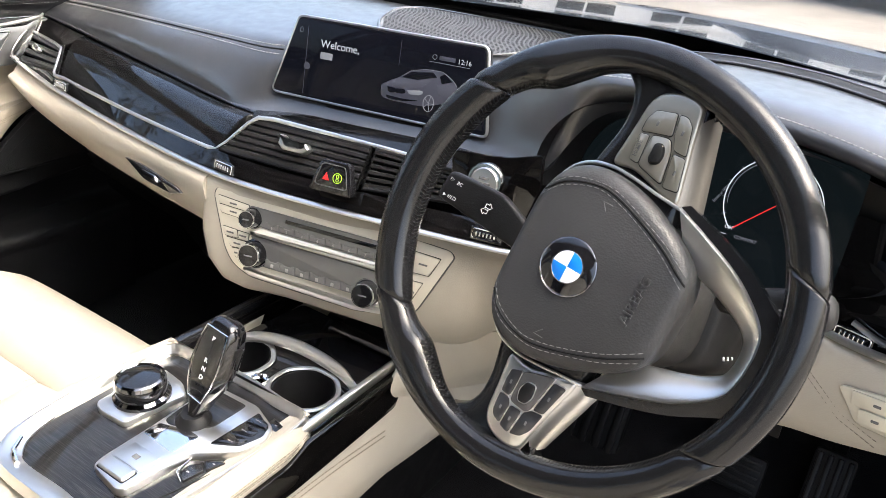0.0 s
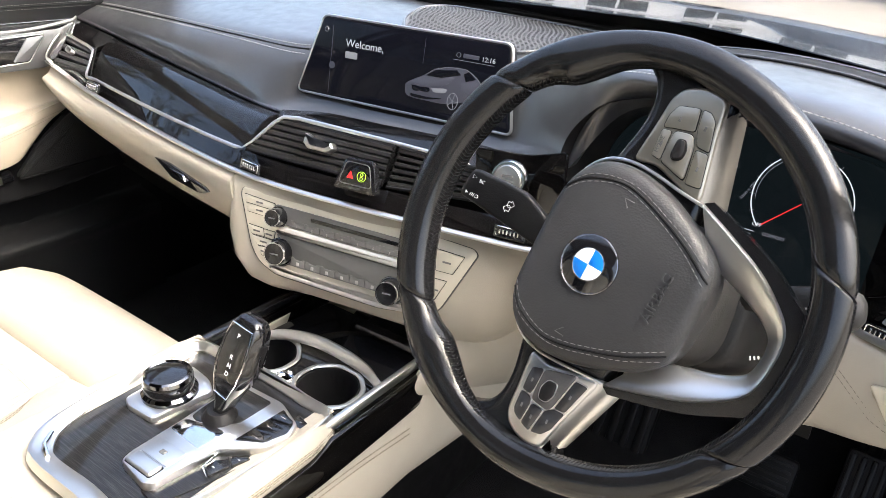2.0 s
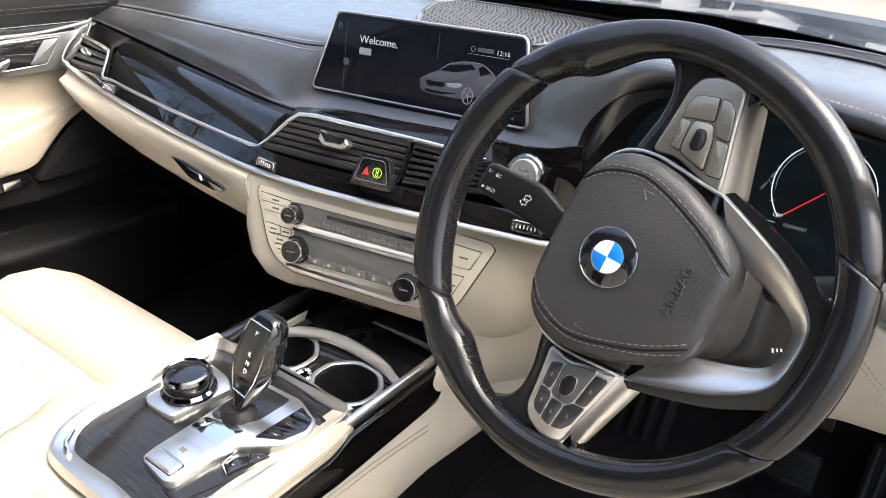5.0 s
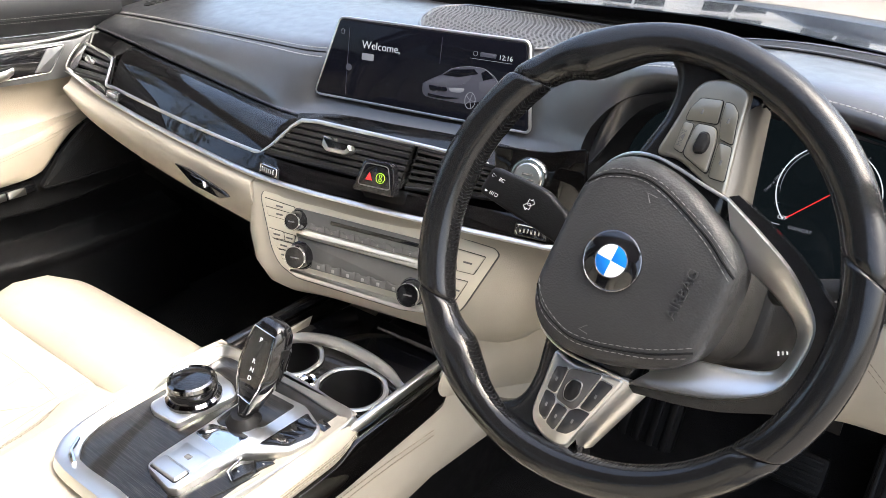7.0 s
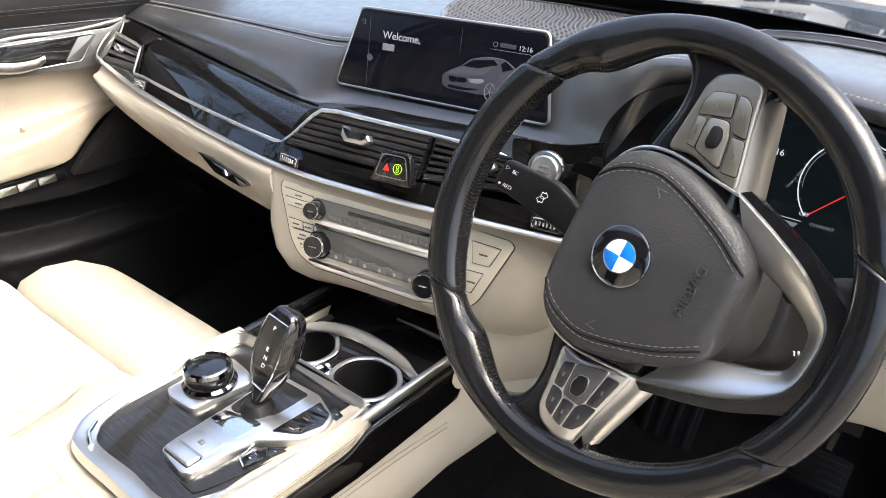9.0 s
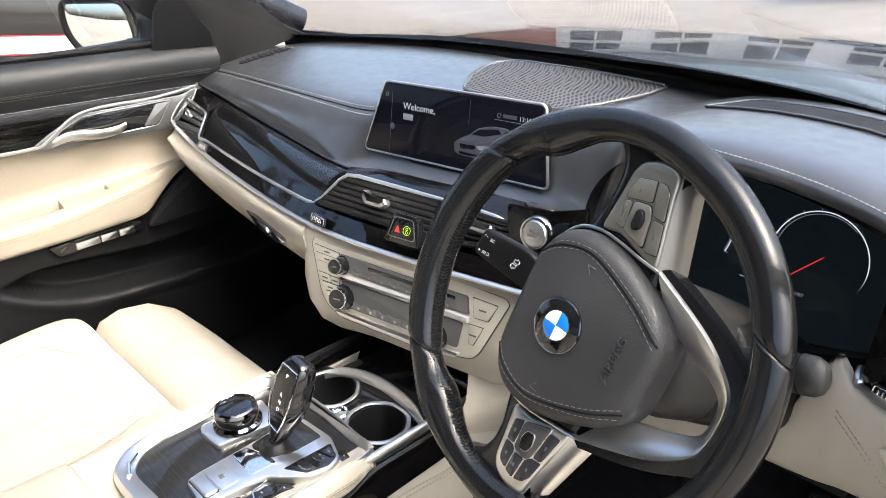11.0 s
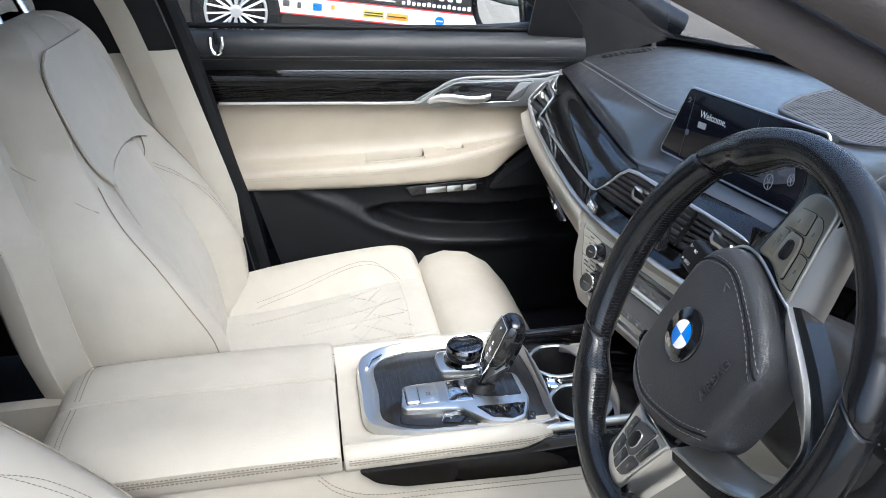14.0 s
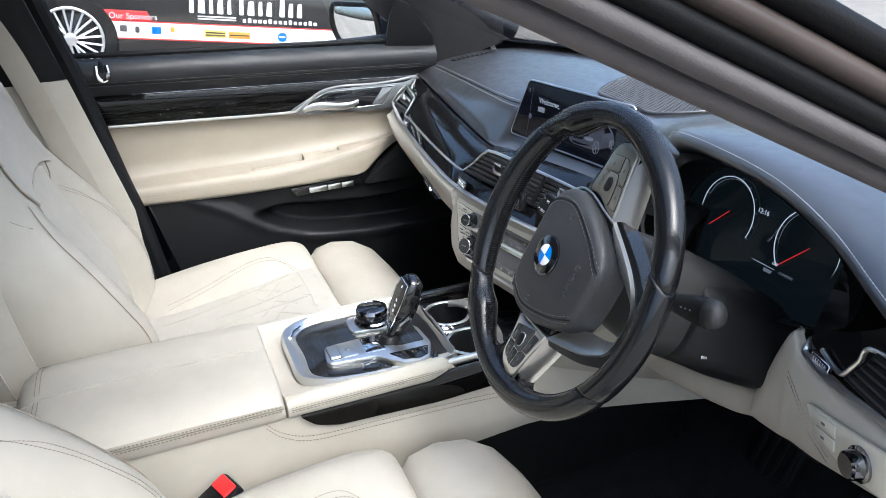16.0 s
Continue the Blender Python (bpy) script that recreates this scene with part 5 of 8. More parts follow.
# line of bright trim over the airbag cover's shoulders
for sgn in (1, -1):
    path = smooth([at(WHEEL, sgn * x, y, z) for x, y, z in [(0.050, 0.0555, 0.006), (0.067, 0.0480, 0.008), (0.0792, 0.0345, 0.010), (0.0842, 0.0150, 0.0115), (0.0832, -0.006, 0.0120), (0.0800, -0.028, 0.0122), (0.0778, -0.048, 0.0115)]], 24)
    part("shoulder_line", tube(path, 0.0014, 8), SATIN, sw)

# column shroud and stalks
col = thing("steering_column", (0.388, 0.68, 0.78), "dark grey plastic steering column shroud", "steering column")
axis = basis((0.388, 0.5336, 0.8912), U, V)
rings = []
for z, w, h, dy in ((-0.078, 0.060, 0.050, -0.004), (-0.084, 0.070, 0.058, -0.006), (-0.10, 0.078, 0.063, -0.010), (-0.16, 0.080, 0.066, -0.015), (-0.24, 0.078, 0.06, -0.02)):
    rings.append([at(axis, w * math.copysign(abs(math.cos(a)) ** 0.6, math.cos(a)), dy + h * math.copysign(abs(math.sin(a)) ** 0.6, math.sin(a)), z) for a in [k * math.pi / 16 for k in range(32)]])
part("shroud", ring_loft(rings), SHROUD_GREY, col, "dark grey plastic shroud", 50)
rings = []
for z, w, h, dy in ((-0.135, 0.084, 0.052, -0.016), (-0.14, 0.090, 0.056, -0.018), (-0.20, 0.100, 0.060, -0.022), (-0.27, 0.105, 0.060, -0.026)):
    rings.append([at(axis, w * math.copysign(abs(math.cos(a)) ** 0.5, math.cos(a)), dy + h * math.copysign(abs(math.sin(a)) ** 0.5, math.sin(a)), z) for a in [k * math.pi / 16 for k in range(32)]])
part("housing", ring_loft(rings), DARK_PLASTIC, col, "black housing behind the shroud", 50)
part("hub", lathe([(0.05, -0.04), (0.052, -0.015), (0.04, -0.005), (0, -0.004)], axis), DARK_PLASTIC, col)
for sgn in (1, -1):
    part("shift_paddle", slab(round_poly([(sgn * 0.085, 0.0), (sgn * 0.100, 0.030), (sgn * 0.118, 0.037), (sgn * 0.136, 0.036), (sgn * 0.142, 0.026), (sgn * 0.135, 0.0), (sgn * 0.10, -0.01)], 0.008), axis @ pose(0, 0, -0.030, 0, 0, 79.5), 0.006, 0.002), SATIN, col, "silver shift paddle")
for k in range(3):
    part("key_print", slab(rect(-0.0008, -0.002 + 0.0006 * k, 0.0008, 0.002, 0.0003), basis((0.489 + 0.0035 * k, 0.6512, 0.786 + 0.0014 * k), (0.9, -0.2, 0.35), (-0.3, 0.3, 0.9)), 0.001, 0.0003), WHITE_PRINT, col)
stalk = thing("indicator_stalk", (0.25, 0.60, 0.88), "black indicator stalk with white symbols", "stalk")
S = basis((0.254, 0.603, 0.885), (0.95, 0.06, -0.20), (0.16, 0.42, 0.88)) @ Matrix.Diagonal((0.97, 0.97, 0.95, 1))
part("paddle", slab(round_poly([(-0.05, -0.014), (-0.046, 0.016), (0.015, 0.017), (0.045, 0.004), (0.085, -0.012), (0.080, -0.03), (0.02, -0.022)], 0.007), S, 0.012, 0.004, steps=3), DARK_PLASTIC, stalk)
part("symbol", text_mesh("BC", 0.0048, S @ pose(-0.034, 0.005, 0.0122)), WHITE_PRINT, stalk)
part("symbol", tube([at(S, x, y, 0.0122) for x, y in ((-0.042, 0.006), (-0.038, 0.0078), (-0.042, 0.0096))], 0.0003, 4, closed=True), WHITE_PRINT, stalk)
part("symbol", slab([(-0.043, -0.0105), (-0.040, -0.009), (-0.043, -0.0075)], S @ pose(0, 0, 0.012), 0.0003, 0.0001), WHITE_PRINT, stalk)
for k in range(3):
    part("symbol", tube([at(S, -0.0375 + k * 0.0018, -0.0105, 0.0122), at(S, -0.0368 + k * 0.0018, -0.0072, 0.0122)], 0.00035, 4), WHITE_PRINT, stalk)
part("symbol", tube([at(S, x, y, 0.0122) for x, y in ((-0.0318, -0.0105), (-0.0312, -0.0072), (-0.0285, -0.0078), (-0.0285, -0.0100))], 0.0003, 4, closed=True), WHITE_PRINT, stalk)
arrow = [(0.0, 0.0), (0.0035, 0.0035), (0.0035, 0.0018), (0.007, 0.0018), (0.007, -0.0018), (0.0035, -0.0018), (0.0035, -0.0035)]
part("symbol", tube([at(S, 0.010 - x, 0.000 + y, 0.0125) for x, y in arrow], 0.00035, 4, closed=True), WHITE_PRINT, stalk)
part("symbol", tube([at(S, 0.000 + x, -0.0055 + y, 0.0125) for x, y in arrow], 0.00035, 4, closed=True), WHITE_PRINT, stalk)
wiper = thing("wiper_stalk", (0.53, 0.61, 0.88), "black wiper stalk with a dark grey end cap", "stalk")
S2 = basis((0.540, 0.612, 0.879), (0.95, -0.1, 0.28), (-0.3, 0.35, 0.9))
rings = []
for x, w, h in ((-0.062, 0.006, 0.005), (-0.058, 0.010, 0.008), (-0.040, 0.012, 0.009), (-0.015, 0.015, 0.0105), (0.006, 0.0162, 0.0115), (0.010, 0.0158, 0.0110)):
    rings.append([at(S2, x, w * math.cos(a), 0.008 + h * math.sin(a)) for a in [k * math.pi / 10 for k in range(20)]])
part("paddle", ring_loft(rings), DARK_PLASTIC, wiper, "", 50)
rings = []
for x, w, h in ((0.0105, 0.0150, 0.0105), (0.012, 0.0165, 0.0120), (0.022, 0.0160, 0.0118), (0.028, 0.0130, 0.0100), (0.031, 0.0085, 0.0065), (0.032, 0.0030, 0.0020)):
    rings.append([at(S2, x, w * math.cos(a), 0.008 + h * math.sin(a)) for a in [k * math.pi / 10 for k in range(20)]])
part("end_cap", ring_loft(rings), SHROUD_GREY, wiper, "dark grey rounded end cap", 50)
for k in range(3):
    part("symbol", slab(rect(-0.028 + k * 0.010, -0.002, -0.0245 + k * 0.010, -0.0006, 0.0004), S2 @ pose(0, 0, 0.0180 + 0.0006 * k), 0.0003, 0.0001), THREAD, wiper)

# ---- knee panel and light switches on the driver's side ----
KNEE = [
    (0.20, [(0.775, 0.625), (0.765, 0.612), (0.767, 0.590), (0.790, 0.575)]),
    (0.32, [(0.772, 0.650), (0.762, 0.638), (0.764, 0.612), (0.787, 0.598)]),
    (0.42, [(0.770, 0.680), (0.760, 0.668), (0.760, 0.640), (0.785, 0.624)]),
    (0.46, [(0.768, 0.694), (0.757, 0.682), (0.756, 0.658), (0.782, 0.642)]),
    (0.474, [(0.766, 0.712), (0.753, 0.700), (0.752, 0.664), (0.780, 0.648)]),
    (0.490, [(0.764, 0.748), (0.749, 0.735), (0.748, 0.670), (0.776, 0.654)]),
    (0.508, [(0.760, 0.792), (0.745, 0.775), (0.744, 0.677), (0.772, 0.661)]),
    (0.524, [(0.757, 0.818), (0.741, 0.800), (0.740, 0.683), (0.768, 0.667)]),
    (0.536, [(0.752, 0.812), (0.737, 0.798), (0.736, 0.688), (0.764, 0.671)]),
    (0.552, [(0.746, 0.799), (0.732, 0.783), (0.732, 0.693), (0.758, 0.676)]),
    (0.60, [(0.735, 0.799), (0.719, 0.782), (0.719, 0.705), (0.746, 0.690)]),
    (0.68, [(0.713, 0.808), (0.697, 0.788), (0.697, 0.732), (0.726, 0.720)]),
    (0.78, [(0.686, 0.820), (0.670, 0.797), (0.670, 0.765), (0.700, 0.752)]),
]
knee = thing("knee_panel", (0.60, 0.72, 0.70), "cream leather knee panel with a light switch plate", "dashboard panel")
part("cover", surface([[(x, y, z) for y, z in s] for x, s in reversed(KNEE)], 110, 20, 0.008), CREAM, knee, "", 60)
bm = bmesh.new()
for d in (0.0, 0.007):
    stitches([(x, 0.7335 - 0.27 * (x - 0.551) - 0.0035, 0.765 - 0.72 * (x - 0.545) - d) for x in steps(0.536, 0.590, 12)] + [(x, 0.7335 - 0.27 * (x - 0.551) - 0.0035, 0.7326 - 0.26 * (x - 0.590) - d) for x in steps(0.594, 0.63, 8)], r=0.0005, bm=bm)
tagged(part("stitching", bm, CREAM_THREAD, knee, "beige double stitching"), kind="stuff")
END = lambda x, dy=0.0, z=0.0: Vector((x, 0.746 - (x - 0.551) * 0.27 + dy, z))
part("chrome_strip", tube(smooth([END(0.543, 0.008, 0.812), END(0.547, -0.002, 0.806), END(0.553, -0.006, 0.801), END(0.60, -0.010, 0.802), END(0.68, -0.010, 0.812), END(0.78, -0.010, 0.824)], 30), 0.0042, 8), SATIN, knee, "satin chrome strip")
part("wood_trim", sheet([[END(x, 0.035, 0.905), END(x, 0.02, 0.87), END(x, 0.004, 0.83), END(x, 0.0, 0.801)] for x in steps(0.79, 0.548, 14)], 0.006), WOOD, knee, "glossy black wood trim")
part("brow", sheet([[END(x, 0.03, 0.955), END(x, 0.045, 0.93), END(x, 0.04, 0.89)] for x in steps(0.79, 0.548, 8)], 0.006), DARK_PLASTIC, knee, "matt black panel under the hood")
SE = [END(0.575, -0.003, 0.820), END(0.600, -0.003, 0.813), END(0.615, -0.003, 0.816), END(0.632, -0.001, 0.840), END(0.652, 0.002, 0.864), END(0.78, 0.006, 0.872)]
part("vent_line", tube(smooth(SE, 30), 0.003, 8), SATIN, knee, "satin chrome line round the vent")
# black sheet put in for the dark void between column and knee panel
part("column_gap_shade", sheet([[(x, 0.80, 0.83), (x, 0.80, 0.62)] for x in steps(0.54, 0.26, 4)], 0.006), SEAL_RUBBER, knee, "black sheet standing for the dark gap beside the steering column")
LS = basis((0.605, 0.7145, 0.748), (0.96, -0.26, 0.15), (-0.15, 0.04, 1))
lp = part("switch_plate", slab(round_poly([(-0.022, 0.018), (0.12, 0.030), (0.12, -0.018), (0.070, -0.020), (-0.002, -0.015)], 0.006), LS, 0.003, 0.001), CHAMPAGNE, knee, "champagne metal switch plate")
part("rotary_switch", lathe([(0.0185, 0), (0.0185, 0.003), (0.0155, 0.004), (0.0145, 0.014), (0.012, 0.016), (0, 0.016)], LS @ pose(0.078, 0.000, 0.003)), DARK_CHROME, lp, "smoked chrome rotary light switch")
for y0 in (0.004, -0.012):
    key = part("key", slab(rect(-0.008 if y0 > 0 else 0.0, y0, 0.036, y0 + 0.0145, 0.002), LS @ pose(0, 0, 0.003), 0.002, 0.0008), CHAMPAGNE, lp, "champagne metal key")
    part("mark", slab(rect(0.012, y0 + 0.0055, 0.019, y0 + 0.0085, 0.001), LS @ pose(0, 0, 0.0049), 0.0003, 0.0001), FAINT_PRINT, key)

# ---- centre console ----
con = thing("centre_console", (0.02, 0.4, 0.30), "cream leather centre console with dark wood and chrome trim", "centre console")
ZC = 0.628


def console_outline(y, grow=0.0):
    """Half section of the padded border at one place along the console, from the driver's side over to the passenger's."""
    return [(0.126 + grow, y, 0.598), (0.134 + grow, y, 0.604), (0.138 + grow, y, 0.614), (0.137 + grow, y, 0.624), (0.130 + grow, y, 0.634), (0.122, y, ZC + 0.008), (0.114, y, ZC + 0.002), (0.06, y, ZC - 0.010), (-0.06, y, ZC - 0.010), (-0.099, y, ZC + 0.002), (-0.107, y, ZC + 0.008), (-0.116 - grow, y, 0.634), (-0.123 - grow, y, 0.624), (-0.124 - grow, y, 0.614), (-0.12 - grow, y, 0.604), (-0.112 - grow, y, 0.598)]


part("padded_border", ring_loft([smooth(console_outline(y, g), 40) for y, g in ((0.219, -0.004), (0.2205, 0.0), (0.26, 0.0), (0.36, 0.0), (0.44, 0.0), (0.465, -0.002), (0.480, -0.007), (0.488, -0.014), (0.491, -0.022))]), CREAM, con, "padded cream leather border", 60)
TRAY = [(0.014, 0.251), (-0.05, 0.251), (-0.078, 0.262), (-0.098, 0.30), (-0.104, 0.40), (-0.100, 0.478), (-0.06, 0.492), (0.01, 0.497), (0.08, 0.493), (0.124, 0.483), (0.122, 0.40), (0.112, 0.31), (0.094, 0.268), (0.07, 0.252)]
TRAYO = [(p.x, p.y) for p in loop([(x, y, 0) for x, y in reversed(TRAY)], 4)]
FLATM = pose(0, 0, ZC - 0.009)
part("wood_plate", slab([((x - 0.01) * 0.985 + 0.01, (y - 0.37) * 0.985 + 0.37) for x, y in TRAYO], FLATM, 0.006, 0.001), CONSOLE_WOOD, con, "glossy black fineline wood plate")
rings = []
for x, y in TRAYO:
    q = Vector((x - 0.01, y - 0.37))
    band = 0.010 + 0.012 * min(max((0.34 - y) / 0.09, 0), 1)
    d = q.normalized() * band
    rings.append([(x + q.normalized().x * 0.004, y + q.normalized().y * 0.004, ZC - 0.004), (x, y, ZC + 0.0075), (x - d.x * 0.25, y - d.y * 0.25, ZC + 0.0078), (x - d.x, y - d.y, ZC - 0.0005), (x - d.x, y - d.y, ZC - 0.008)])
bm = ring_loft(rings + [rings[0]], cap=False)
bmesh.ops.remove_doubles(bm, verts=bm.verts, dist=1e-6)
part("chrome_surround", bm, SATIN, con, "satin chrome surround", 40)
part("tray_key", tube([(-0.078, 0.285, ZC + 0.006), (-0.066, 0.270, ZC + 0.0065), (-0.045, 0.262, ZC + 0.0065)], 0.0022, 6), CHROME, con)
bm = bmesh.new()
for z, g in ((0.622, 0.1382), (0.616, 0.1386)):
    stitches([(g, y, z) for y in steps(0.225, 0.45, 20)] + [(g - 0.006, 0.478, z), (g - 0.016, 0.49, z)], bm=bm)
tagged(part("stitching", bm, CREAM_THREAD, con, "brown double stitching"), kind="stuff")
part("seam", tube([(0.1385, y, 0.619) for y in steps(0.225, 0.45, 10)] + [(0.132, 0.478, 0.619), (0.122, 0.49, 0.619)], 0.0008, 5), CREAM_THREAD, con)
# console side walls, wood strip and carpeted foot
for sx, lab in ((0.1335, "cream leather side wall"), (-0.114, "cream leather side wall")):
    s = 1 if sx > 0 else -1
    rows = [[(sx - s * 0.004 + s * f, y, 0.603), (sx + s * f, y, 0.555), (sx + s * (0.004 + f), y, 0.52), (sx + s * (0.004 + f), y, 0.488), (sx + s * f, y, 0.432 + 0.055 * min(max((y - 0.15) / 0.55, 0), 1))] for y, f in ((-0.40, 0.0), (0.0, 0.0), (0.22, 0.0), (0.45, 0.0), (0.60, 0.006), (0.70, 0.02), (0.80, 0.05), (0.92, 0.09), (1.05, 0.10))]
    part("side_wall", sheet(rows if s < 0 else list(reversed(rows)), 0.02), CREAM, con, lab, 60)
    ws = round_poly([(0.234, 0.606), (0.256, 0.585), (0.290, 0.5745), (0.45, 0.567), (0.60, 0.572), (0.70, 0.580), (0.70, 0.618), (0.47, 0.618), (0.44, 0.606)], 0.008)
    mm = basis((sx + s * 0.001, 0, 0), (0, 1, 0) if s > 0 else (0, -1, 0), (0, 0, 1))
    part("wood_strip", slab([(p.x * s, p.y) for p in ws], mm, 0.006, 0.002), WOOD, con, "black fineline wood strip")
    if s > 0:
        bm = bmesh.new()
        for dz in (0, -0.008):
            stitches(smooth([(sx - 0.001, 0.186, 0.604 + dz), (sx + 0.0015, 0.209, 0.582 + dz), (sx + 0.0022, 0.252, 0.565 + dz), (sx + 0.0026, 0.34, 0.561 + dz), (sx + 0.004, 0.50, 0.556 + dz), (sx + 0.009, 0.60, 0.552 + dz)], 40), bm=bm)
        tagged(part("side_stitching", bm, CREAM_THREAD, con), kind="stuff")
part("tunnel", box(pose(0.006, 0.35, 0.415), 0.21, 1.2, 0.21, 0.01), DARK_PLASTIC, con)
# tray before the cup holders
part("front_tray", slab(round_poly([(-0.10, 0.590), (0.128, 0.590), (0.135, 0.70), (-0.09, 0.70)], 0.01), pose(0, 0, 0.585), 0.008, 0.002), GLOSS_BLACK, con, "deep black storage tray")
for x0, x1 in ((0.1215, 0.1305), (-0.112, -0.100)):
    part("edge_rail", box(pose((x0 + x1) / 2, 0.595, 0.624), x1 - x0, 0.25, 0.012, 0.003), SATIN if x0 > 0 else GLOSS_BLACK, con)
    part("edge_wall", box(pose((x0 + x1) / 2, 0.605, 0.598), x1 - x0 - 0.002, 0.23, 0.03, 0.002), WOOD, con)
lip = smooth([(-0.066, 0.552, 0.624), (-0.045, 0.572, 0.630), (-0.005, 0.586, 0.633), (0.04, 0.589, 0.633), (0.09, 0.583, 0.631), (0.122, 0.570, 0.624)], 24)
band = [0.010 * math.sin(math.pi * min(max(k / 23, 0.02), 0.98)) ** 0.5 for k in range(24)]
part("tray_lip", sheet([[p, p - Vector((0, w * 0.35, -0.001)), p - Vector((0, w, 0.006)), p - Vector((0, w * 1.05, 0.012))] for p, w in zip(reversed(lip), band)], 0.003), SATIN, con, "curved satin chrome lip", 50)
bm = bmesh.new()
for ring in ([(p.x, p.y) for p in round_poly([(-0.098, 0.499), (0.124, 0.499), (0.122, 0.560), (0.02, 0.592), (-0.088, 0.570)], 0.01)], [(-0.038 + 0.038 * math.cos(k * math.pi / 16), 0.537 + 0.038 * math.sin(k * math.pi / 16)) for k in range(32)], [(0.068 + 0.038 * math.cos(k * math.pi / 16), 0.537 + 0.038 * math.sin(k * math.pi / 16)) for k in range(32)]):
    vs = [bm.verts.new((x, y, 0.6135)) for x, y in ring]
    for a, b in zip(vs, vs[1:] + vs[:1]):
        bm.edges.new((a, b))
bmesh.ops.triangle_fill(bm, use_beauty=True, use_dissolve=False, edges=bm.edges[:], normal=(0, 0, 1))
part("cup_plate", bm, GLOSS_BLACK, con, "glossy black plate with two round holes")
for cx in (-0.038, 0.068):
    cup = part("cup_holder", lathe([(0.0385, -0.067), (0.0385, 0.0012), (0.036, 0.0012), (0.0345, -0.04), (0.033, -0.064), (0, -0.065)], pose(cx, 0.537, 0.6135)), SEAL_RUBBER, con, "black cup holder with a chrome rim")
    hexa = round_poly([(cx + 0.045 * math.cos(k * math.pi / 4 + 0.39), 0.537 + 0.042 * math.sin(k * math.pi / 4 + 0.39)) for k in range(8)], 0.012, 4)
    part("chrome_rim", tube([(p.x, p.y, 0.616) for p in hexa], 0.0032, 8, closed=True, flat=0.6, up=(0, 0, 1)), SATIN, cup)
part("lighter_socket", lathe([(0.0125, 0), (0.013, 0.004), (0.011, 0.006), (0.010, 0.002), (0, 0.002)], pose(0.017, 0.515, 0.613), 20), CHROME, con, "small round chrome socket")

# gear plate, selector, controller
gp = part("gear_plate", slab(round_poly([(0.0115, 0.305), (0.0083, 0.319), (0.0067, 0.386), (0.0049, 0.4135), (0.0049, 0.459), (0.0153, 0.4645), (0.068, 0.4675), (0.106, 0.453), (0.1150, 0.4335), (0.108, 0.4055), (0.0717, 0.3735), (0.0630, 0.3040), (0.0560, 0.2987)], 0.006), pose(0, 0, ZC - 0.006), 0.0125, 0.0025), SATIN, con, "satin silver gear selector plate")
part("dark_well", slab(round_poly([(0.0115, 0.390), (0.0086, 0.4128), (0.0078, 0.4574), (0.060, 0.459), (0.0592, 0.4134), (0.0476, 0.4011), (0.0213, 0.3877)], 0.004), pose(0, 0, ZC + 0.0055), 0.002, 0.0008), CONSOLE_WOOD, gp)
part("key_gap", slab(rect(0.0150, 0.3060, 0.0560, 0.3245, 0.003), pose(0, 0, ZC + 0.0055), 0.0014, 0.0003), DARK_PLASTIC, gp)
part("park_key", slab(rect(0.0160, 0.3070, 0.0550, 0.3235, 0.003), pose(0, 0, ZC + 0.006), 0.0042, 0.002, steps=3), SATIN, gp, "silver parking key")
part("hold_key", slab(rect(0.0160, 0.3255, 0.0560, 0.3500, 0.003), pose(0, 0, ZC + 0.006), 0.0014, 0.0006), SATIN, gp, "silver hold key")
part("mark", slab(rect(0.032, 0.334, 0.040, 0.340, 0.001), pose(0, 0, ZC + 0.0074), 0.0003, 0.0001), FAINT_PRINT, gp)
part("polished_inset", slab(round_poly([(0.0100, 0.364), (0.0110, 0.384), (0.0470, 0.395), (0.0600, 0.395), (0.0580, 0.362)], 0.004), pose(0, 0, ZC + 0.006), 0.0008, 0.0003), CHROME, gp, "polished metal inset")
kb = part("key_frame", slab(round_poly([(0.0760, 0.394), (0.0790, 0.4590), (0.1040, 0.449), (0.1095, 0.4348), (0.1020, 0.410)], 0.003), pose(0, 0, ZC + 0.0055), 0.002, 0.0006), GLOSS_BLACK, gp, "glossy black key band")
for k in range(3):
    y0, y1 = 0.4000 + k * 0.0195, 0.4165 + k * 0.0195
    key = part("mode_key", slab(round_poly([(0.0795, y0), (0.1010 + 0.001 * k, y0 + 0.0095 - 0.002 * k), (0.1020, y1 + 0.0055 - 0.005 * k), (0.0800, y1)], 0.0015), pose(0, 0, ZC + 0.0072), 0.0016, 0.0008), GLOSS_BLACK, kb, "black driving mode key")
    part("mark", slab(rect(0.086, y0 + 0.0085, 0.094, y0 + 0.0093, 0.0003), pose(0, 0, ZC + 0.0087), 0.0002, 0.0001), COVER_THREAD, key)
for q, c in (([(0.0780, 0.3540), (0.0740, 0.3700), (0.0850, 0.3790), (0.0955, 0.3700), (0.0905, 0.3480)], (0.0850, 0.3590)), ([(0.0865, 0.3800), (0.0975, 0.3885), (0.1040, 0.3905), (0.0965, 0.3715)], (0.0965, 0.3815)), ([(0.091, 0.4585), (0.092, 0.4690), (0.112, 0.4640), (0.1125, 0.4520)], (0.102, 0.4610))):
    key = part("side_key", slab(round_poly(q, 0.0015), pose(0, 0, ZC - 0.004), 0.0045, 0.001), GLOSS_BLACK, gp, "black key beside the gear plate")
    part("mark", slab(rect(c[0] - 0.0016, c[1] - 0.0008, c[0] + 0.0016, c[1] + 0.0008, 0.0005), pose(0, 0, ZC + 0.0004), 0.0002, 0.0001), COVER_THREAD, key)
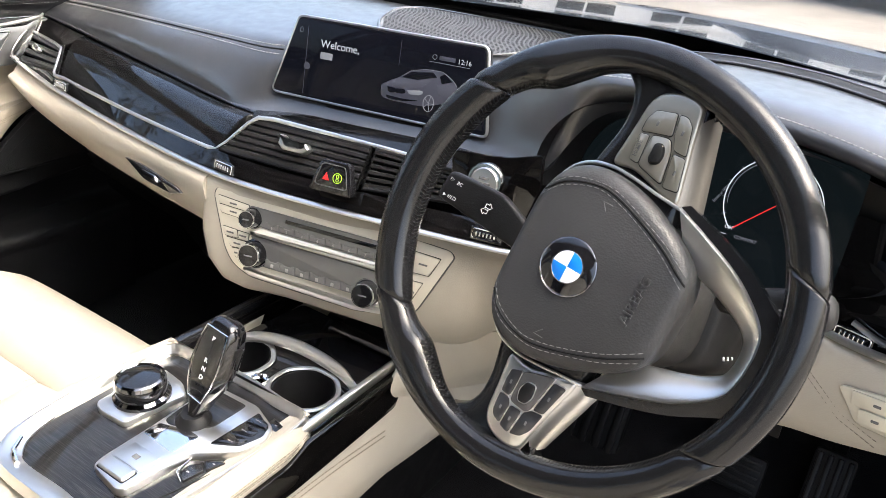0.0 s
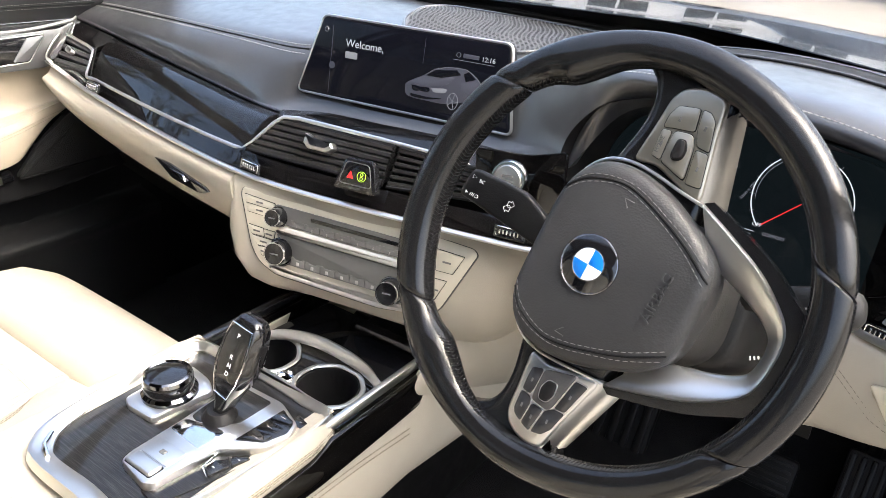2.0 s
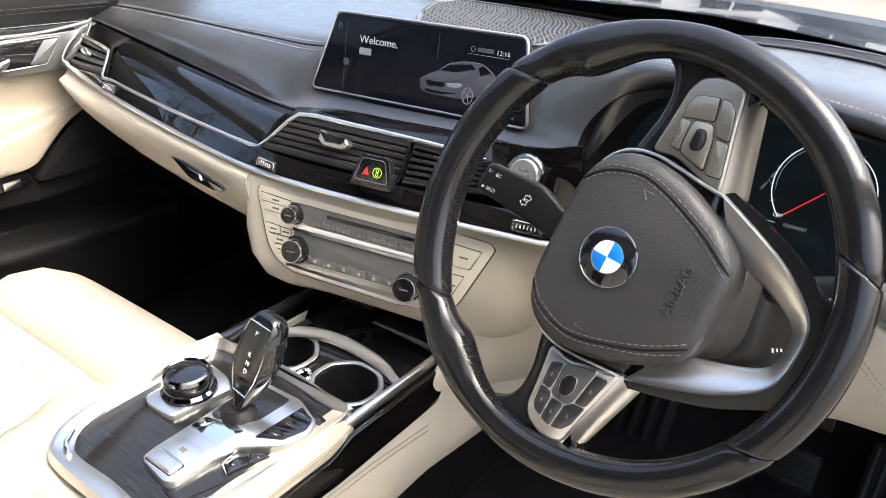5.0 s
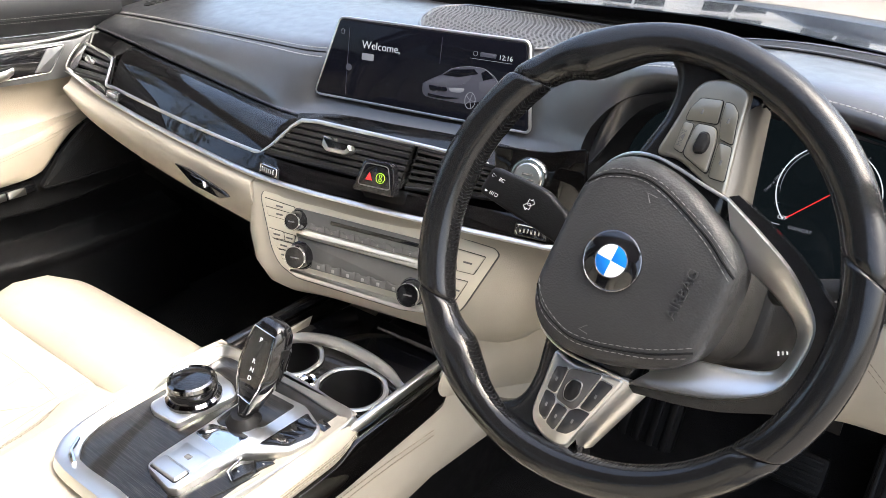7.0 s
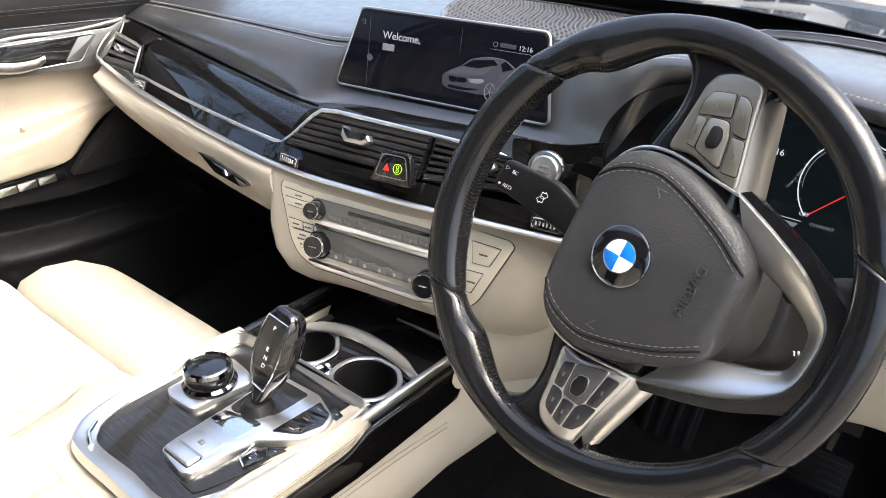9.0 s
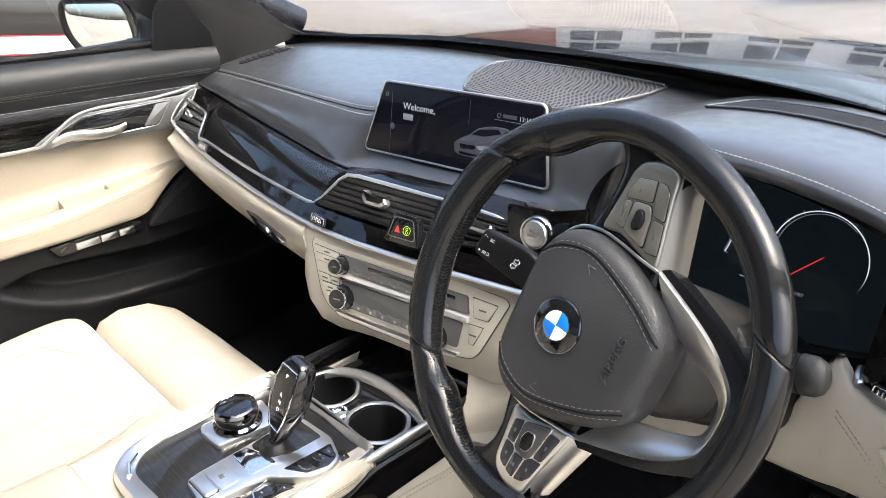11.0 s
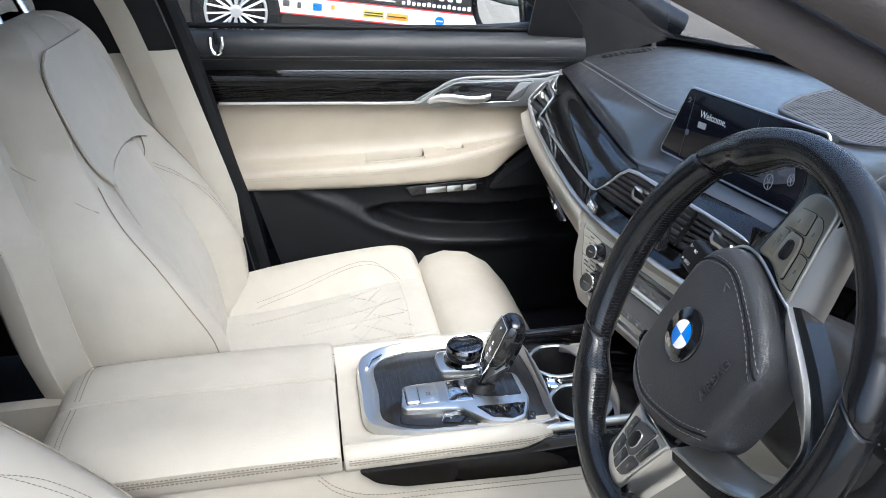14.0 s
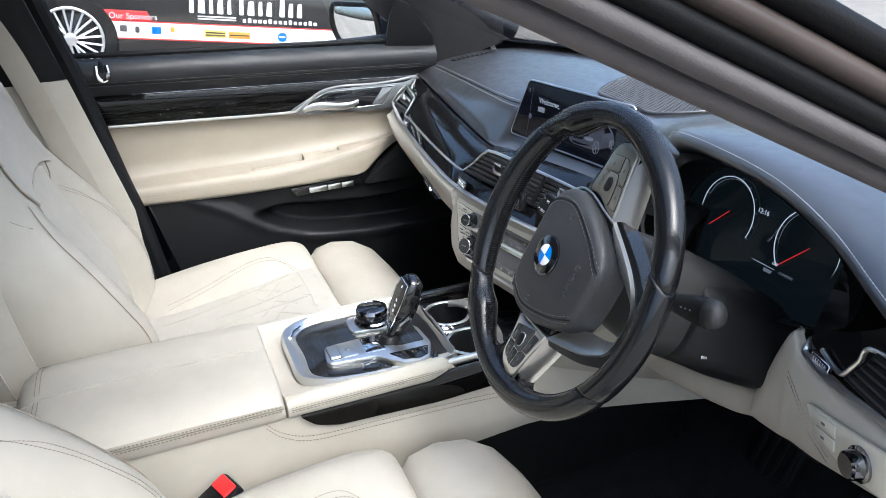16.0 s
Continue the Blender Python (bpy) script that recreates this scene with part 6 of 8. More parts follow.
part("key_line", tube([(0.0725, 0.3735, ZC + 0.0005), (0.0765, 0.3525, ZC + 0.0005), (0.0910, 0.3465, ZC + 0.0005)], 0.0009, 6), CHROME, gp)
part("plate_line", tube(smooth([(0.0560, 0.2970, ZC - 0.0025), (0.073, 0.2960, ZC - 0.0025), (0.0830, 0.3020, ZC - 0.0025), (0.0990, 0.3575, ZC - 0.0025), (0.1150, 0.4330, ZC - 0.0025), (0.1180, 0.4500, ZC - 0.0025)], 20), 0.0009, 6), SEAL_RUBBER, gp)

gs = thing("gear_selector", (0.034, 0.409, ZC), "black and chrome gear selector lever with white letters", "gear lever")
LEV = basis((0.034, 0.409, 0.632), (1, 0.0, -0.15), (0.15, 0.40, 1.0)) @ Matrix.Diagonal((1.02, 1.03, 1.02, 1))
LEVZ = [(0.0, 0.008, 0.009), (0.014, 0.0085, 0.010), (0.030, 0.0135, 0.0120), (0.048, 0.0215, 0.0140), (0.066, 0.0262, 0.0150), (0.090, 0.0245, 0.0148), (0.108, 0.0205, 0.013), (0.115, 0.0165, 0.0105), (0.118, 0.012, 0.007)]
sec = lambda w, d: round_poly([(-w, 0.2 * d), (-w * 0.72, d), (w * 0.72, d), (w, 0.2 * d), (w * 0.78, -d), (-w * 0.78, -d)], 0.0035, 3)
part("lever", ring_loft([[at(LEV, p.x, s, p.y) for p in sec(w, d)] for s, w, d in LEVZ]), GLOSS_BLACK, gs, "polished black lever", 35)
fo = [(LEVZ[i][1] * 0.70 * sg, LEVZ[i][0]) for sg, order in ((1, (2, 3, 4, 5, 6)), (-1, (6, 5, 4, 3, 2))) for i in order]
part("chrome_edge", tube([at(LEV, x, s, 0.0005 + lerp_curve([(z, d, 0) for z, w, d in LEVZ], s)[0]) for x, s in fo], 0.0009, 6, closed=True), CHROME, gs)
for k, ch in enumerate("PRND"):
    s = 0.098 - (0.014 + k * 0.0095 if k else 0)
    part("letter", text_mesh(ch, 0.0068, LEV @ pose(-0.002, s - 0.002, lerp_curve([(z, d, 0) for z, w, d in LEVZ], s)[0] + 0.0004)), WHITE_PRINT, gs, "white letter")
part("release_grip", slab(round_poly([(0.060, -0.006), (0.100, -0.006), (0.100, 0.006), (0.066, 0.006)], 0.003), basis(at(LEV, 0.021, 0, 0), LEV.to_3x3() @ Vector((0, 1, 0)), LEV.to_3x3() @ Vector((0, 0, 1))), 0.003, 0.001), DARK_PLASTIC, gs, "black release grip")
part("boot", lathe([(0.020, 0), (0.019, 0.004), (0.015, 0.009), (0.0125, 0.012), (0, 0.012)], pose(0.034, 0.409, ZC + 0.004)), DARK_PLASTIC, gs, "black rubber boot")

idr = thing("rotary_controller", (-0.044, 0.403, ZC), "round chrome and black rotary controller on a square plate", "rotary controller")
part("plate", slab(round_poly([(-0.074, 0.366), (-0.060, 0.360), (-0.020, 0.362), (-0.015, 0.40), (-0.009, 0.434), (-0.030, 0.446), (-0.066, 0.450), (-0.074, 0.40)], 0.006), pose(0, 0, ZC - 0.004), 0.008, 0.003), SATIN, idr, "satin silver plate")
k_ = pose(-0.044, 0.403, ZC + 0.004)
part("base_ring", lathe([(0.031, 0), (0.031, 0.004), (0.0275, 0.007), (0, 0.007)], k_), DARK_CHROME, idr)
part("grip", lathe([(0.027, 0.006), (0.0275, 0.018), (0.026, 0.021), (0, 0.021)], k_, 40), GLOSS_BLACK, idr, "ribbed black grip")
part("top_ring", lathe([(0.0265, 0.019), (0.0275, 0.021), (0.026, 0.025), (0.0235, 0.0265), (0.022, 0.025), (0.022, 0.022), (0, 0.022)], k_, 40), DARK_CHROME, idr)
part("touch_pad", lathe([(0.022, 0.021), (0.022, 0.0245), (0.020, 0.0255), (0, 0.0250)], k_, 40), GLOSS_BLACK, idr)

# armrest lid in two leaves
arm = thing("armrest", (0.0, 0.05, 0.60), "cream leather split armrest lid on the console", "armrest")
for x0, x1, name in ((-0.118, -0.0012, "lid_leaf"), (0.0012, 0.133, "lid_leaf")):
    rings = []
    for y, dz, ins in ((-0.152, -0.046, 0.050), (-0.151, -0.034, 0.036), (-0.146, -0.020, 0.022), (-0.136, -0.009, 0.010), (-0.120, -0.002, 0.003), (-0.10, 0.001, 0.0), (-0.02, 0.002, 0.0), (0.10, 0.002, 0.0), (0.19, 0.0, 0.0), (0.212, -0.001, 0.0), (0.2165, -0.006, 0.002)):
        w0, w1 = (x0 + ins, x1) if x0 < -0.1 else (x0, x1 - ins)
        zt = 0.655 + dz
        outer_l, outer_r = x0 < -0.1, x1 > 0.1
        sec = [(w0, 0.604), (w0 - (0.003 if outer_l else 0), 0.612)]
        sec += [(w0 - (0.003 if outer_l else 0), zt - 0.022 if outer_l else zt - 0.006), (w0 + (0.008 if outer_l else 0.0015), zt - (0.010 if outer_l else 0.0018)), (w0 + 0.03, zt - 0.0005), ((w0 + w1) / 2, zt + 0.001), (w1 - 0.03, zt - 0.0005), (w1 - (0.010 if outer_r else 0.0015), zt - (0.010 if outer_r else 0.0018)), (w1 + (0.006 if outer_r else 0), zt - 0.022 if outer_r else zt - 0.006), (w1 + (0.005 if outer_r else 0), 0.612), (w1, 0.604)]
        rings.append([(x, y, z) for x, z in sec])
    leaf = part(name, ring_loft(rings), CREAM, arm, "", 50)
    out_x, in_x = (x1, x0) if x1 > 0.1 else (x0, x1)
    sd = 1 if x1 > 0.1 else -1
    for dy in (0.0, 0.006):
        run = smooth([(out_x + sd * 0.0060, -0.104 + dy, 0.622), (out_x + sd * 0.0055, -0.108 + dy, 0.634), (out_x - sd * 0.0090, -0.112 + dy, 0.6462), (out_x - sd * 0.030, -0.115 + dy, 0.6550), ((x0 + x1) / 2, -0.117 + dy, 0.6565), (in_x + sd * 0.004, -0.117 + dy, 0.6545)], 40)
        tagged(part("rear_stitching", stitches(run, r=0.0006), CREAM_THREAD, leaf), kind="stuff")
    if x1 > 0.1:
        bm = bmesh.new()
        for dz in (0.0, -0.010):
            stitches([(0.1397, y, 0.630 + dz * 0.7) for y in steps(-0.09, 0.214, 20)], r=0.0009, bm=bm)
        tagged(part("stitching", bm, CREAM_THREAD, leaf), kind="stuff")
        part("seam", tube([(0.1396, y, 0.6265) for y in steps(-0.09, 0.214, 10)], 0.0008, 5), CREAM_THREAD, leaf)
# ---- floor ----
solo("floor", sheet([[(x, y, z) for x in steps(0.95, -0.95, 6)] for y, z in ((-1.6, 0.30), (0.0, 0.30), (0.75, 0.30), (1.06, 0.30), (1.16, 0.36), (1.30, 0.60), (1.31, 0.87))], 0.04), CARPET, "black carpeted footwell floor", "floor", kind="structure")
mat_ = thing("floor_mat", (0.45, 0.5, 0.31), "black ribbed carpet mat in the driver's footwell", "floor mat")
part("carpet", slab(rect(0.17, 0.20, 0.70, 0.80, 0.05, 5), pose(0, 0, 0.302), 0.008, 0.003), CARPET, mat_)
for nm, lab, x, w, y, z, h, n in (("foot_rest", "black ribbed foot rest beside the console", 0.245, 0.10, 1.05, 0.315, 0.20, 4), ("brake_pedal", "worn black rubber brake pedal", 0.475, 0.09, 1.03, 0.375, 0.06, 5), ("accelerator_pedal", "tall black ribbed accelerator pedal", 0.600, 0.058, 1.03, 0.37, 0.17, 4)):
    p = thing(nm, (x, y, z), lab, "pedal")
    m = basis((x, y, z), (1, 0, 0), (0, 0.45, 0.9))
    part("pad", slab(rect(-w / 2, -h / 2, w / 2, h / 2, 0.008), m, 0.014, 0.004), SEAL_RUBBER, p)
    for k in range(n):
        if h > 0.1:
            part("rib", box(m @ pose(-w * 0.36 + k * w * 0.24, 0, 0.015), w * 0.13, h * 0.94, 0.006, 0.002), DARK_PLASTIC, p)
        else:
            part("rib", box(m @ pose(0, -h * 0.36 + k * h * 0.18, 0.015), w * 0.85, h * 0.07, 0.004, 0.001), DARK_PLASTIC, p)
    part("arm", tube([at(m, 0, 0, 0), at(m, 0, 0.05, -0.05), (x, 1.17, 0.60)], 0.012, 8), DARK_PLASTIC, p)

for sx, nm in ((-0.79, "wall_footwell_passenger"), (0.80, "wall_footwell_driver")):
    solo(nm, box(pose(sx, 1.06, 0.58), 0.03, 0.56, 0.60, 0.01), DARK_PLASTIC, "black side wall of the footwell", "side wall", kind="structure")

# ---- passenger door ----
door = thing("passenger_door", (-0.78, 0.35, 0.35), "closed passenger door with cream panel, dark wood strip and chrome handle", "car door")


def dz_(y, z):
    """Height of a door line that falls slightly towards the front."""
    return z - 0.06 * (y - 0.3)


def door_sheet(pairs, y0=-0.03, y1=0.80, n=30, thick=0.012):
    """A panel of the door through (x, z) pairs, z falling to the front; y0 follows the slanted rear edge."""
    rows = []
    for f in steps(1, 0, n):
        row = []
        for x, z in pairs:
            rear = y0 + 0.24 * (1.0 - z) if y0 < 0.2 else y0
            y = rear + (y1 - rear) * f
            row.append((x, y, dz_(y, z)))
        rows.append(row)
    return sheet(rows, thick)


part("belt_pad", door_sheet([(-0.79, 0.988), (-0.755, 0.992), (-0.728, 0.984), (-0.718, 0.965), (-0.722, 0.945), (-0.738, 0.925), (-0.748, 0.912)]), DOOR_LEATHER, door, "black leather belt pad", 60)
bm = bmesh.new()
for z in (0.946, 0.938):
    stitches([(-0.7185 - (0.946 - z) * 0.45, y, dz_(y, z)) for y in steps(0.0, 0.78, 30)], r=0.0004, bm=bm)
part("belt_stitching", bm, COVER_THREAD, door)
part("belt_seam", tube([(-0.7200, y, dz_(y, 0.942)) for y in steps(0.0, 0.78, 30)], 0.0012, 6), SEAL_RUBBER, door)
part("wood_strip", door_sheet([(-0.748, 0.912), (-0.744, 0.905), (-0.742, 0.88), (-0.745, 0.848), (-0.75, 0.842)]), DOOR_WOOD, door, "glossy black wood strip", 60)
# thin bar that draws the reflection along the wood strip's upper edge
part("edge_reflection", tube([(-0.7455, y, dz_(y, 0.913)) for y in steps(0.02, 0.76, 20)], 0.0010, 6), DARK_CHROME, door)
part("lower_line", tube(smooth([(-0.744, 0.03, dz_(0.03, 0.845)), (-0.744, 0.25, dz_(0.25, 0.845)), (-0.744, 0.42, dz_(0.42, 0.845)), (-0.742, 0.455, 0.845), (-0.740, 0.505, 0.876), (-0.740, 0.56, 0.884), (-0.742, 0.66, 0.879), (-0.744, 0.755, 0.884)], 50), 0.0034, 8, flat=0.7, up=(1, 0, 0)), SATIN, door, "satin chrome line")
LOWER = [(0.03, 0.682), (0.25, 0.670), (0.42, 0.666), (0.52, 0.667), (0.585, 0.672), (0.617, 0.694), (0.658, 0.722), (0.70, 0.740), (0.745, 0.750)]
LEDGE = [(0.03, 0.735), (0.22, 0.731), (0.43, 0.7315), (0.55, 0.736), (0.61, 0.740), (0.69, 0.748), (0.745, 0.756)]
CREASE = [(0.03, 0.721), (0.22, 0.718), (0.39, 0.7155), (0.52, 0.728), (0.60, 0.742), (0.67, 0.752), (0.745, 0.758)]


def curve(table, y):
    return lerp_curve([(*r, 0.0) for r in table], y)[0]


def door_panel_section(y):
    """Cream door panel from its top edge over the armrest ledge to the lower edge."""
    zb, zl, zc = curve(LOWER, y), curve(LEDGE, y), curve(CREASE, y)
    back = 0.03 * min(max((y - 0.60) / 0.13, 0), 1)
    sink = 0.030 if 0.323 < y < 0.447 else 0.007 if 0.497 < y < 0.536 else 0.0
    tilt = lambda f: zl + (zc - zl) * f
    return [(-0.752, dz_(y, 0.845)), (-0.760, dz_(y, 0.832)), (-0.768, dz_(y, 0.80)), (-0.769, zl + 0.03), (-0.767, zl + 0.012), (-0.760, zl + 0.003), (-0.757, tilt(0.05)), (-0.7550, tilt(0.08) - sink), (-0.7205 if sink > 0.01 else -0.735, tilt(0.45) - sink), (-0.7180 if sink > 0.01 else -0.7325, tilt(0.5)), (-0.711 - back, tilt(0.75)), (-0.704 - back, zc + 0.001), (-0.699 - back, zc - 0.006), (-0.6985 - back, zc * 0.6 + zb * 0.4), (-0.699 - back, zc * 0.25 + zb * 0.75), (-0.703 - back, zb + 0.004), (-0.711 - back, zb), (-0.735 - back * 0.3, zb)]


cuts = sorted(steps(0.742, 0.05, 60) + [0.3215, 0.3245, 0.4455, 0.4485, 0.4955, 0.4985, 0.5345, 0.5375], reverse=True)
rows = []
for y in cuts:
    sec = door_panel_section(y)
    rows.append([(x, y + (0.24 * (0.70 - z) - 0.015 if y < 0.06 else 0), z) for x, z in sec])
part("panel", sheet(rows, 0.005), DIMMED_DOOR_CREAM, door, "cream leather panel with an armrest ledge and pull pocket", 45)
for d in (0.011, 0.016):
    tagged(part("armrest_stitching", stitches([(-0.6985 - 0.03 * min(max((y - 0.60) / 0.13, 0), 1), y, curve(CREASE, y) - d) for y in steps(0.06, 0.70, 50)], r=0.0005), CREAM_THREAD, door), kind="stuff")
# lower door, speaker and switches
BIN = [(0.15, 0.700), (0.191, 0.673), (0.256, 0.637), (0.34, 0.5815), (0.428, 0.543), (0.538, 0.5245), (0.68, 0.5165), (0.86, 0.518)]
BIN_TOP = [(0.15, 0.60), (0.295, 0.6115), (0.38, 0.622), (0.60, 0.601), (0.76, 0.609), (0.86, 0.615)]
rows = []
for y in steps(0.85, 0.075, 70):
    row = []
    for z in steps(0.690, 0.32, 90):
        zz = z + 0.0
        inside_bin = min(max((zz - curve(BIN, y)) / 0.016, 0), 1) * min(max((curve(BIN_TOP, y) - zz) / 0.018, 0), 1) * min(max((y - 0.27) / 0.09, 0), 1)
        upper = min(max((zz - curve(BIN, y)) / 0.012, 0), 1) * min(max((y - 0.17) / 0.05, 0), 1)
        x = -0.712 - 0.016 * max(0.0, (0.52 - zz) / 0.2) - 0.012 * upper - 0.050 * inside_bin + 0.004 * math.exp(-((zz - curve(BIN, y) + 0.012) / 0.012) ** 2)
        row.append((x, y + 0.24 * (0.69 - zz) * max(0.0, 1 - (y - 0.075) / 0.1), zz))
    rows.append(row)
part("lower_panel", sheet(rows, 0.010), DARK_PLASTIC, door, "black lower door panel with a storage bin", 60)
FLAT = basis((-0.722, 0, 0), (0, 1, 0), (0, 0, 1))
sp = part("speaker_grille", slab(round_poly([(0.583, 0.643), (0.631, 0.694), (0.69, 0.736), (0.735, 0.748), (0.80, 0.75), (0.82, 0.640)], 0.014), FLAT, 0.012, 0.004), GRILLE_MESH, door, "dark speaker grille")
part("grille_edge", tube([(-0.7105, p.x, p.y) for p in round_poly([(0.583, 0.643), (0.631, 0.694), (0.69, 0.736), (0.735, 0.748), (0.80, 0.75), (0.82, 0.640)], 0.014)], 0.0016, 6, closed=True), DARK_PLASTIC, sp)
plate = part("switch_plate", slab(round_poly([(0.400, 0.661), (0.577, 0.6645), (0.581, 0.6425), (0.415, 0.638)], 0.005), FLAT, 0.009, 0.002), GLOSS_BLACK, door, "black switch plate")
for y0, y1 in ((0.447, 0.4915), (0.4935, 0.5255), (0.5285, 0.559)):
    part("seat_switch", slab(rect(y0, 0.6425, y1, 0.6555, 0.0015), FLAT @ pose(0, 0, 0.0085), 0.004, 0.0012), SATIN, plate, "silver seat memory switch")
# handle
HAND = basis((-0.748, 0, 0), (0, 1, 0), (0, 0, 1))
shell = part("handle_surround", slab(round_poly([(0.425, 0.838), (0.470, 0.862), (0.507, 0.8805), (0.581, 0.878), (0.722, 0.8735), (0.752, 0.884), (0.745, 0.845), (0.690, 0.812), (0.613, 0.8165), (0.453, 0.8275)], 0.010), HAND, 0.006, 0.002), HANDLE_GREY, door, "satin grey metal handle surround")
RECESS = round_poly([(0.4583, 0.8365), (0.480, 0.8575), (0.5228, 0.8745), (0.5971, 0.8725), (0.694, 0.8690), (0.660, 0.8270), (0.559, 0.8290)], 0.005)
part("recess", slab(RECESS, HAND @ pose(0, 0, 0.0055), 0.0012, 0.0003), GLOSS_BLACK, shell, "glossy dark recess")
part("recess_rim", tube([at(HAND, p.x, p.y, 0.0066) for p in RECESS], 0.0009, 6, closed=True), SATIN, shell)
part("lock_plate", slab(round_poly([(0.6618, 0.8670), (0.6915, 0.8672), (0.658, 0.8290), (0.6315, 0.8310)], 0.003), HAND @ pose(0, 0, 0.0062), 0.003, 0.0010), HANDLE_GREY, shell, "satin grey lock plate")
lever = smooth([(0.463, 0.8385, 0.0075), (0.486, 0.8455, 0.012), (0.515, 0.8435, 0.016), (0.548, 0.8385, 0.018), (0.578, 0.8385, 0.016), (0.597, 0.8430, 0.011)], 20)
rings = []
for k, p in enumerate(lever):
    h = 0.0030 + 0.0062 * math.sin(math.pi * (0.12 + 0.8 * k / 19)) ** 0.7
    rings.append([at(HAND, p.x, p.y + h * math.sin(a) + 0.002 * math.cos(a), p.z + 0.0035 * math.cos(a)) for a in [j * math.pi / 6 for j in range(12)]])
part("door_handle", ring_loft(rings), SATIN, door, "satin chrome inner handle", 60)
part("lock_pin", lathe([(0.0045, -0.012), (0.0040, 0.008), (0.0035, 0.012), (0, 0.0125)], pose(-0.722, 0.0435, 0.995), 12), SEAL_RUBBER, door, "black lock pin")
part("pin_seat", tube(smooth([(-0.721, 0.0335, 0.997), (-0.717, 0.0325, 0.980), (-0.716, 0.0370, 0.969), (-0.716, 0.0435, 0.966), (-0.716, 0.0500, 0.969), (-0.717, 0.0545, 0.980), (-0.721, 0.0540, 0.997)], 24), 0.0048, 8), CHROME, door, "chrome seat of the lock pin")
part("window_seal", tube([(-0.765, y, dz_(y, 0.998)) for y in steps(-0.02, 0.74, 12)], 0.006, 8), SEAL_RUBBER, door)
glass_side = part("window_pane", sheet([[(-0.775, y, dz_(y, 0.99)), (-0.70, y, 1.20), (-0.60, y, 1.38)] for y in steps(0.74, -0.07, 6)], 0.004), GLASS, door, "clear side window pane")
glass_side.visible_shadow = False
sail = part("mirror_sail", sheet([[(-0.755, 0.68, 0.966), (-0.745, 0.80, 0.955)], [(-0.735, 0.69, 1.035), (-0.725, 0.79, 0.99)], [(-0.725, 0.705, 1.075), (-0.722, 0.74, 1.06)]], 0.012), DARK_PLASTIC, door, "black mirror triangle with a tweeter grille")
part("tweeter_edge", tube([(-0.742, 0.70, 0.978), (-0.728, 0.705, 1.03), (-0.724, 0.75, 1.01), (-0.738, 0.775, 0.972)], 0.0015, 6, closed=True), GREY_PLASTIC, sail)
part("outer_skin", sheet([[(-0.80, y, 0.985), (-0.90, y, 0.85), (-0.93, y, 0.65), (-0.90, y, 0.40), (-0.85, y, 0.25)] for y in steps(-0.05, 1.0, 5)], 0.01), CAR_PAINT, door, "dark metallic outer skin", 60)

mir = thing("door_mirror", (-0.90, 0.67, 0.97), "door mirror with a dark housing and bright glass", "door mirror")
MM = basis((-0.94, 0.66, 0.995), (0.93, 0.36, 0), (0, 0, 1))
mo = round_poly([(-0.095, 0.045), (0.08, 0.05), (0.095, -0.02), (0.07, -0.055), (-0.07, -0.05), (-0.10, -0.01)], 0.03, 5)
part("housing", slab([(p.x * 1.08, p.y * 1.12) for p in reversed(mo)], MM @ pose(0, 0, -0.004) @ pose(0, 0, 0, 180, 0, 180), 0.07, 0.03, steps=4), CAR_PAINT, mir, "dark glossy mirror housing", 60)
part("frame", tube([at(MM, p.x * 1.04, p.y * 1.06, 0.0) for p in mo], 0.006, 8, closed=True), SEAL_RUBBER, mir)
part("mirror_glass", slab(mo, MM @ pose(0, 0, -0.003), 0.004, 0.001), MIRROR, mir)
part("arm", box(pose(-0.83, 0.70, 0.96), 0.10, 0.05, 0.03, 0.01), CAR_PAINT, mir)

# ---- body shell: pillars, roof, screen ----
def pillar(name, pts, r, mat, label, flat=0.5, up=(1, 0, 0)):
    return solo(name, tube(smooth(pts, 16), r, 12, flat=flat, up=up), mat, label, "pillar", kind="structure", sharp=60)


PIL = [(0.755, 1.02, 0.885), (0.75, 0.80, 1.005), (0.738, 0.58, 1.118), (0.722, 0.42, 1.20), (0.70, 0.27, 1.275), (0.64, 0.02, 1.375)]
APIL = [
    [(-0.770, 0.83, 0.90), (-0.745, 0.90, 0.93), (-0.730, 1.00, 0.955)],
    [(-0.775, 0.755, 0.975), (-0.742, 0.85, 0.985), (-0.728, 0.945, 0.985)],
    [(-0.790, 0.70, 1.03), (-0.742, 0.79, 1.045), (-0.738, 0.885, 1.03)],
    [(-0.790, 0.60, 1.12), (-0.745, 0.68, 1.13), (-0.745, 0.77, 1.10)],
    [(-0.765, 0.42, 1.22), (-0.725, 0.49, 1.235), (-0.735, 0.56, 1.22)],
    [(-0.72, 0.27, 1.30), (-0.685, 0.30, 1.32), (-0.70, 0.34, 1.33)],
    [(-0.66, 0.02, 1.38), (-0.63, 0.05, 1.39), (-0.64, 0.16, 1.40)],
]
# backlit shade of this pillar is put into its darker cloth colour
solo("pillar_front_passenger", surface(APIL, 30, 12, 0.02), DIMMED_CLOTH, "cloth front pillar trim, coloured dark as its backlit side", "pillar", kind="structure", sharp=60)
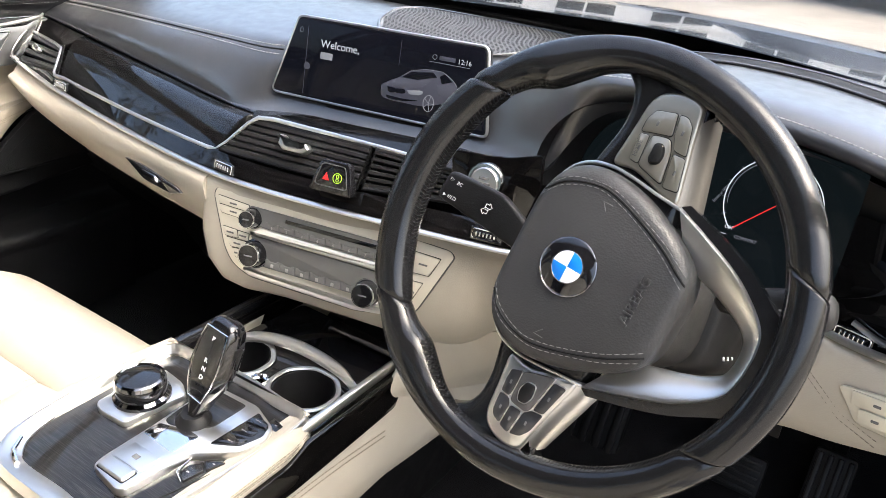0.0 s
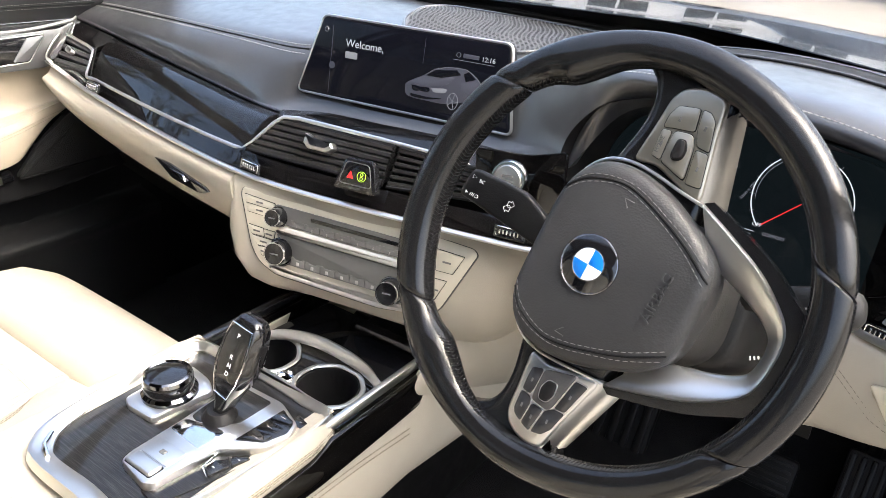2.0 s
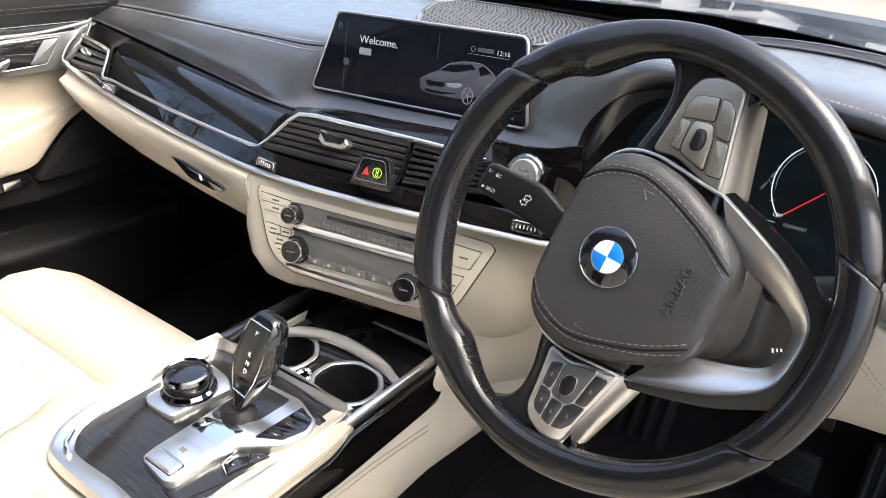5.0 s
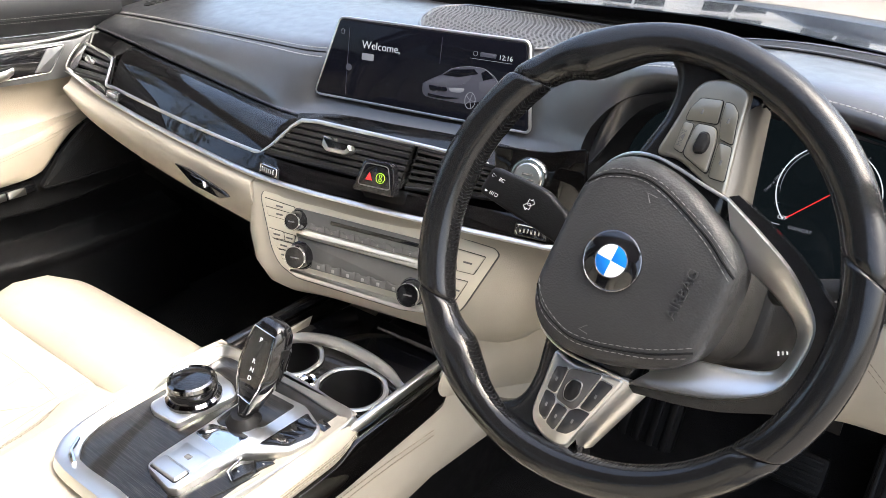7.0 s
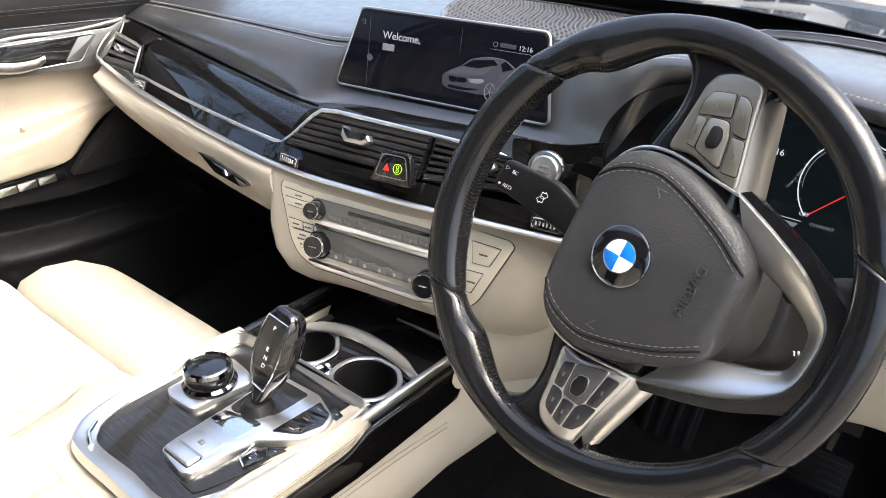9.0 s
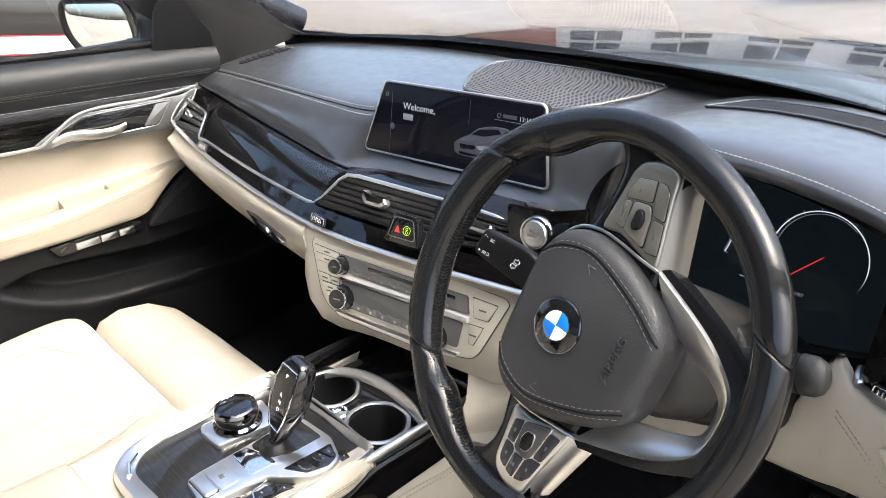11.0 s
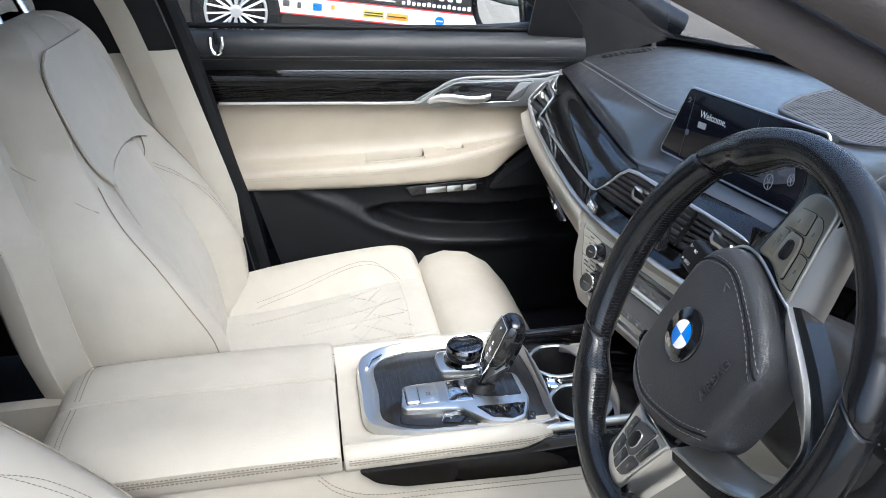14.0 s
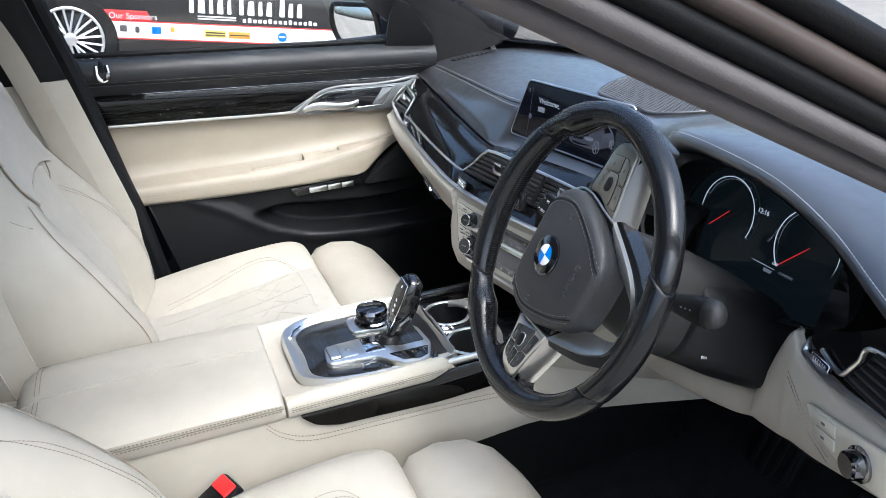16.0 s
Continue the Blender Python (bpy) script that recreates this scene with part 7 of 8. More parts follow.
for name, in_, up_, r, mat, label in (("pillar_trim_roll", -0.032, -0.0240, 0.0086, HEADLINER, "grey-brown cloth roll along the front pillar"), ("pillar_front_driver", -0.004, -0.0105, 0.0088, HEADLINER, "grey-brown cloth front pillar trim"), ("pillar_seal", 0.0, 0.0065, 0.0092, SEAL_RUBBER, "black rubber door seal"), ("pillar_frame_driver", 0.0, 0.025, 0.0105, BROWN_REFLECTION, "painted door frame with a brown reflection put into its colour"), ("pillar_outer_driver", 0.0, 0.046, 0.0115, SEAL_RUBBER, "black outer pillar seal")):
    pillar(name, [(x + in_, y + up_ * 0.15, z + up_) for x, y, z in PIL], r, mat, label, 2.0)
pillar("pillar_outer_passenger", [(-x - 0.05, y + 0.03, z + 0.075) for x, y, z in PIL], 0.03, CAR_PAINT, "dark painted outer front pillar", 0.8)
bp = thing("pillar_middle_passenger", (-0.72, -0.1, 0.4), "cream middle pillar trim with a black upper part", "pillar", kind="structure")
part("lower_trim", sheet([[(-0.665, 0.05, 0.60), (-0.675, 0.045, 0.69), (-0.68, 0.03, 0.75), (-0.68, -0.025, 0.985)], [(-0.65, -0.02, 0.60), (-0.655, -0.02, 0.69), (-0.66, -0.03, 0.76), (-0.665, -0.10, 0.99)], [(-0.66, -0.20, 0.60), (-0.665, -0.20, 0.69), (-0.67, -0.21, 0.76), (-0.67, -0.24, 0.99)]], 0.02), CREAM, bp, "cream leather lower trim", 60)
part("upper_trim", sheet([[(-0.68, -0.027, 0.99), (-0.66, -0.06, 1.12), (-0.58, -0.12, 1.38)], [(-0.665, -0.10, 0.99), (-0.645, -0.12, 1.12), (-0.57, -0.17, 1.38)], [(-0.67, -0.24, 0.99), (-0.65, -0.25, 1.12), (-0.57, -0.28, 1.38)]], 0.02), SEAL_RUBBER, bp, "black upper trim", 60)
part("seal", tube(smooth([(-0.71, 0.085, 0.45), (-0.70, 0.055, 0.66), (-0.70, 0.035, 0.75), (-0.70, -0.01, 0.98), (-0.675, -0.05, 1.15), (-0.60, -0.09, 1.38)], 24), 0.019, 8), SEAL_RUBBER, bp, "black door seal")
# unseen roof and rear wall, kept dark to cut reflections on wheel and screen
solo("roof_lining", sheet([[(x, y, 1.375 + 0.03 * math.cos(x * 2) - 0.05 * max(y, 0)) for x in steps(-0.64, 0.64, 7)] for y in steps(-1.5, 0.16, 5)], 0.05), DIMMED_CLOTH, "unseen roof lining in dark grey cloth that cuts reflections", "roof lining", kind="structure")
solo("rear_wall", box(pose(0, -1.5, 0.58), 1.5, 0.05, 0.76, 0.02), DARK_PLASTIC, "dark rear end of the cabin", "rear wall", kind="structure")
solo("floor_sill", box(pose(0.82, 0.0, 0.32), 0.14, 1.9, 0.12, 0.03), CAR_PAINT, "dark painted door sill", "sill", kind="structure")
ws = solo("windscreen", sheet([[(-0.74, 0.99, 0.945), (-0.35, 1.10, 0.955), (0.0, 1.12, 0.957), (0.35, 1.09, 0.955), (0.74, 0.99, 0.94)], [(-0.69, 0.25, 1.32), (-0.3, 0.18, 1.385), (0.0, 0.16, 1.395), (0.3, 0.18, 1.385), (0.69, 0.25, 1.32)]], 0.004), WIND_GLASS, "clear raked windscreen", "windscreen", kind="structure")
ws.visible_shadow = False
foot = smooth([(-0.74, 0.99, 0.945), (-0.35, 1.10, 0.955), (0.0, 1.12, 0.957), (0.35, 1.09, 0.955), (0.74, 0.99, 0.94)], 40)
head = smooth([(-0.69, 0.25, 1.32), (-0.3, 0.18, 1.385), (0.0, 0.16, 1.395), (0.3, 0.18, 1.385), (0.69, 0.25, 1.32)], 40)
solo("windscreen_band", sheet([[a + Vector((0, -0.004, -0.006)) for a in foot], [a.lerp(b, min(max(0.060 + 0.05 * a.x / 0.3, 0.035), 0.105)) + Vector((0, -0.004, -0.006)) for a, b in zip(foot, head)]], 0.0015), GLOSS_BLACK, "black printed band along the foot of the windscreen", "windscreen band", kind="structure")
solo("windscreen_edge", tube(smooth([(-0.76, 0.99, 0.93), (-0.35, 1.11, 0.945), (0.0, 1.135, 0.947), (0.35, 1.10, 0.945), (0.76, 0.99, 0.925)], 30), 0.019, 8), SEAL_RUBBER, "black rubber edge at the foot of the windscreen", "seal", kind="structure")

bonnet = thing("bonnet", (0, 1.7, 0.85), "glossy blue-grey bonnet in front of the windscreen, paint lightened for its reflection", "bonnet")
part("skin", surface([[(x * w, y, z + 0.05 * (1 - (x / 0.85) ** 2)) for x in (-0.85, -0.62, -0.5, -0.2, 0.0, 0.2, 0.5, 0.62, 0.85)] for y, z, w in ((2.35, 0.66, 0.9), (2.1, 0.77, 0.95), (1.75, 0.845, 1.0), (1.4, 0.88, 1.0), (1.17, 0.895, 1.0))], 20, 30, 0.01), LIGHTENED_BONNET, bonnet, "", 60)
solo("scuttle", sheet([[(x, 1.10 - 0.14 * x * x, 0.93) for x in steps(-0.8, 0.8, 9)], [(x, 1.19 - 0.1 * x * x, 0.905) for x in steps(-0.8, 0.8, 9)]], 0.02), SEAL_RUBBER, "black plastic scuttle below the windscreen", "scuttle", kind="structure")

# ---- seats ----
ACROSS = [(-0.262, -0.045), (-0.25, -0.012), (-0.236, 0.75), (-0.210, 1.0), (-0.182, 0.92), (-0.150, 0.55), (-0.126, 0.18), (-0.117, -0.03), (-0.110, 0.02), (-0.075, 0.05), (-0.04, 0.06)]
ACROSS = ACROSS + [(0.0, 0.06)] + [(-x, d) for x, d in reversed(ACROSS)]


def padded(cx, stations, place):
    """A seat pad with raised side bolsters: stations of (s, base, bolster, width, thickness), place() turns (x, s, d) into a point."""
    rings = []
    for s, base, bol, w, th in stations:
        top = [(cx + x * w, s, base + (d * bol if abs(d) <= 1 and not d < -0.01 else d * (1 if d < -0.04 else 0.12 if d < -0.02 else bol))) for x, d in ACROSS]
        under = [(cx + x * w, s, base - th * k) for x, k in ((0.268, 0.45), (0.262, 0.75), (0.22, 1.0), (0.0, 1.0), (-0.22, 1.0), (-0.262, 0.75), (-0.268, 0.45))]
        rings.append([place(*p) for p in top + under])
    n = len(rings[0])
    cols = [smooth([r[j] for r in rings], 44) for j in range(n)]
    return [[cols[j][i] for j in range(n)] for i in range(44)]


def seat(cx, label, recline=0.0, slide=0.0):
    s = thing("car_seat", (cx, 0.2, 0.30), label, "car seat", "front seats")
    part("base", box(pose(cx, 0.18, 0.37), 0.44, 0.5, 0.14, 0.03), DARK_PLASTIC, s)
    flat_ = lambda x, y, z: Vector((x, y + slide, z))
    rc = padded(cx, [(-0.075, 0.46, 0.0, 0.85, 0.03), (-0.07, 0.485, 0.02, 0.93, 0.07), (-0.02, 0.497, 0.032, 0.98, 0.09), (0.10, 0.503, 0.050, 1.0, 0.10), (0.25, 0.524, 0.048, 1.0, 0.11), (0.35, 0.543, 0.034, 0.98, 0.12), (0.392, 0.545, 0.018, 0.95, 0.12), (0.408, 0.530, 0.0, 0.92, 0.10), (0.412, 0.50, 0.0, 0.9, 0.05)], flat_)
    part("seat_cushion", ring_loft(rc), CREAM, s, "cream leather seat cushion with quilting", 70)
    up = (0, -0.12, 1)
    thigh = [((cx, 0.405, 0.475), 0.20, 0.03, up), ((cx, 0.412, 0.484), 0.232, 0.056, up), ((cx, 0.43, 0.492), 0.243, 0.066, up), ((cx, 0.47, 0.496), 0.247, 0.071, up), ((cx, 0.52, 0.488), 0.247, 0.070, up), ((cx, 0.56, 0.468), 0.240, 0.064, up), ((cx, 0.590, 0.44), 0.225, 0.05, up), ((cx, 0.60, 0.42), 0.20, 0.03, up)]
    part("thigh_support", ring_loft([[a_ for a_ in super_ring(Vector(c) + Vector((0, slide, 0)), Vector((1, 0, 0)), Vector(e).normalized(), w, h, 36, 0.5)] for c, w, h, e in thigh]), CREAM, s, "padded cream thigh support", 70)
    lean = lambda x, z, d: Vector((x, d - recline * max(0.0, z - 0.56), z))
    rb = padded(cx, [(0.44, -0.01, 0.0, 0.80, 0.05), (0.455, 0.012, 0.02, 0.88, 0.12), (0.52, 0.012, 0.046, 0.94, 0.16), (0.62, 0.0, 0.058, 0.98, 0.18), (0.69, -0.02, 0.052, 1.0, 0.18), (0.77, -0.056, 0.044, 0.99, 0.17), (0.835, -0.083, 0.028, 0.92, 0.16), (0.90, -0.099, 0.004, 0.78, 0.15), (0.97, -0.114, -0.008, 0.73, 0.14), (1.03, -0.132, -0.010, 0.68, 0.12), (1.065, -0.149, 0.0, 0.55, 0.10), (1.085, -0.17, 0.0, 0.42, 0.06), (1.09, -0.19, 0.0, 0.3, 0.03)], lean)
    part("backrest", ring_loft(rb), CREAM, s, "cream leather backrest with raised bolsters", 70)
    # hard shell behind the backrest
    sh = padded(cx, [(0.46, -0.10, 0.0, 0.93, 0.06), (0.50, -0.095, 0.0, 1.0, 0.09), (0.65, -0.125, 0.0, 1.07, 0.10), (0.80, -0.145, 0.0, 1.05, 0.10), (0.90, -0.172, 0.0, 0.97, 0.10), (0.97, -0.195, 0.0, 0.86, 0.09), (1.01, -0.212, 0.0, 0.72, 0.07), (1.03, -0.23, 0.0, 0.55, 0.03)], lean)
    part("back_shell", ring_loft(sh), CREAM, s, "cream rear shell of the backrest", 70)
    # seams follow the columns of the pads
    half = len(ACROSS)
    bm, bt = bmesh.new(), bmesh.new()
    bv, bs = bmesh.new(), bmesh.new()
    pad_c, pad_b = (BVHTree.FromPolygons([v for r in g for v in r], [(i * len(g[0]) + j, i * len(g[0]) + (j + 1) % len(g[0]), (i + 1) * len(g[0]) + (j + 1) % len(g[0]), (i + 1) * len(g[0]) + j) for i in range(len(g) - 1) for j in range(len(g[0]))]) for g in (rc, rb))

    def seam_line(pts, on_back, sgn, n=30):
        """A line over the cushion, from (x, y), or over the backrest, from (x, z)."""
        out = []
        for p in smooth([(sgn * a, b, 0) for a, b in pts], n):
            if on_back:
                hit = pad_b.ray_cast(Vector((cx + p.x, 0.6, p.y)), Vector((0, -1, 0)))[0]
                out += [hit + Vector((0, 0.0022, 0.0004))] if hit else []
            else:
                hit = pad_c.ray_cast(Vector((cx + p.x, p.y + slide, 0.8)), Vector((0, 0, -1)))[0]
                out += [hit + Vector((0, 0, 0.0020))] if hit else []
        return out

    for sgn in (1, -1):
        tube(seam_line([(-0.060, 0.06), (-0.066, 0.12), (-0.078, 0.20), (-0.092, 0.29), (-0.104, 0.354)], False, sgn), 0.0007, 5, bm=bs)
        # seam in the bolster's fold, coloured dark to draw the shade of the crease
        if sgn > 0:
            tube(seam_line([(-0.124, 0.875), (-0.113, 0.838), (-0.084, 0.792), (-0.066, 0.727), (-0.066, 0.665), (-0.085, 0.59), (-0.090, 0.545)], True, sgn), 0.0011, 5, bm=bv)
        tube(seam_line([(-0.020, 0.165), (-0.018, 0.25), (-0.028, 0.35)], False, sgn), 0.0006, 5, bm=bs)
        for off in (-0.004, 0.004):
            stitches(seam_line([(-0.126 + off, 0.076), (-0.141 + off, 0.167), (-0.161 + off, 0.259), (-0.160 + off, 0.304), (-0.142 + off, 0.331 + off), (-0.115, 0.356 + off)], False, sgn, 50), r=0.0006, bm=bm)
            if sgn > 0:
                stitches(seam_line([(-0.118, 0.815 + off), (-0.152, 0.782 + off), (-0.180 + off, 0.735), (-0.190 + off, 0.668), (-0.186 + off, 0.56)], True, sgn, 50), r=0.0006, bm=bm)
        tube(seam_line([(0.190, 0.880), (0.212, 0.845), (0.226, 0.800), (0.234, 0.714), (0.229, 0.640), (0.222, 0.55)], True, sgn), 0.0009, 5, bm=bt)
    tube(seam_line([(-0.104, 0.354), (-0.05, 0.357), (0.0, 0.358), (0.05, 0.357), (0.104, 0.354)], False, 1), 0.0007, 5, bm=bs)
    for line in ([(0.180, -0.196, 0.994), (0.182, -0.174, 0.975), (0.183, -0.142, 0.943), (0.188, -0.111, 0.910), (0.193, -0.087, 0.878)], [(0.222, -0.192, 0.940), (0.214, -0.170, 0.915), (0.204, -0.147, 0.894), (0.216, -0.106, 0.866), (0.218, -0.082, 0.853)]):
        tube(smooth([(cx + x, y - recline * (z - 0.56), z) for x, y, z in line], 16), 0.0006, 5, bm=bt)
    tagged(part("deep_seam", bv, SEAM_SHADE, s, "brown seam line that draws the shade in the bolster's fold"), kind="stuff")
    tagged(part("fine_seam", bs, QUILT_THREAD, s), kind="stuff")
    tagged(part("seam", bt, PIPING, s, "fine brown piping seam"), kind="stuff")
    tagged(part("stitching", bm, CREAM_THREAD, s), kind="stuff")
    # perforated middle panel
    ins = [[rb[i][j] + Vector((0, 0.0012, 0)) for j in range(8, half - 8)] for i in range(6, 40) if rb[i][11].z < 0.862]
    ins.append([p.lerp(q, 0.25 + 0.75 * (1 - abs(2 * k / (half - 17) - 1) ** 2)) + Vector((0, 0.0012, 0)) for k, (p, q) in enumerate(zip(ins[-1], [p + (ins[-1][3] - ins[-2][3]).normalized() * 0.02 for p in ins[-1]]))])
    part("back_insert", sheet(list(reversed(ins)), 0.004), PERFORATED, s, "perforated cream leather insert", 70)
    ins = [[rc[i][j] + Vector((0, 0, 0.0012)) for j in range(8, half - 8)] for i in range(6, 38)]
    part("cushion_insert", sheet(list(reversed(ins)), 0.004), PERFORATED, s, "perforated cream leather insert", 70)
    # perforated shoulder panel with a piped edge, and seams down the sides
    def back_at(dx, z, lift=0.0015):
        i = min(range(1, 43), key=lambda k: abs(rb[k][11].z - z))
        i = i if rb[i][11].z <= z else i - 1
        f = min(max((z - rb[i][11].z) / (rb[i + 1][11].z - rb[i][11].z), 0), 1)
        line = [rb[i][j].lerp(rb[i + 1][j], f) for j in range(half) if j not in (6, 7, 8, half - 7, half - 8, half - 9)]
        j = max(k for k in range(len(line) - 1) if line[k].x <= cx + dx or k == 0)
        g = min(max((cx + dx - line[j].x) / (line[j + 1].x - line[j].x), 0), 1)
        return line[j].lerp(line[j + 1], g) + Vector((math.copysign(lift * 2 * min(max((abs(dx) - 0.2) / 0.05, 0), 1), dx), lift * 2, lift * 0.6))
    WIDE = [(0.86, 0.135), (0.885, 0.160), (0.92, 0.166), (0.97, 0.160), (1.02, 0.143), (1.045, 0.120), (1.056, 0.095)]
    lev = steps(0.0, 1.0, 14)
    grid = []
    for f in lev:
        row = []
        for u in steps(-1, 1, 17):
            z0 = 0.862 + 0.020 * (1 - u * u)
            z = z0 + (1.054 - z0) * f
            row.append(back_at(u * lerp_curve([(*r, 0.0) for r in WIDE], z)[0], z))
        grid.append(row)
    part("shoulder_panel", sheet(list(reversed(grid)), 0.003), PERFORATED, s, "perforated cream shoulder panel", 70)
    edge = grid[0] + [r[-1] for r in grid[1:-1]] + list(reversed(grid[-1])) + [r[0] for r in reversed(grid[1:-1])]
    part("piping", tube(edge, 0.0011, 5, closed=True), PIPING, s)
    # diamond quilting on the cushion insert
    bq = bmesh.new()
    def top(x, y):
        i = min(range(44), key=lambda k: abs(rc[k][11].y - slide - y))
        return Vector((cx + x, y + slide, rc[i][11].z + 0.0018))
    for k in range(-2, 3):
        for sg in (1, -1):
            path = [top(sg * (-0.10 + 0.20 * f), 0.16 + 0.045 * k + 0.17 * f) for f in steps(0, 1, 12) if 0.24 < 0.16 + 0.045 * k + 0.17 * f < 0.37]
            if len(path) > 2:
                tube(path, 0.0005, 5, bm=bq)
    tagged(part("quilting", bq, QUILT_THREAD, s, "diamond quilting seams"), kind="stuff")
    bu = Vector((0, 0.93, 0.36)).normalized()
    part("head_restraint", cushion([((cx, -0.24 - recline * 0.62, 1.16), 0.10, 0.02, bu), ((cx, -0.24 - recline * 0.62, 1.175), 0.13, 0.045, bu), ((cx, -0.24 - recline * 0.62, 1.24), 0.135, 0.05, bu), ((cx, -0.25 - recline * 0.62, 1.30), 0.125, 0.045, bu), ((cx, -0.255 - recline * 0.62, 1.32), 0.09, 0.02, bu)]), CREAM, s, "cream head restraint", 60)
    for sg in (1, -1):
        part("restraint_post", tube([(cx + sg * 0.06, -0.195 - recline * 0.51, 1.06), (cx + sg * 0.06, -0.24 - recline * 0.62, 1.19)], 0.007, 10), CHROME, s, "chrome post")
    return s


def super_ring(c, ex, ey, w, h, n=28, p=0.55):
    return [c + ex * (w * math.copysign(abs(math.cos(a)) ** p, math.cos(a))) + ey * (h * math.copysign(abs(math.sin(a)) ** p, math.sin(a))) for a in [k * 2 * math.pi / n for k in range(n)]]


def cushion(path, p=0.55, n=28):
    """A padded shape through (centre, half width, half height, height axis) stations along its length."""
    return ring_loft([super_ring(Vector(c), Vector((1, 0, 0)), Vector(e).normalized(), w, h, n, p) for c, w, h, e in path])


seat(-0.385, "cream leather passenger seat with quilted centre and thick bolsters")
seat(0.435, "cream leather driver's seat beside the open door", 0.40, -0.05)
bk = thing("belt_buckle", (0.19, 0.06, 0.50), "seat belt buckle with a red release key", "belt buckle")
bmx = basis((0.189, 0.108, 0.534), (0.9, 0.35, 0), (-0.2, 0.85, 0.35))
part("body", slab(rect(-0.024, -0.03, 0.024, 0.03, 0.008), bmx, 0.022, 0.006), DARK_PLASTIC, bk)
part("release_key", slab(rect(-0.018, 0.004, 0.018, 0.026, 0.004), bmx @ pose(0, 0, 0.021), 0.005, 0.002), RED_PLASTIC, bk, "red release key")
part("stem", tube([(0.187, 0.09, 0.53), (0.182, 0.04, 0.44), (0.175, 0.0, 0.36)], 0.012, 8), DARK_PLASTIC, bk)

strap = thing("seat_belt", (-0.64, -0.12, 0.6), "beige seat belt strap hanging beside the middle pillar", "seat belt")
run = smooth([(-0.55, -0.20, 1.30), (-0.625, -0.125, 1.10), (-0.638, -0.095, 1.0), (-0.642, -0.06, 0.86), (-0.635, -0.03, 0.74), (-0.62, -0.02, 0.55)], 24)
part("webbing", sheet([[p + Vector((0.004, -0.024, 0)), p + Vector((0.006, 0, 0)), p + Vector((0.004, 0.024, 0))] for p in reversed(run)], 0.0015), BELT, strap, "beige woven webbing")
part("anchor", box(pose(-0.552, -0.20, 1.31), 0.03, 0.06, 0.07, 0.01), DARK_PLASTIC, strap)

# ---- rear of the cabin: unseen, added dark to hold back light and reflections ----
for sx, nm in ((-1, "wall_rear_passenger"), (1, "wall_rear_driver")):
    solo(nm, box(pose(sx * 0.77, -0.92, 0.66), 0.06, 1.16, 0.68, 0.02), DARK_PLASTIC, "dark rear side wall of the cabin", "side wall", kind="structure")
solo("pillar_middle_driver", tube(smooth([(0.74, -0.36, 0.35), (0.74, -0.36, 0.95), (0.68, -0.40, 1.2), (0.58, -0.44, 1.42)], 12), 0.07, 10), SEAL_RUBBER, "dark middle pillar", "pillar", kind="structure")
for sx, nm in ((-1, "window_rear_passenger"), (1, "window_rear_driver")):
    rw = thing(nm, (sx * 0.76, -0.9, 1.0), "unseen rear side window in a black frame, darkened to hold back light", "window", kind="structure")
    ya = -0.26 if sx < 0 else -0.42
    part("pane", sheet([[(sx * 0.765, y, 0.995), (sx * 0.735, y, 1.16), (sx * 0.655, y, 1.385)] for y in (steps(ya, -1.22, 5) if sx < 0 else steps(-1.22, ya, 5))], 0.004), DIMMING_GLASS, rw, "pane darkened to hold back light")
    part("rear_pillar", sheet([[(sx * 0.765, y, 0.99), (sx * 0.735, y, 1.16), (sx * 0.64, y, 1.39)] for y in (steps(-1.20, -1.52, 4) if sx < 0 else steps(-1.52, -1.20, 4))], 0.03), HEADLINER, rw, "grey cloth rear pillar")
    part("top_frame", tube([(sx * 0.65, y, 1.385) for y in steps(0.05, -1.5, 8)], 0.022, 8), SEAL_RUBBER, rw, "black upper frame")
solo("window_rear", sheet([[(-0.66, -1.50, 0.96), (0.66, -1.50, 0.96)], [(-0.60, -1.50, 1.385), (0.60, -1.50, 1.385)]], 0.004), DIMMING_GLASS, "unseen rear window, darkened to hold back light", "window", kind="structure")
solo("rear_bench", box(pose(0, -1.15, 0.62), 1.36, 0.5, 0.6, 0.1), DARK_PLASTIC, "dark rear bench behind the front seats", "rear seat")

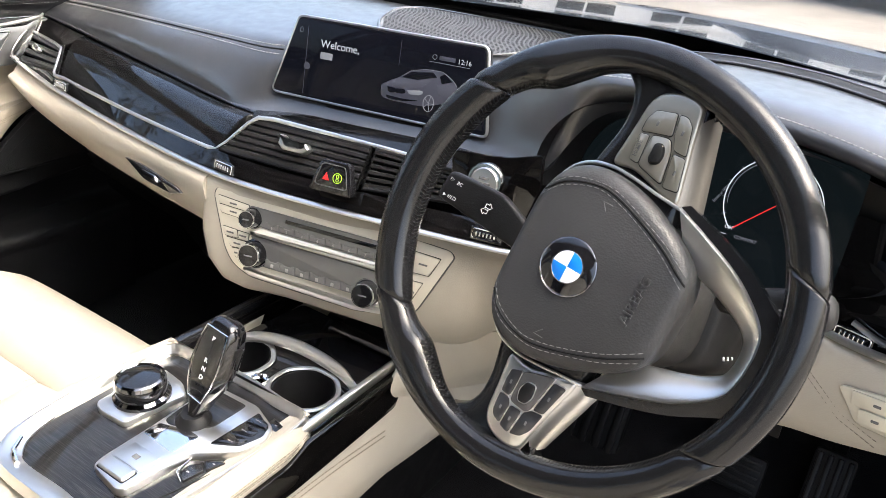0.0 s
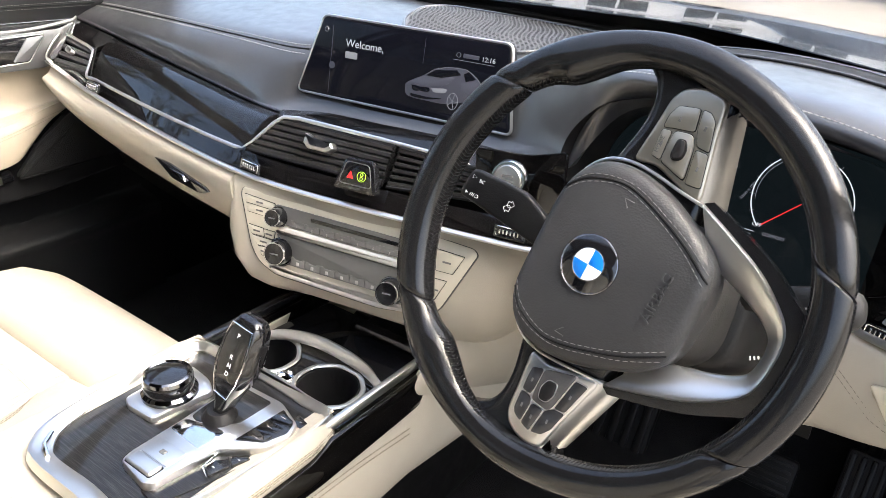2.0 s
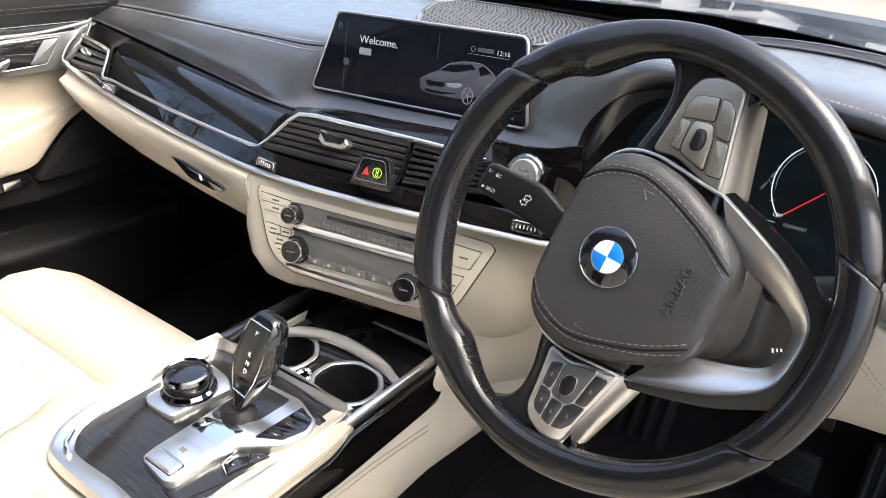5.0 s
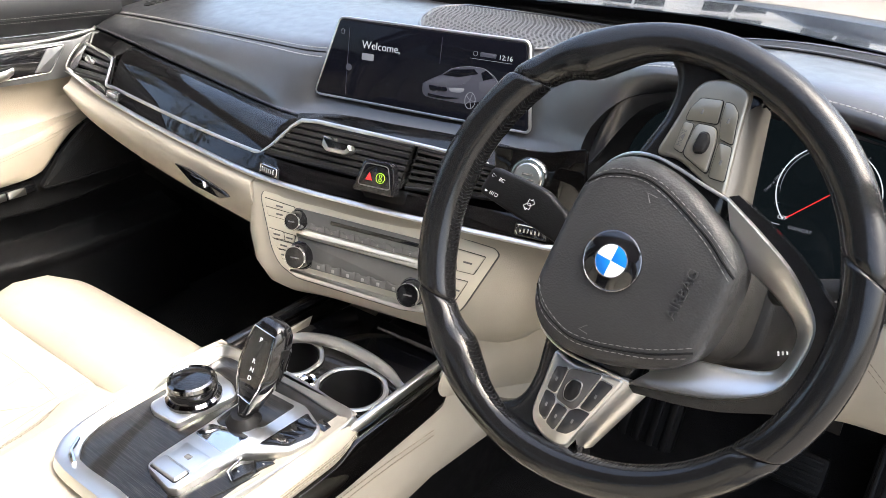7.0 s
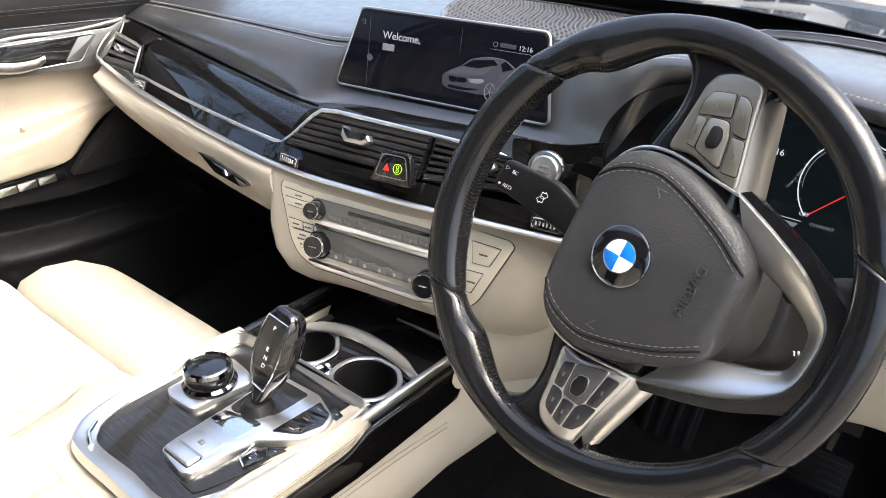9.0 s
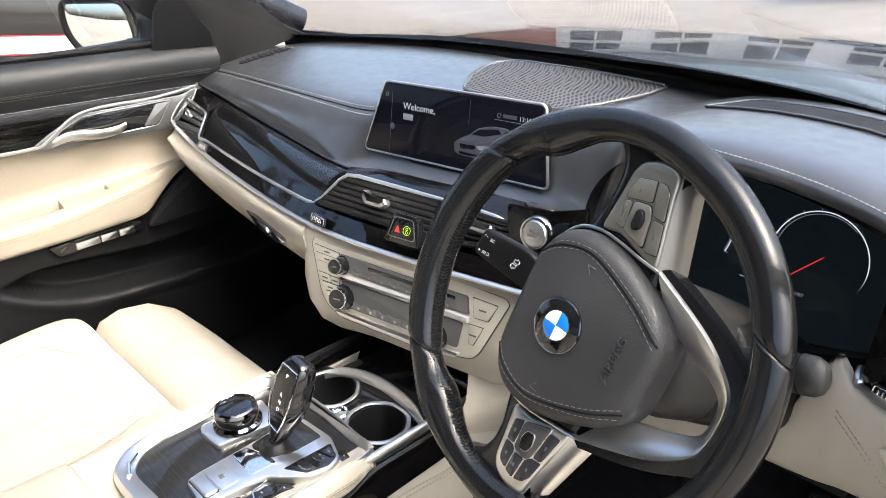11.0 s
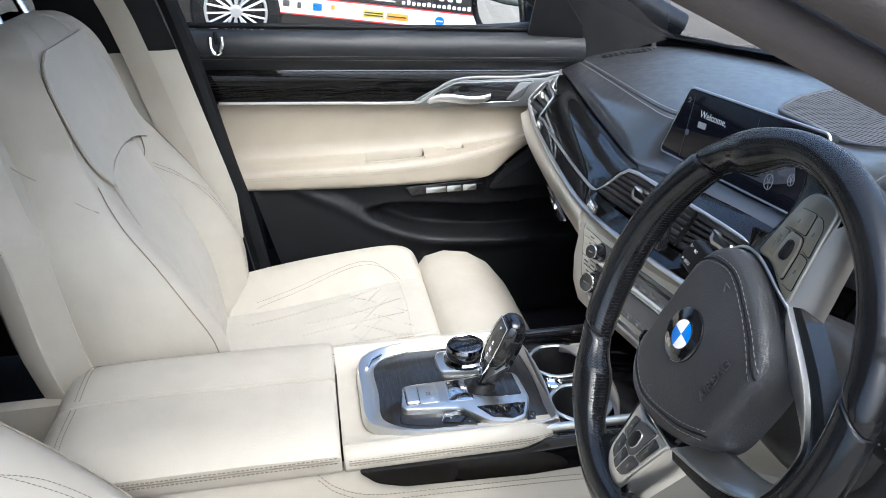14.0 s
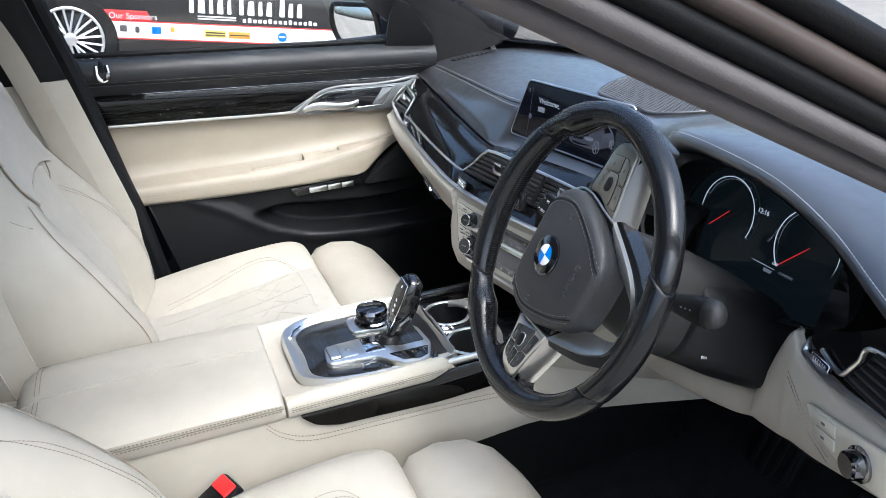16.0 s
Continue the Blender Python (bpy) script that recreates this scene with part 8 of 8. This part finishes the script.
# ---- neighbouring cars ----
def car(base, turn, paint, label, length=4.5, height=1.42, advert=False, pitch=0.0):
    """A parked saloon; its near side is towards +x before the turn."""
    c = thing("parked_car", base, label, "car", "parked cars")
    M = Matrix.Translation(base) @ pose(0, 0, 0, 0, 0, turn) @ pose(0, 0, 0, pitch, 0, 0)
    L, W = length / 2, 0.90
    side = [(-L, 0.45, 0.80), (-L + 0.05, 0.72, 0.84), (-L + 0.3, 0.86, 0.87), (-L + 0.9, 0.93, 0.89), (-0.8, 0.97, 0.90), (0.5, 0.95, 0.90), (1.1, 0.90, 0.89), (L - 0.5, 0.80, 0.86), (L - 0.12, 0.66, 0.80), (L, 0.50, 0.74)]
    rings = []
    for y, zt, w in side:
        rings.append([at(M, x, y, z) for x, z in ((w - 0.06, 0.20), (w - 0.01, 0.30), (w + 0.02, 0.5), (w, zt - 0.16), (w - 0.05, zt - 0.03), (w - 0.14, zt), (0, zt + 0.02), (-w + 0.14, zt), (-w + 0.05, zt - 0.03), (-w, zt - 0.16), (-w - 0.02, 0.5), (-w + 0.01, 0.30), (-w + 0.06, 0.20))])
    part("body", ring_loft(rings), paint, c, "", 50)
    cab = [(-1.75, 0.93, 0.70, 0.93), (-1.1, 0.93, 0.74, 1.30), (-0.5, 0.95, 0.73, height), (0.25, 0.95, 0.72, height - 0.02), (0.75, 0.93, 0.73, 1.20), (1.15, 0.90, 0.74, 0.92)]
    part("cabin", ring_loft([[at(M, x, y, z) for x, z in ((w + 0.08, zb - 0.02), (w * 0.94, zt - 0.06), (w * 0.8, zt), (-w * 0.8, zt), (-w * 0.94, zt - 0.06), (-w - 0.08, zb - 0.02))] for y, zb, w, zt in cab]), GLOSS_BLACK, c, "dark glazed cabin", 50)
    part("roof", sheet([[at(M, x, y, height + 0.012 - abs(x) * 0.05) for x in steps(-0.6, 0.6, 5)] for y in (0.3, -0.1, -0.6)], 0.015), paint, c)
    for wy in (-1.19, 1.45):
        for sg in (1, -1):
            wm = M @ pose(sg * 0.86, wy, 0.325, 0, 90 * sg, 0)
            wheel = part("wheel", lathe([(0.15, -0.05), (0.30, -0.09), (0.322, -0.06), (0.325, 0.06), (0.305, 0.085), (0.235, 0.088), (0.225, 0.06), (0.0, 0.02)], wm, 36), SEAL_RUBBER, c, "black tyre")
            part("rim", tube([at(wm, 0.218 * math.cos(k * math.pi / 18), 0.218 * math.sin(k * math.pi / 18), 0.080) for k in range(36)], 0.012, 8, closed=True), CHROME_RIM, wheel, "bright alloy rim")
            part("hub", lathe([(0.05, 0.04), (0.045, 0.085), (0.03, 0.09), (0, 0.09)], wm, 20), CHROME_RIM, wheel)
            for k in range(10):
                a = k * math.pi / 5
                for da in (-0.16, 0.16):
                    part("spoke", tube([at(wm, 0.045 * math.cos(a), 0.045 * math.sin(a), 0.078), at(wm, 0.212 * math.cos(a + da), 0.212 * math.sin(a + da), 0.078)], 0.0085, 6), CHROME_RIM, wheel)
    if advert:
        A = M @ basis((0.925, 0, 0), (0, 1, 0), (0, 0, 1))
        part("white_band", slab(rect(-0.93, 0.352, 1.15, 0.466, 0.01), A, 0.006, 0.001), WHITE_ENAMEL, c, "white sponsor band")
        for z in (0.343, 0.466):
            part("red_line", slab(rect(-0.93, z, 1.15, z + 0.009, 0.003), A, 0.006, 0.001), RED_PLASTIC, c)
        part("red_tab", slab([(-1.02, 0.470), (-0.63, 0.470), (-0.67, 0.545), (-1.02, 0.545)], A, 0.006, 0.001), RED_PLASTIC, c)
        part("lettering", text_mesh("Our Sponsors", 0.058, A @ pose(-0.93, 0.487, 0.0065)), WHITE_ENAMEL, c, "white lettering")
        for y0, y1, z0, z1, hue in ((-0.86, -0.81, 0.395, 0.440, GREY_PLASTIC), (-0.755, -0.725, 0.390, 0.435, GREY_PLASTIC), (-0.69, -0.64, 0.386, 0.440, FAINT_BLUE), (-0.64, -0.575, 0.386, 0.440, BLUE_ENAMEL), (-0.51, -0.48, 0.405, 0.440, SIGN_ORANGE), (-0.53, -0.42, 0.385, 0.400, FAINT_BLUE), (-0.36, -0.29, 0.395, 0.420, FAINT_BLUE), (-0.268, -0.108, 0.378, 0.430, SIGN_YELLOW), (-0.092, 0.072, 0.376, 0.425, SIGN_ORANGE), (0.11, 0.22, 0.392, 0.412, FAINT_BLUE), (0.40, 0.58, 0.388, 0.404, FAINT_BLUE)):
            part("sponsor_mark", slab(rect(y0, z0, y1, z1, 0.008), A @ pose(0, 0, 0.006), 0.002, 0.0005), hue, c)
        part("sponsor_mark", lathe([(0.036, 0), (0.036, 0.002), (0, 0.002)], A @ pose(0.317, 0.401, 0.006), 24), BLUE_ENAMEL, c, "round blue sponsor mark")
        for y0, y1, z0 in ((-0.258, -0.118, 0.407), (-0.258, -0.118, 0.389), (-0.08, 0.06, 0.395), (0.293, 0.341, 0.397)):
            part("sponsor_bar", slab(rect(y0, z0, y1, z0 + 0.010, 0.002), A @ pose(0, 0, 0.008), 0.001, 0.0003), MATT_BLACK_PAINT if y0 < 0.2 else WHITE_ENAMEL, c)
        rnd = random.Random(8)
        y = -0.375
        for k in range(12):
            w, tall = rnd.uniform(0.030, 0.055), (0.16 if k in (0, 5, 9) else 0.105)
            part("brand_shape", slab(round_poly([(y, 0.552), (y + w, 0.548), (y + w * 0.9, 0.552 + tall), (y + w * 0.15, 0.548 + tall)], 0.014), A, 0.006, 0.001), WHITE_ENAMEL, c, "white brand shape")
            y += w + (0.055 if k in (4, 8) else 0.026)
        y = 0.015
        for k in range(15):
            part("address_shape", slab(rect(y, 0.497, y + 0.026, 0.522 + (0.008 if k % 4 == 1 else 0.0), 0.006), A, 0.006, 0.001), WHITE_ENAMEL, c, "white address shape")
            y += 0.039
        for z in (0.505, 0.523):
            part("rule", slab(rect(-0.315, z, -0.035, z + 0.010, 0.003), A, 0.006, 0.001), WHITE_ENAMEL, c)
    return c


# ---- trees beyond the neighbouring car ----
def tree(base, height, seed):
    """A sparse early-leaf tree: tapered trunk, forking limbs and small leaves along the twigs."""
    rnd = random.Random(seed)
    t = thing("tree", base, "bare-branched tree with sparse olive leaves", "tree", "trees beyond the cars")
    o = Vector(base)
    top = o + Vector((rnd.uniform(-0.4, 0.4), rnd.uniform(-0.4, 0.4), height * 0.62))
    trunk = smooth([o, o.lerp(top, 0.35) + Vector((rnd.uniform(-0.15, 0.15), rnd.uniform(-0.15, 0.15), 0)), o.lerp(top, 0.7), top], 10)
    part("trunk", tube(trunk, [0.20 - 0.014 * k for k in range(10)], 8), BARK, t, "grey-brown trunk")
    verts, faces = [], []
    for k in range(13):
        a, s = rnd.uniform(0, 6.28), trunk[rnd.randint(3, 9)]
        d = Vector((math.cos(a), math.sin(a), rnd.uniform(0.5, 1.5))).normalized()
        ln = height * rnd.uniform(0.25, 0.42)
        limb = smooth([s, s + d * ln * 0.5 + Vector((0, 0, rnd.uniform(-0.1, 0.3))), s + d * ln + Vector((rnd.uniform(-0.3, 0.3), rnd.uniform(-0.3, 0.3), 0.3))], 8)
        part("limb", tube(limb, [0.055 - 0.006 * i for i in range(8)], 5), BARK, t)
        for j in range(16):
            q = limb[rnd.randint(2, 7)]
            e = (d + Vector((rnd.uniform(-1.2, 1.2), rnd.uniform(-1.2, 1.2), rnd.uniform(-0.5, 1.0)))).normalized()
            tip = q + e * rnd.uniform(0.4, 1.1)
            w = e.orthogonal().normalized() * 0.008
            i0 = len(verts)
            verts += [q - w, q + w, tip]
            faces.append((i0, i0 + 1, i0 + 2))
            for _ in range(24):
                c = q.lerp(tip, rnd.uniform(0.2, 1.0)) + Vector((rnd.uniform(-0.12, 0.12), rnd.uniform(-0.12, 0.12), rnd.uniform(-0.12, 0.12)))
                u = Vector((rnd.uniform(-1, 1), rnd.uniform(-1, 1), rnd.uniform(-1, 1))).normalized() * rnd.uniform(0.03, 0.065)
                v = u.orthogonal().normalized() * 0.03
                i0 = len(verts)
                verts += [c - u, c + v, c + u, c - v]
                faces.append((i0, i0 + 1, i0 + 2, i0 + 3))
    me = bpy.data.meshes.new("crown")
    me.from_pydata(verts, [], faces)
    me.materials.append(LEAF)
    crown = new("crown", me)
    crown.parent, crown.matrix_parent_inverse = t, PLACES[t].inverted()
    tagged(crown, kind="stuff")


for k, (x, y, h) in enumerate(((-10.5, -4.5, 8.5), (-12.0, -1.2, 9.5), (-10.8, 2.2, 8.0), (-12.5, 5.5, 9.0), (-14.0, 1.0, 11.0), (-13.5, -7.5, 10.0))):
    tree((x, y, 0.2), h, 11 + k)

def office(base, width, height, turn):
    """A long two-storey building of white stucco with a brick wing and rows of dark windows in white frames."""
    b = thing("office_building", base, "white stuccoed two-storey building with dark windows and a brick wing", "building")
    M = Matrix.Translation(base) @ pose(0, 0, 0, 0, 0, turn)
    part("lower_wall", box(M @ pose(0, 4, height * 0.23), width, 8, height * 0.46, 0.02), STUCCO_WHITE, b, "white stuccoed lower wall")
    part("brick_wing", box(M @ pose(-width / 2 - 3.5, 4, height * 0.45), 7, 8.5, height * 0.9, 0.02), BRICK, b, "red brick wing")
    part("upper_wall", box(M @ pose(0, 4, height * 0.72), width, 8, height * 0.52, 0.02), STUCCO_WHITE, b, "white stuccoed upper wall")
    part("roof", sheet([[at(M, x, y, z) for x in (-width / 2 - 0.3, width / 2 + 0.3)] for y, z in ((8.4, height), (4.0, height + 1.6), (-0.4, height))], 0.15), ROOF_GREY, b, "grey roof")
    n = int(width / 5.5)
    for k in range(n):
        for z in (height * 0.25, height * 0.70):
            W = M @ pose((k + 0.5) * width / n - width / 2, -0.02, z, 90, 0, 0)
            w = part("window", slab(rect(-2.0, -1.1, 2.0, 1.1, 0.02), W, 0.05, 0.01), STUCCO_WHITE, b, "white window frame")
            for sx in (-0.93, 0.93):
                part("pane", slab(rect(sx - 0.85, -0.95, sx + 0.85, 0.95, 0.02), W @ pose(0, 0, 0.045), 0.012, 0.003), GLOSS_BLACK, w)


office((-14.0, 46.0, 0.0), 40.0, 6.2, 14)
car((-6.19, 0.850, 0.003), 0, MATT_BLACK_PAINT, "black parked car with a white sponsor band along its side", advert=True, pitch=-8.4)
car((-0.9, 9.5, 0.0), 78, SILVER_PAINT, "silver parked car beyond the bonnet")
car((4.6, 9.0, 0.0), 95, MATT_BLACK_PAINT, "dark parked car beyond the bonnet")
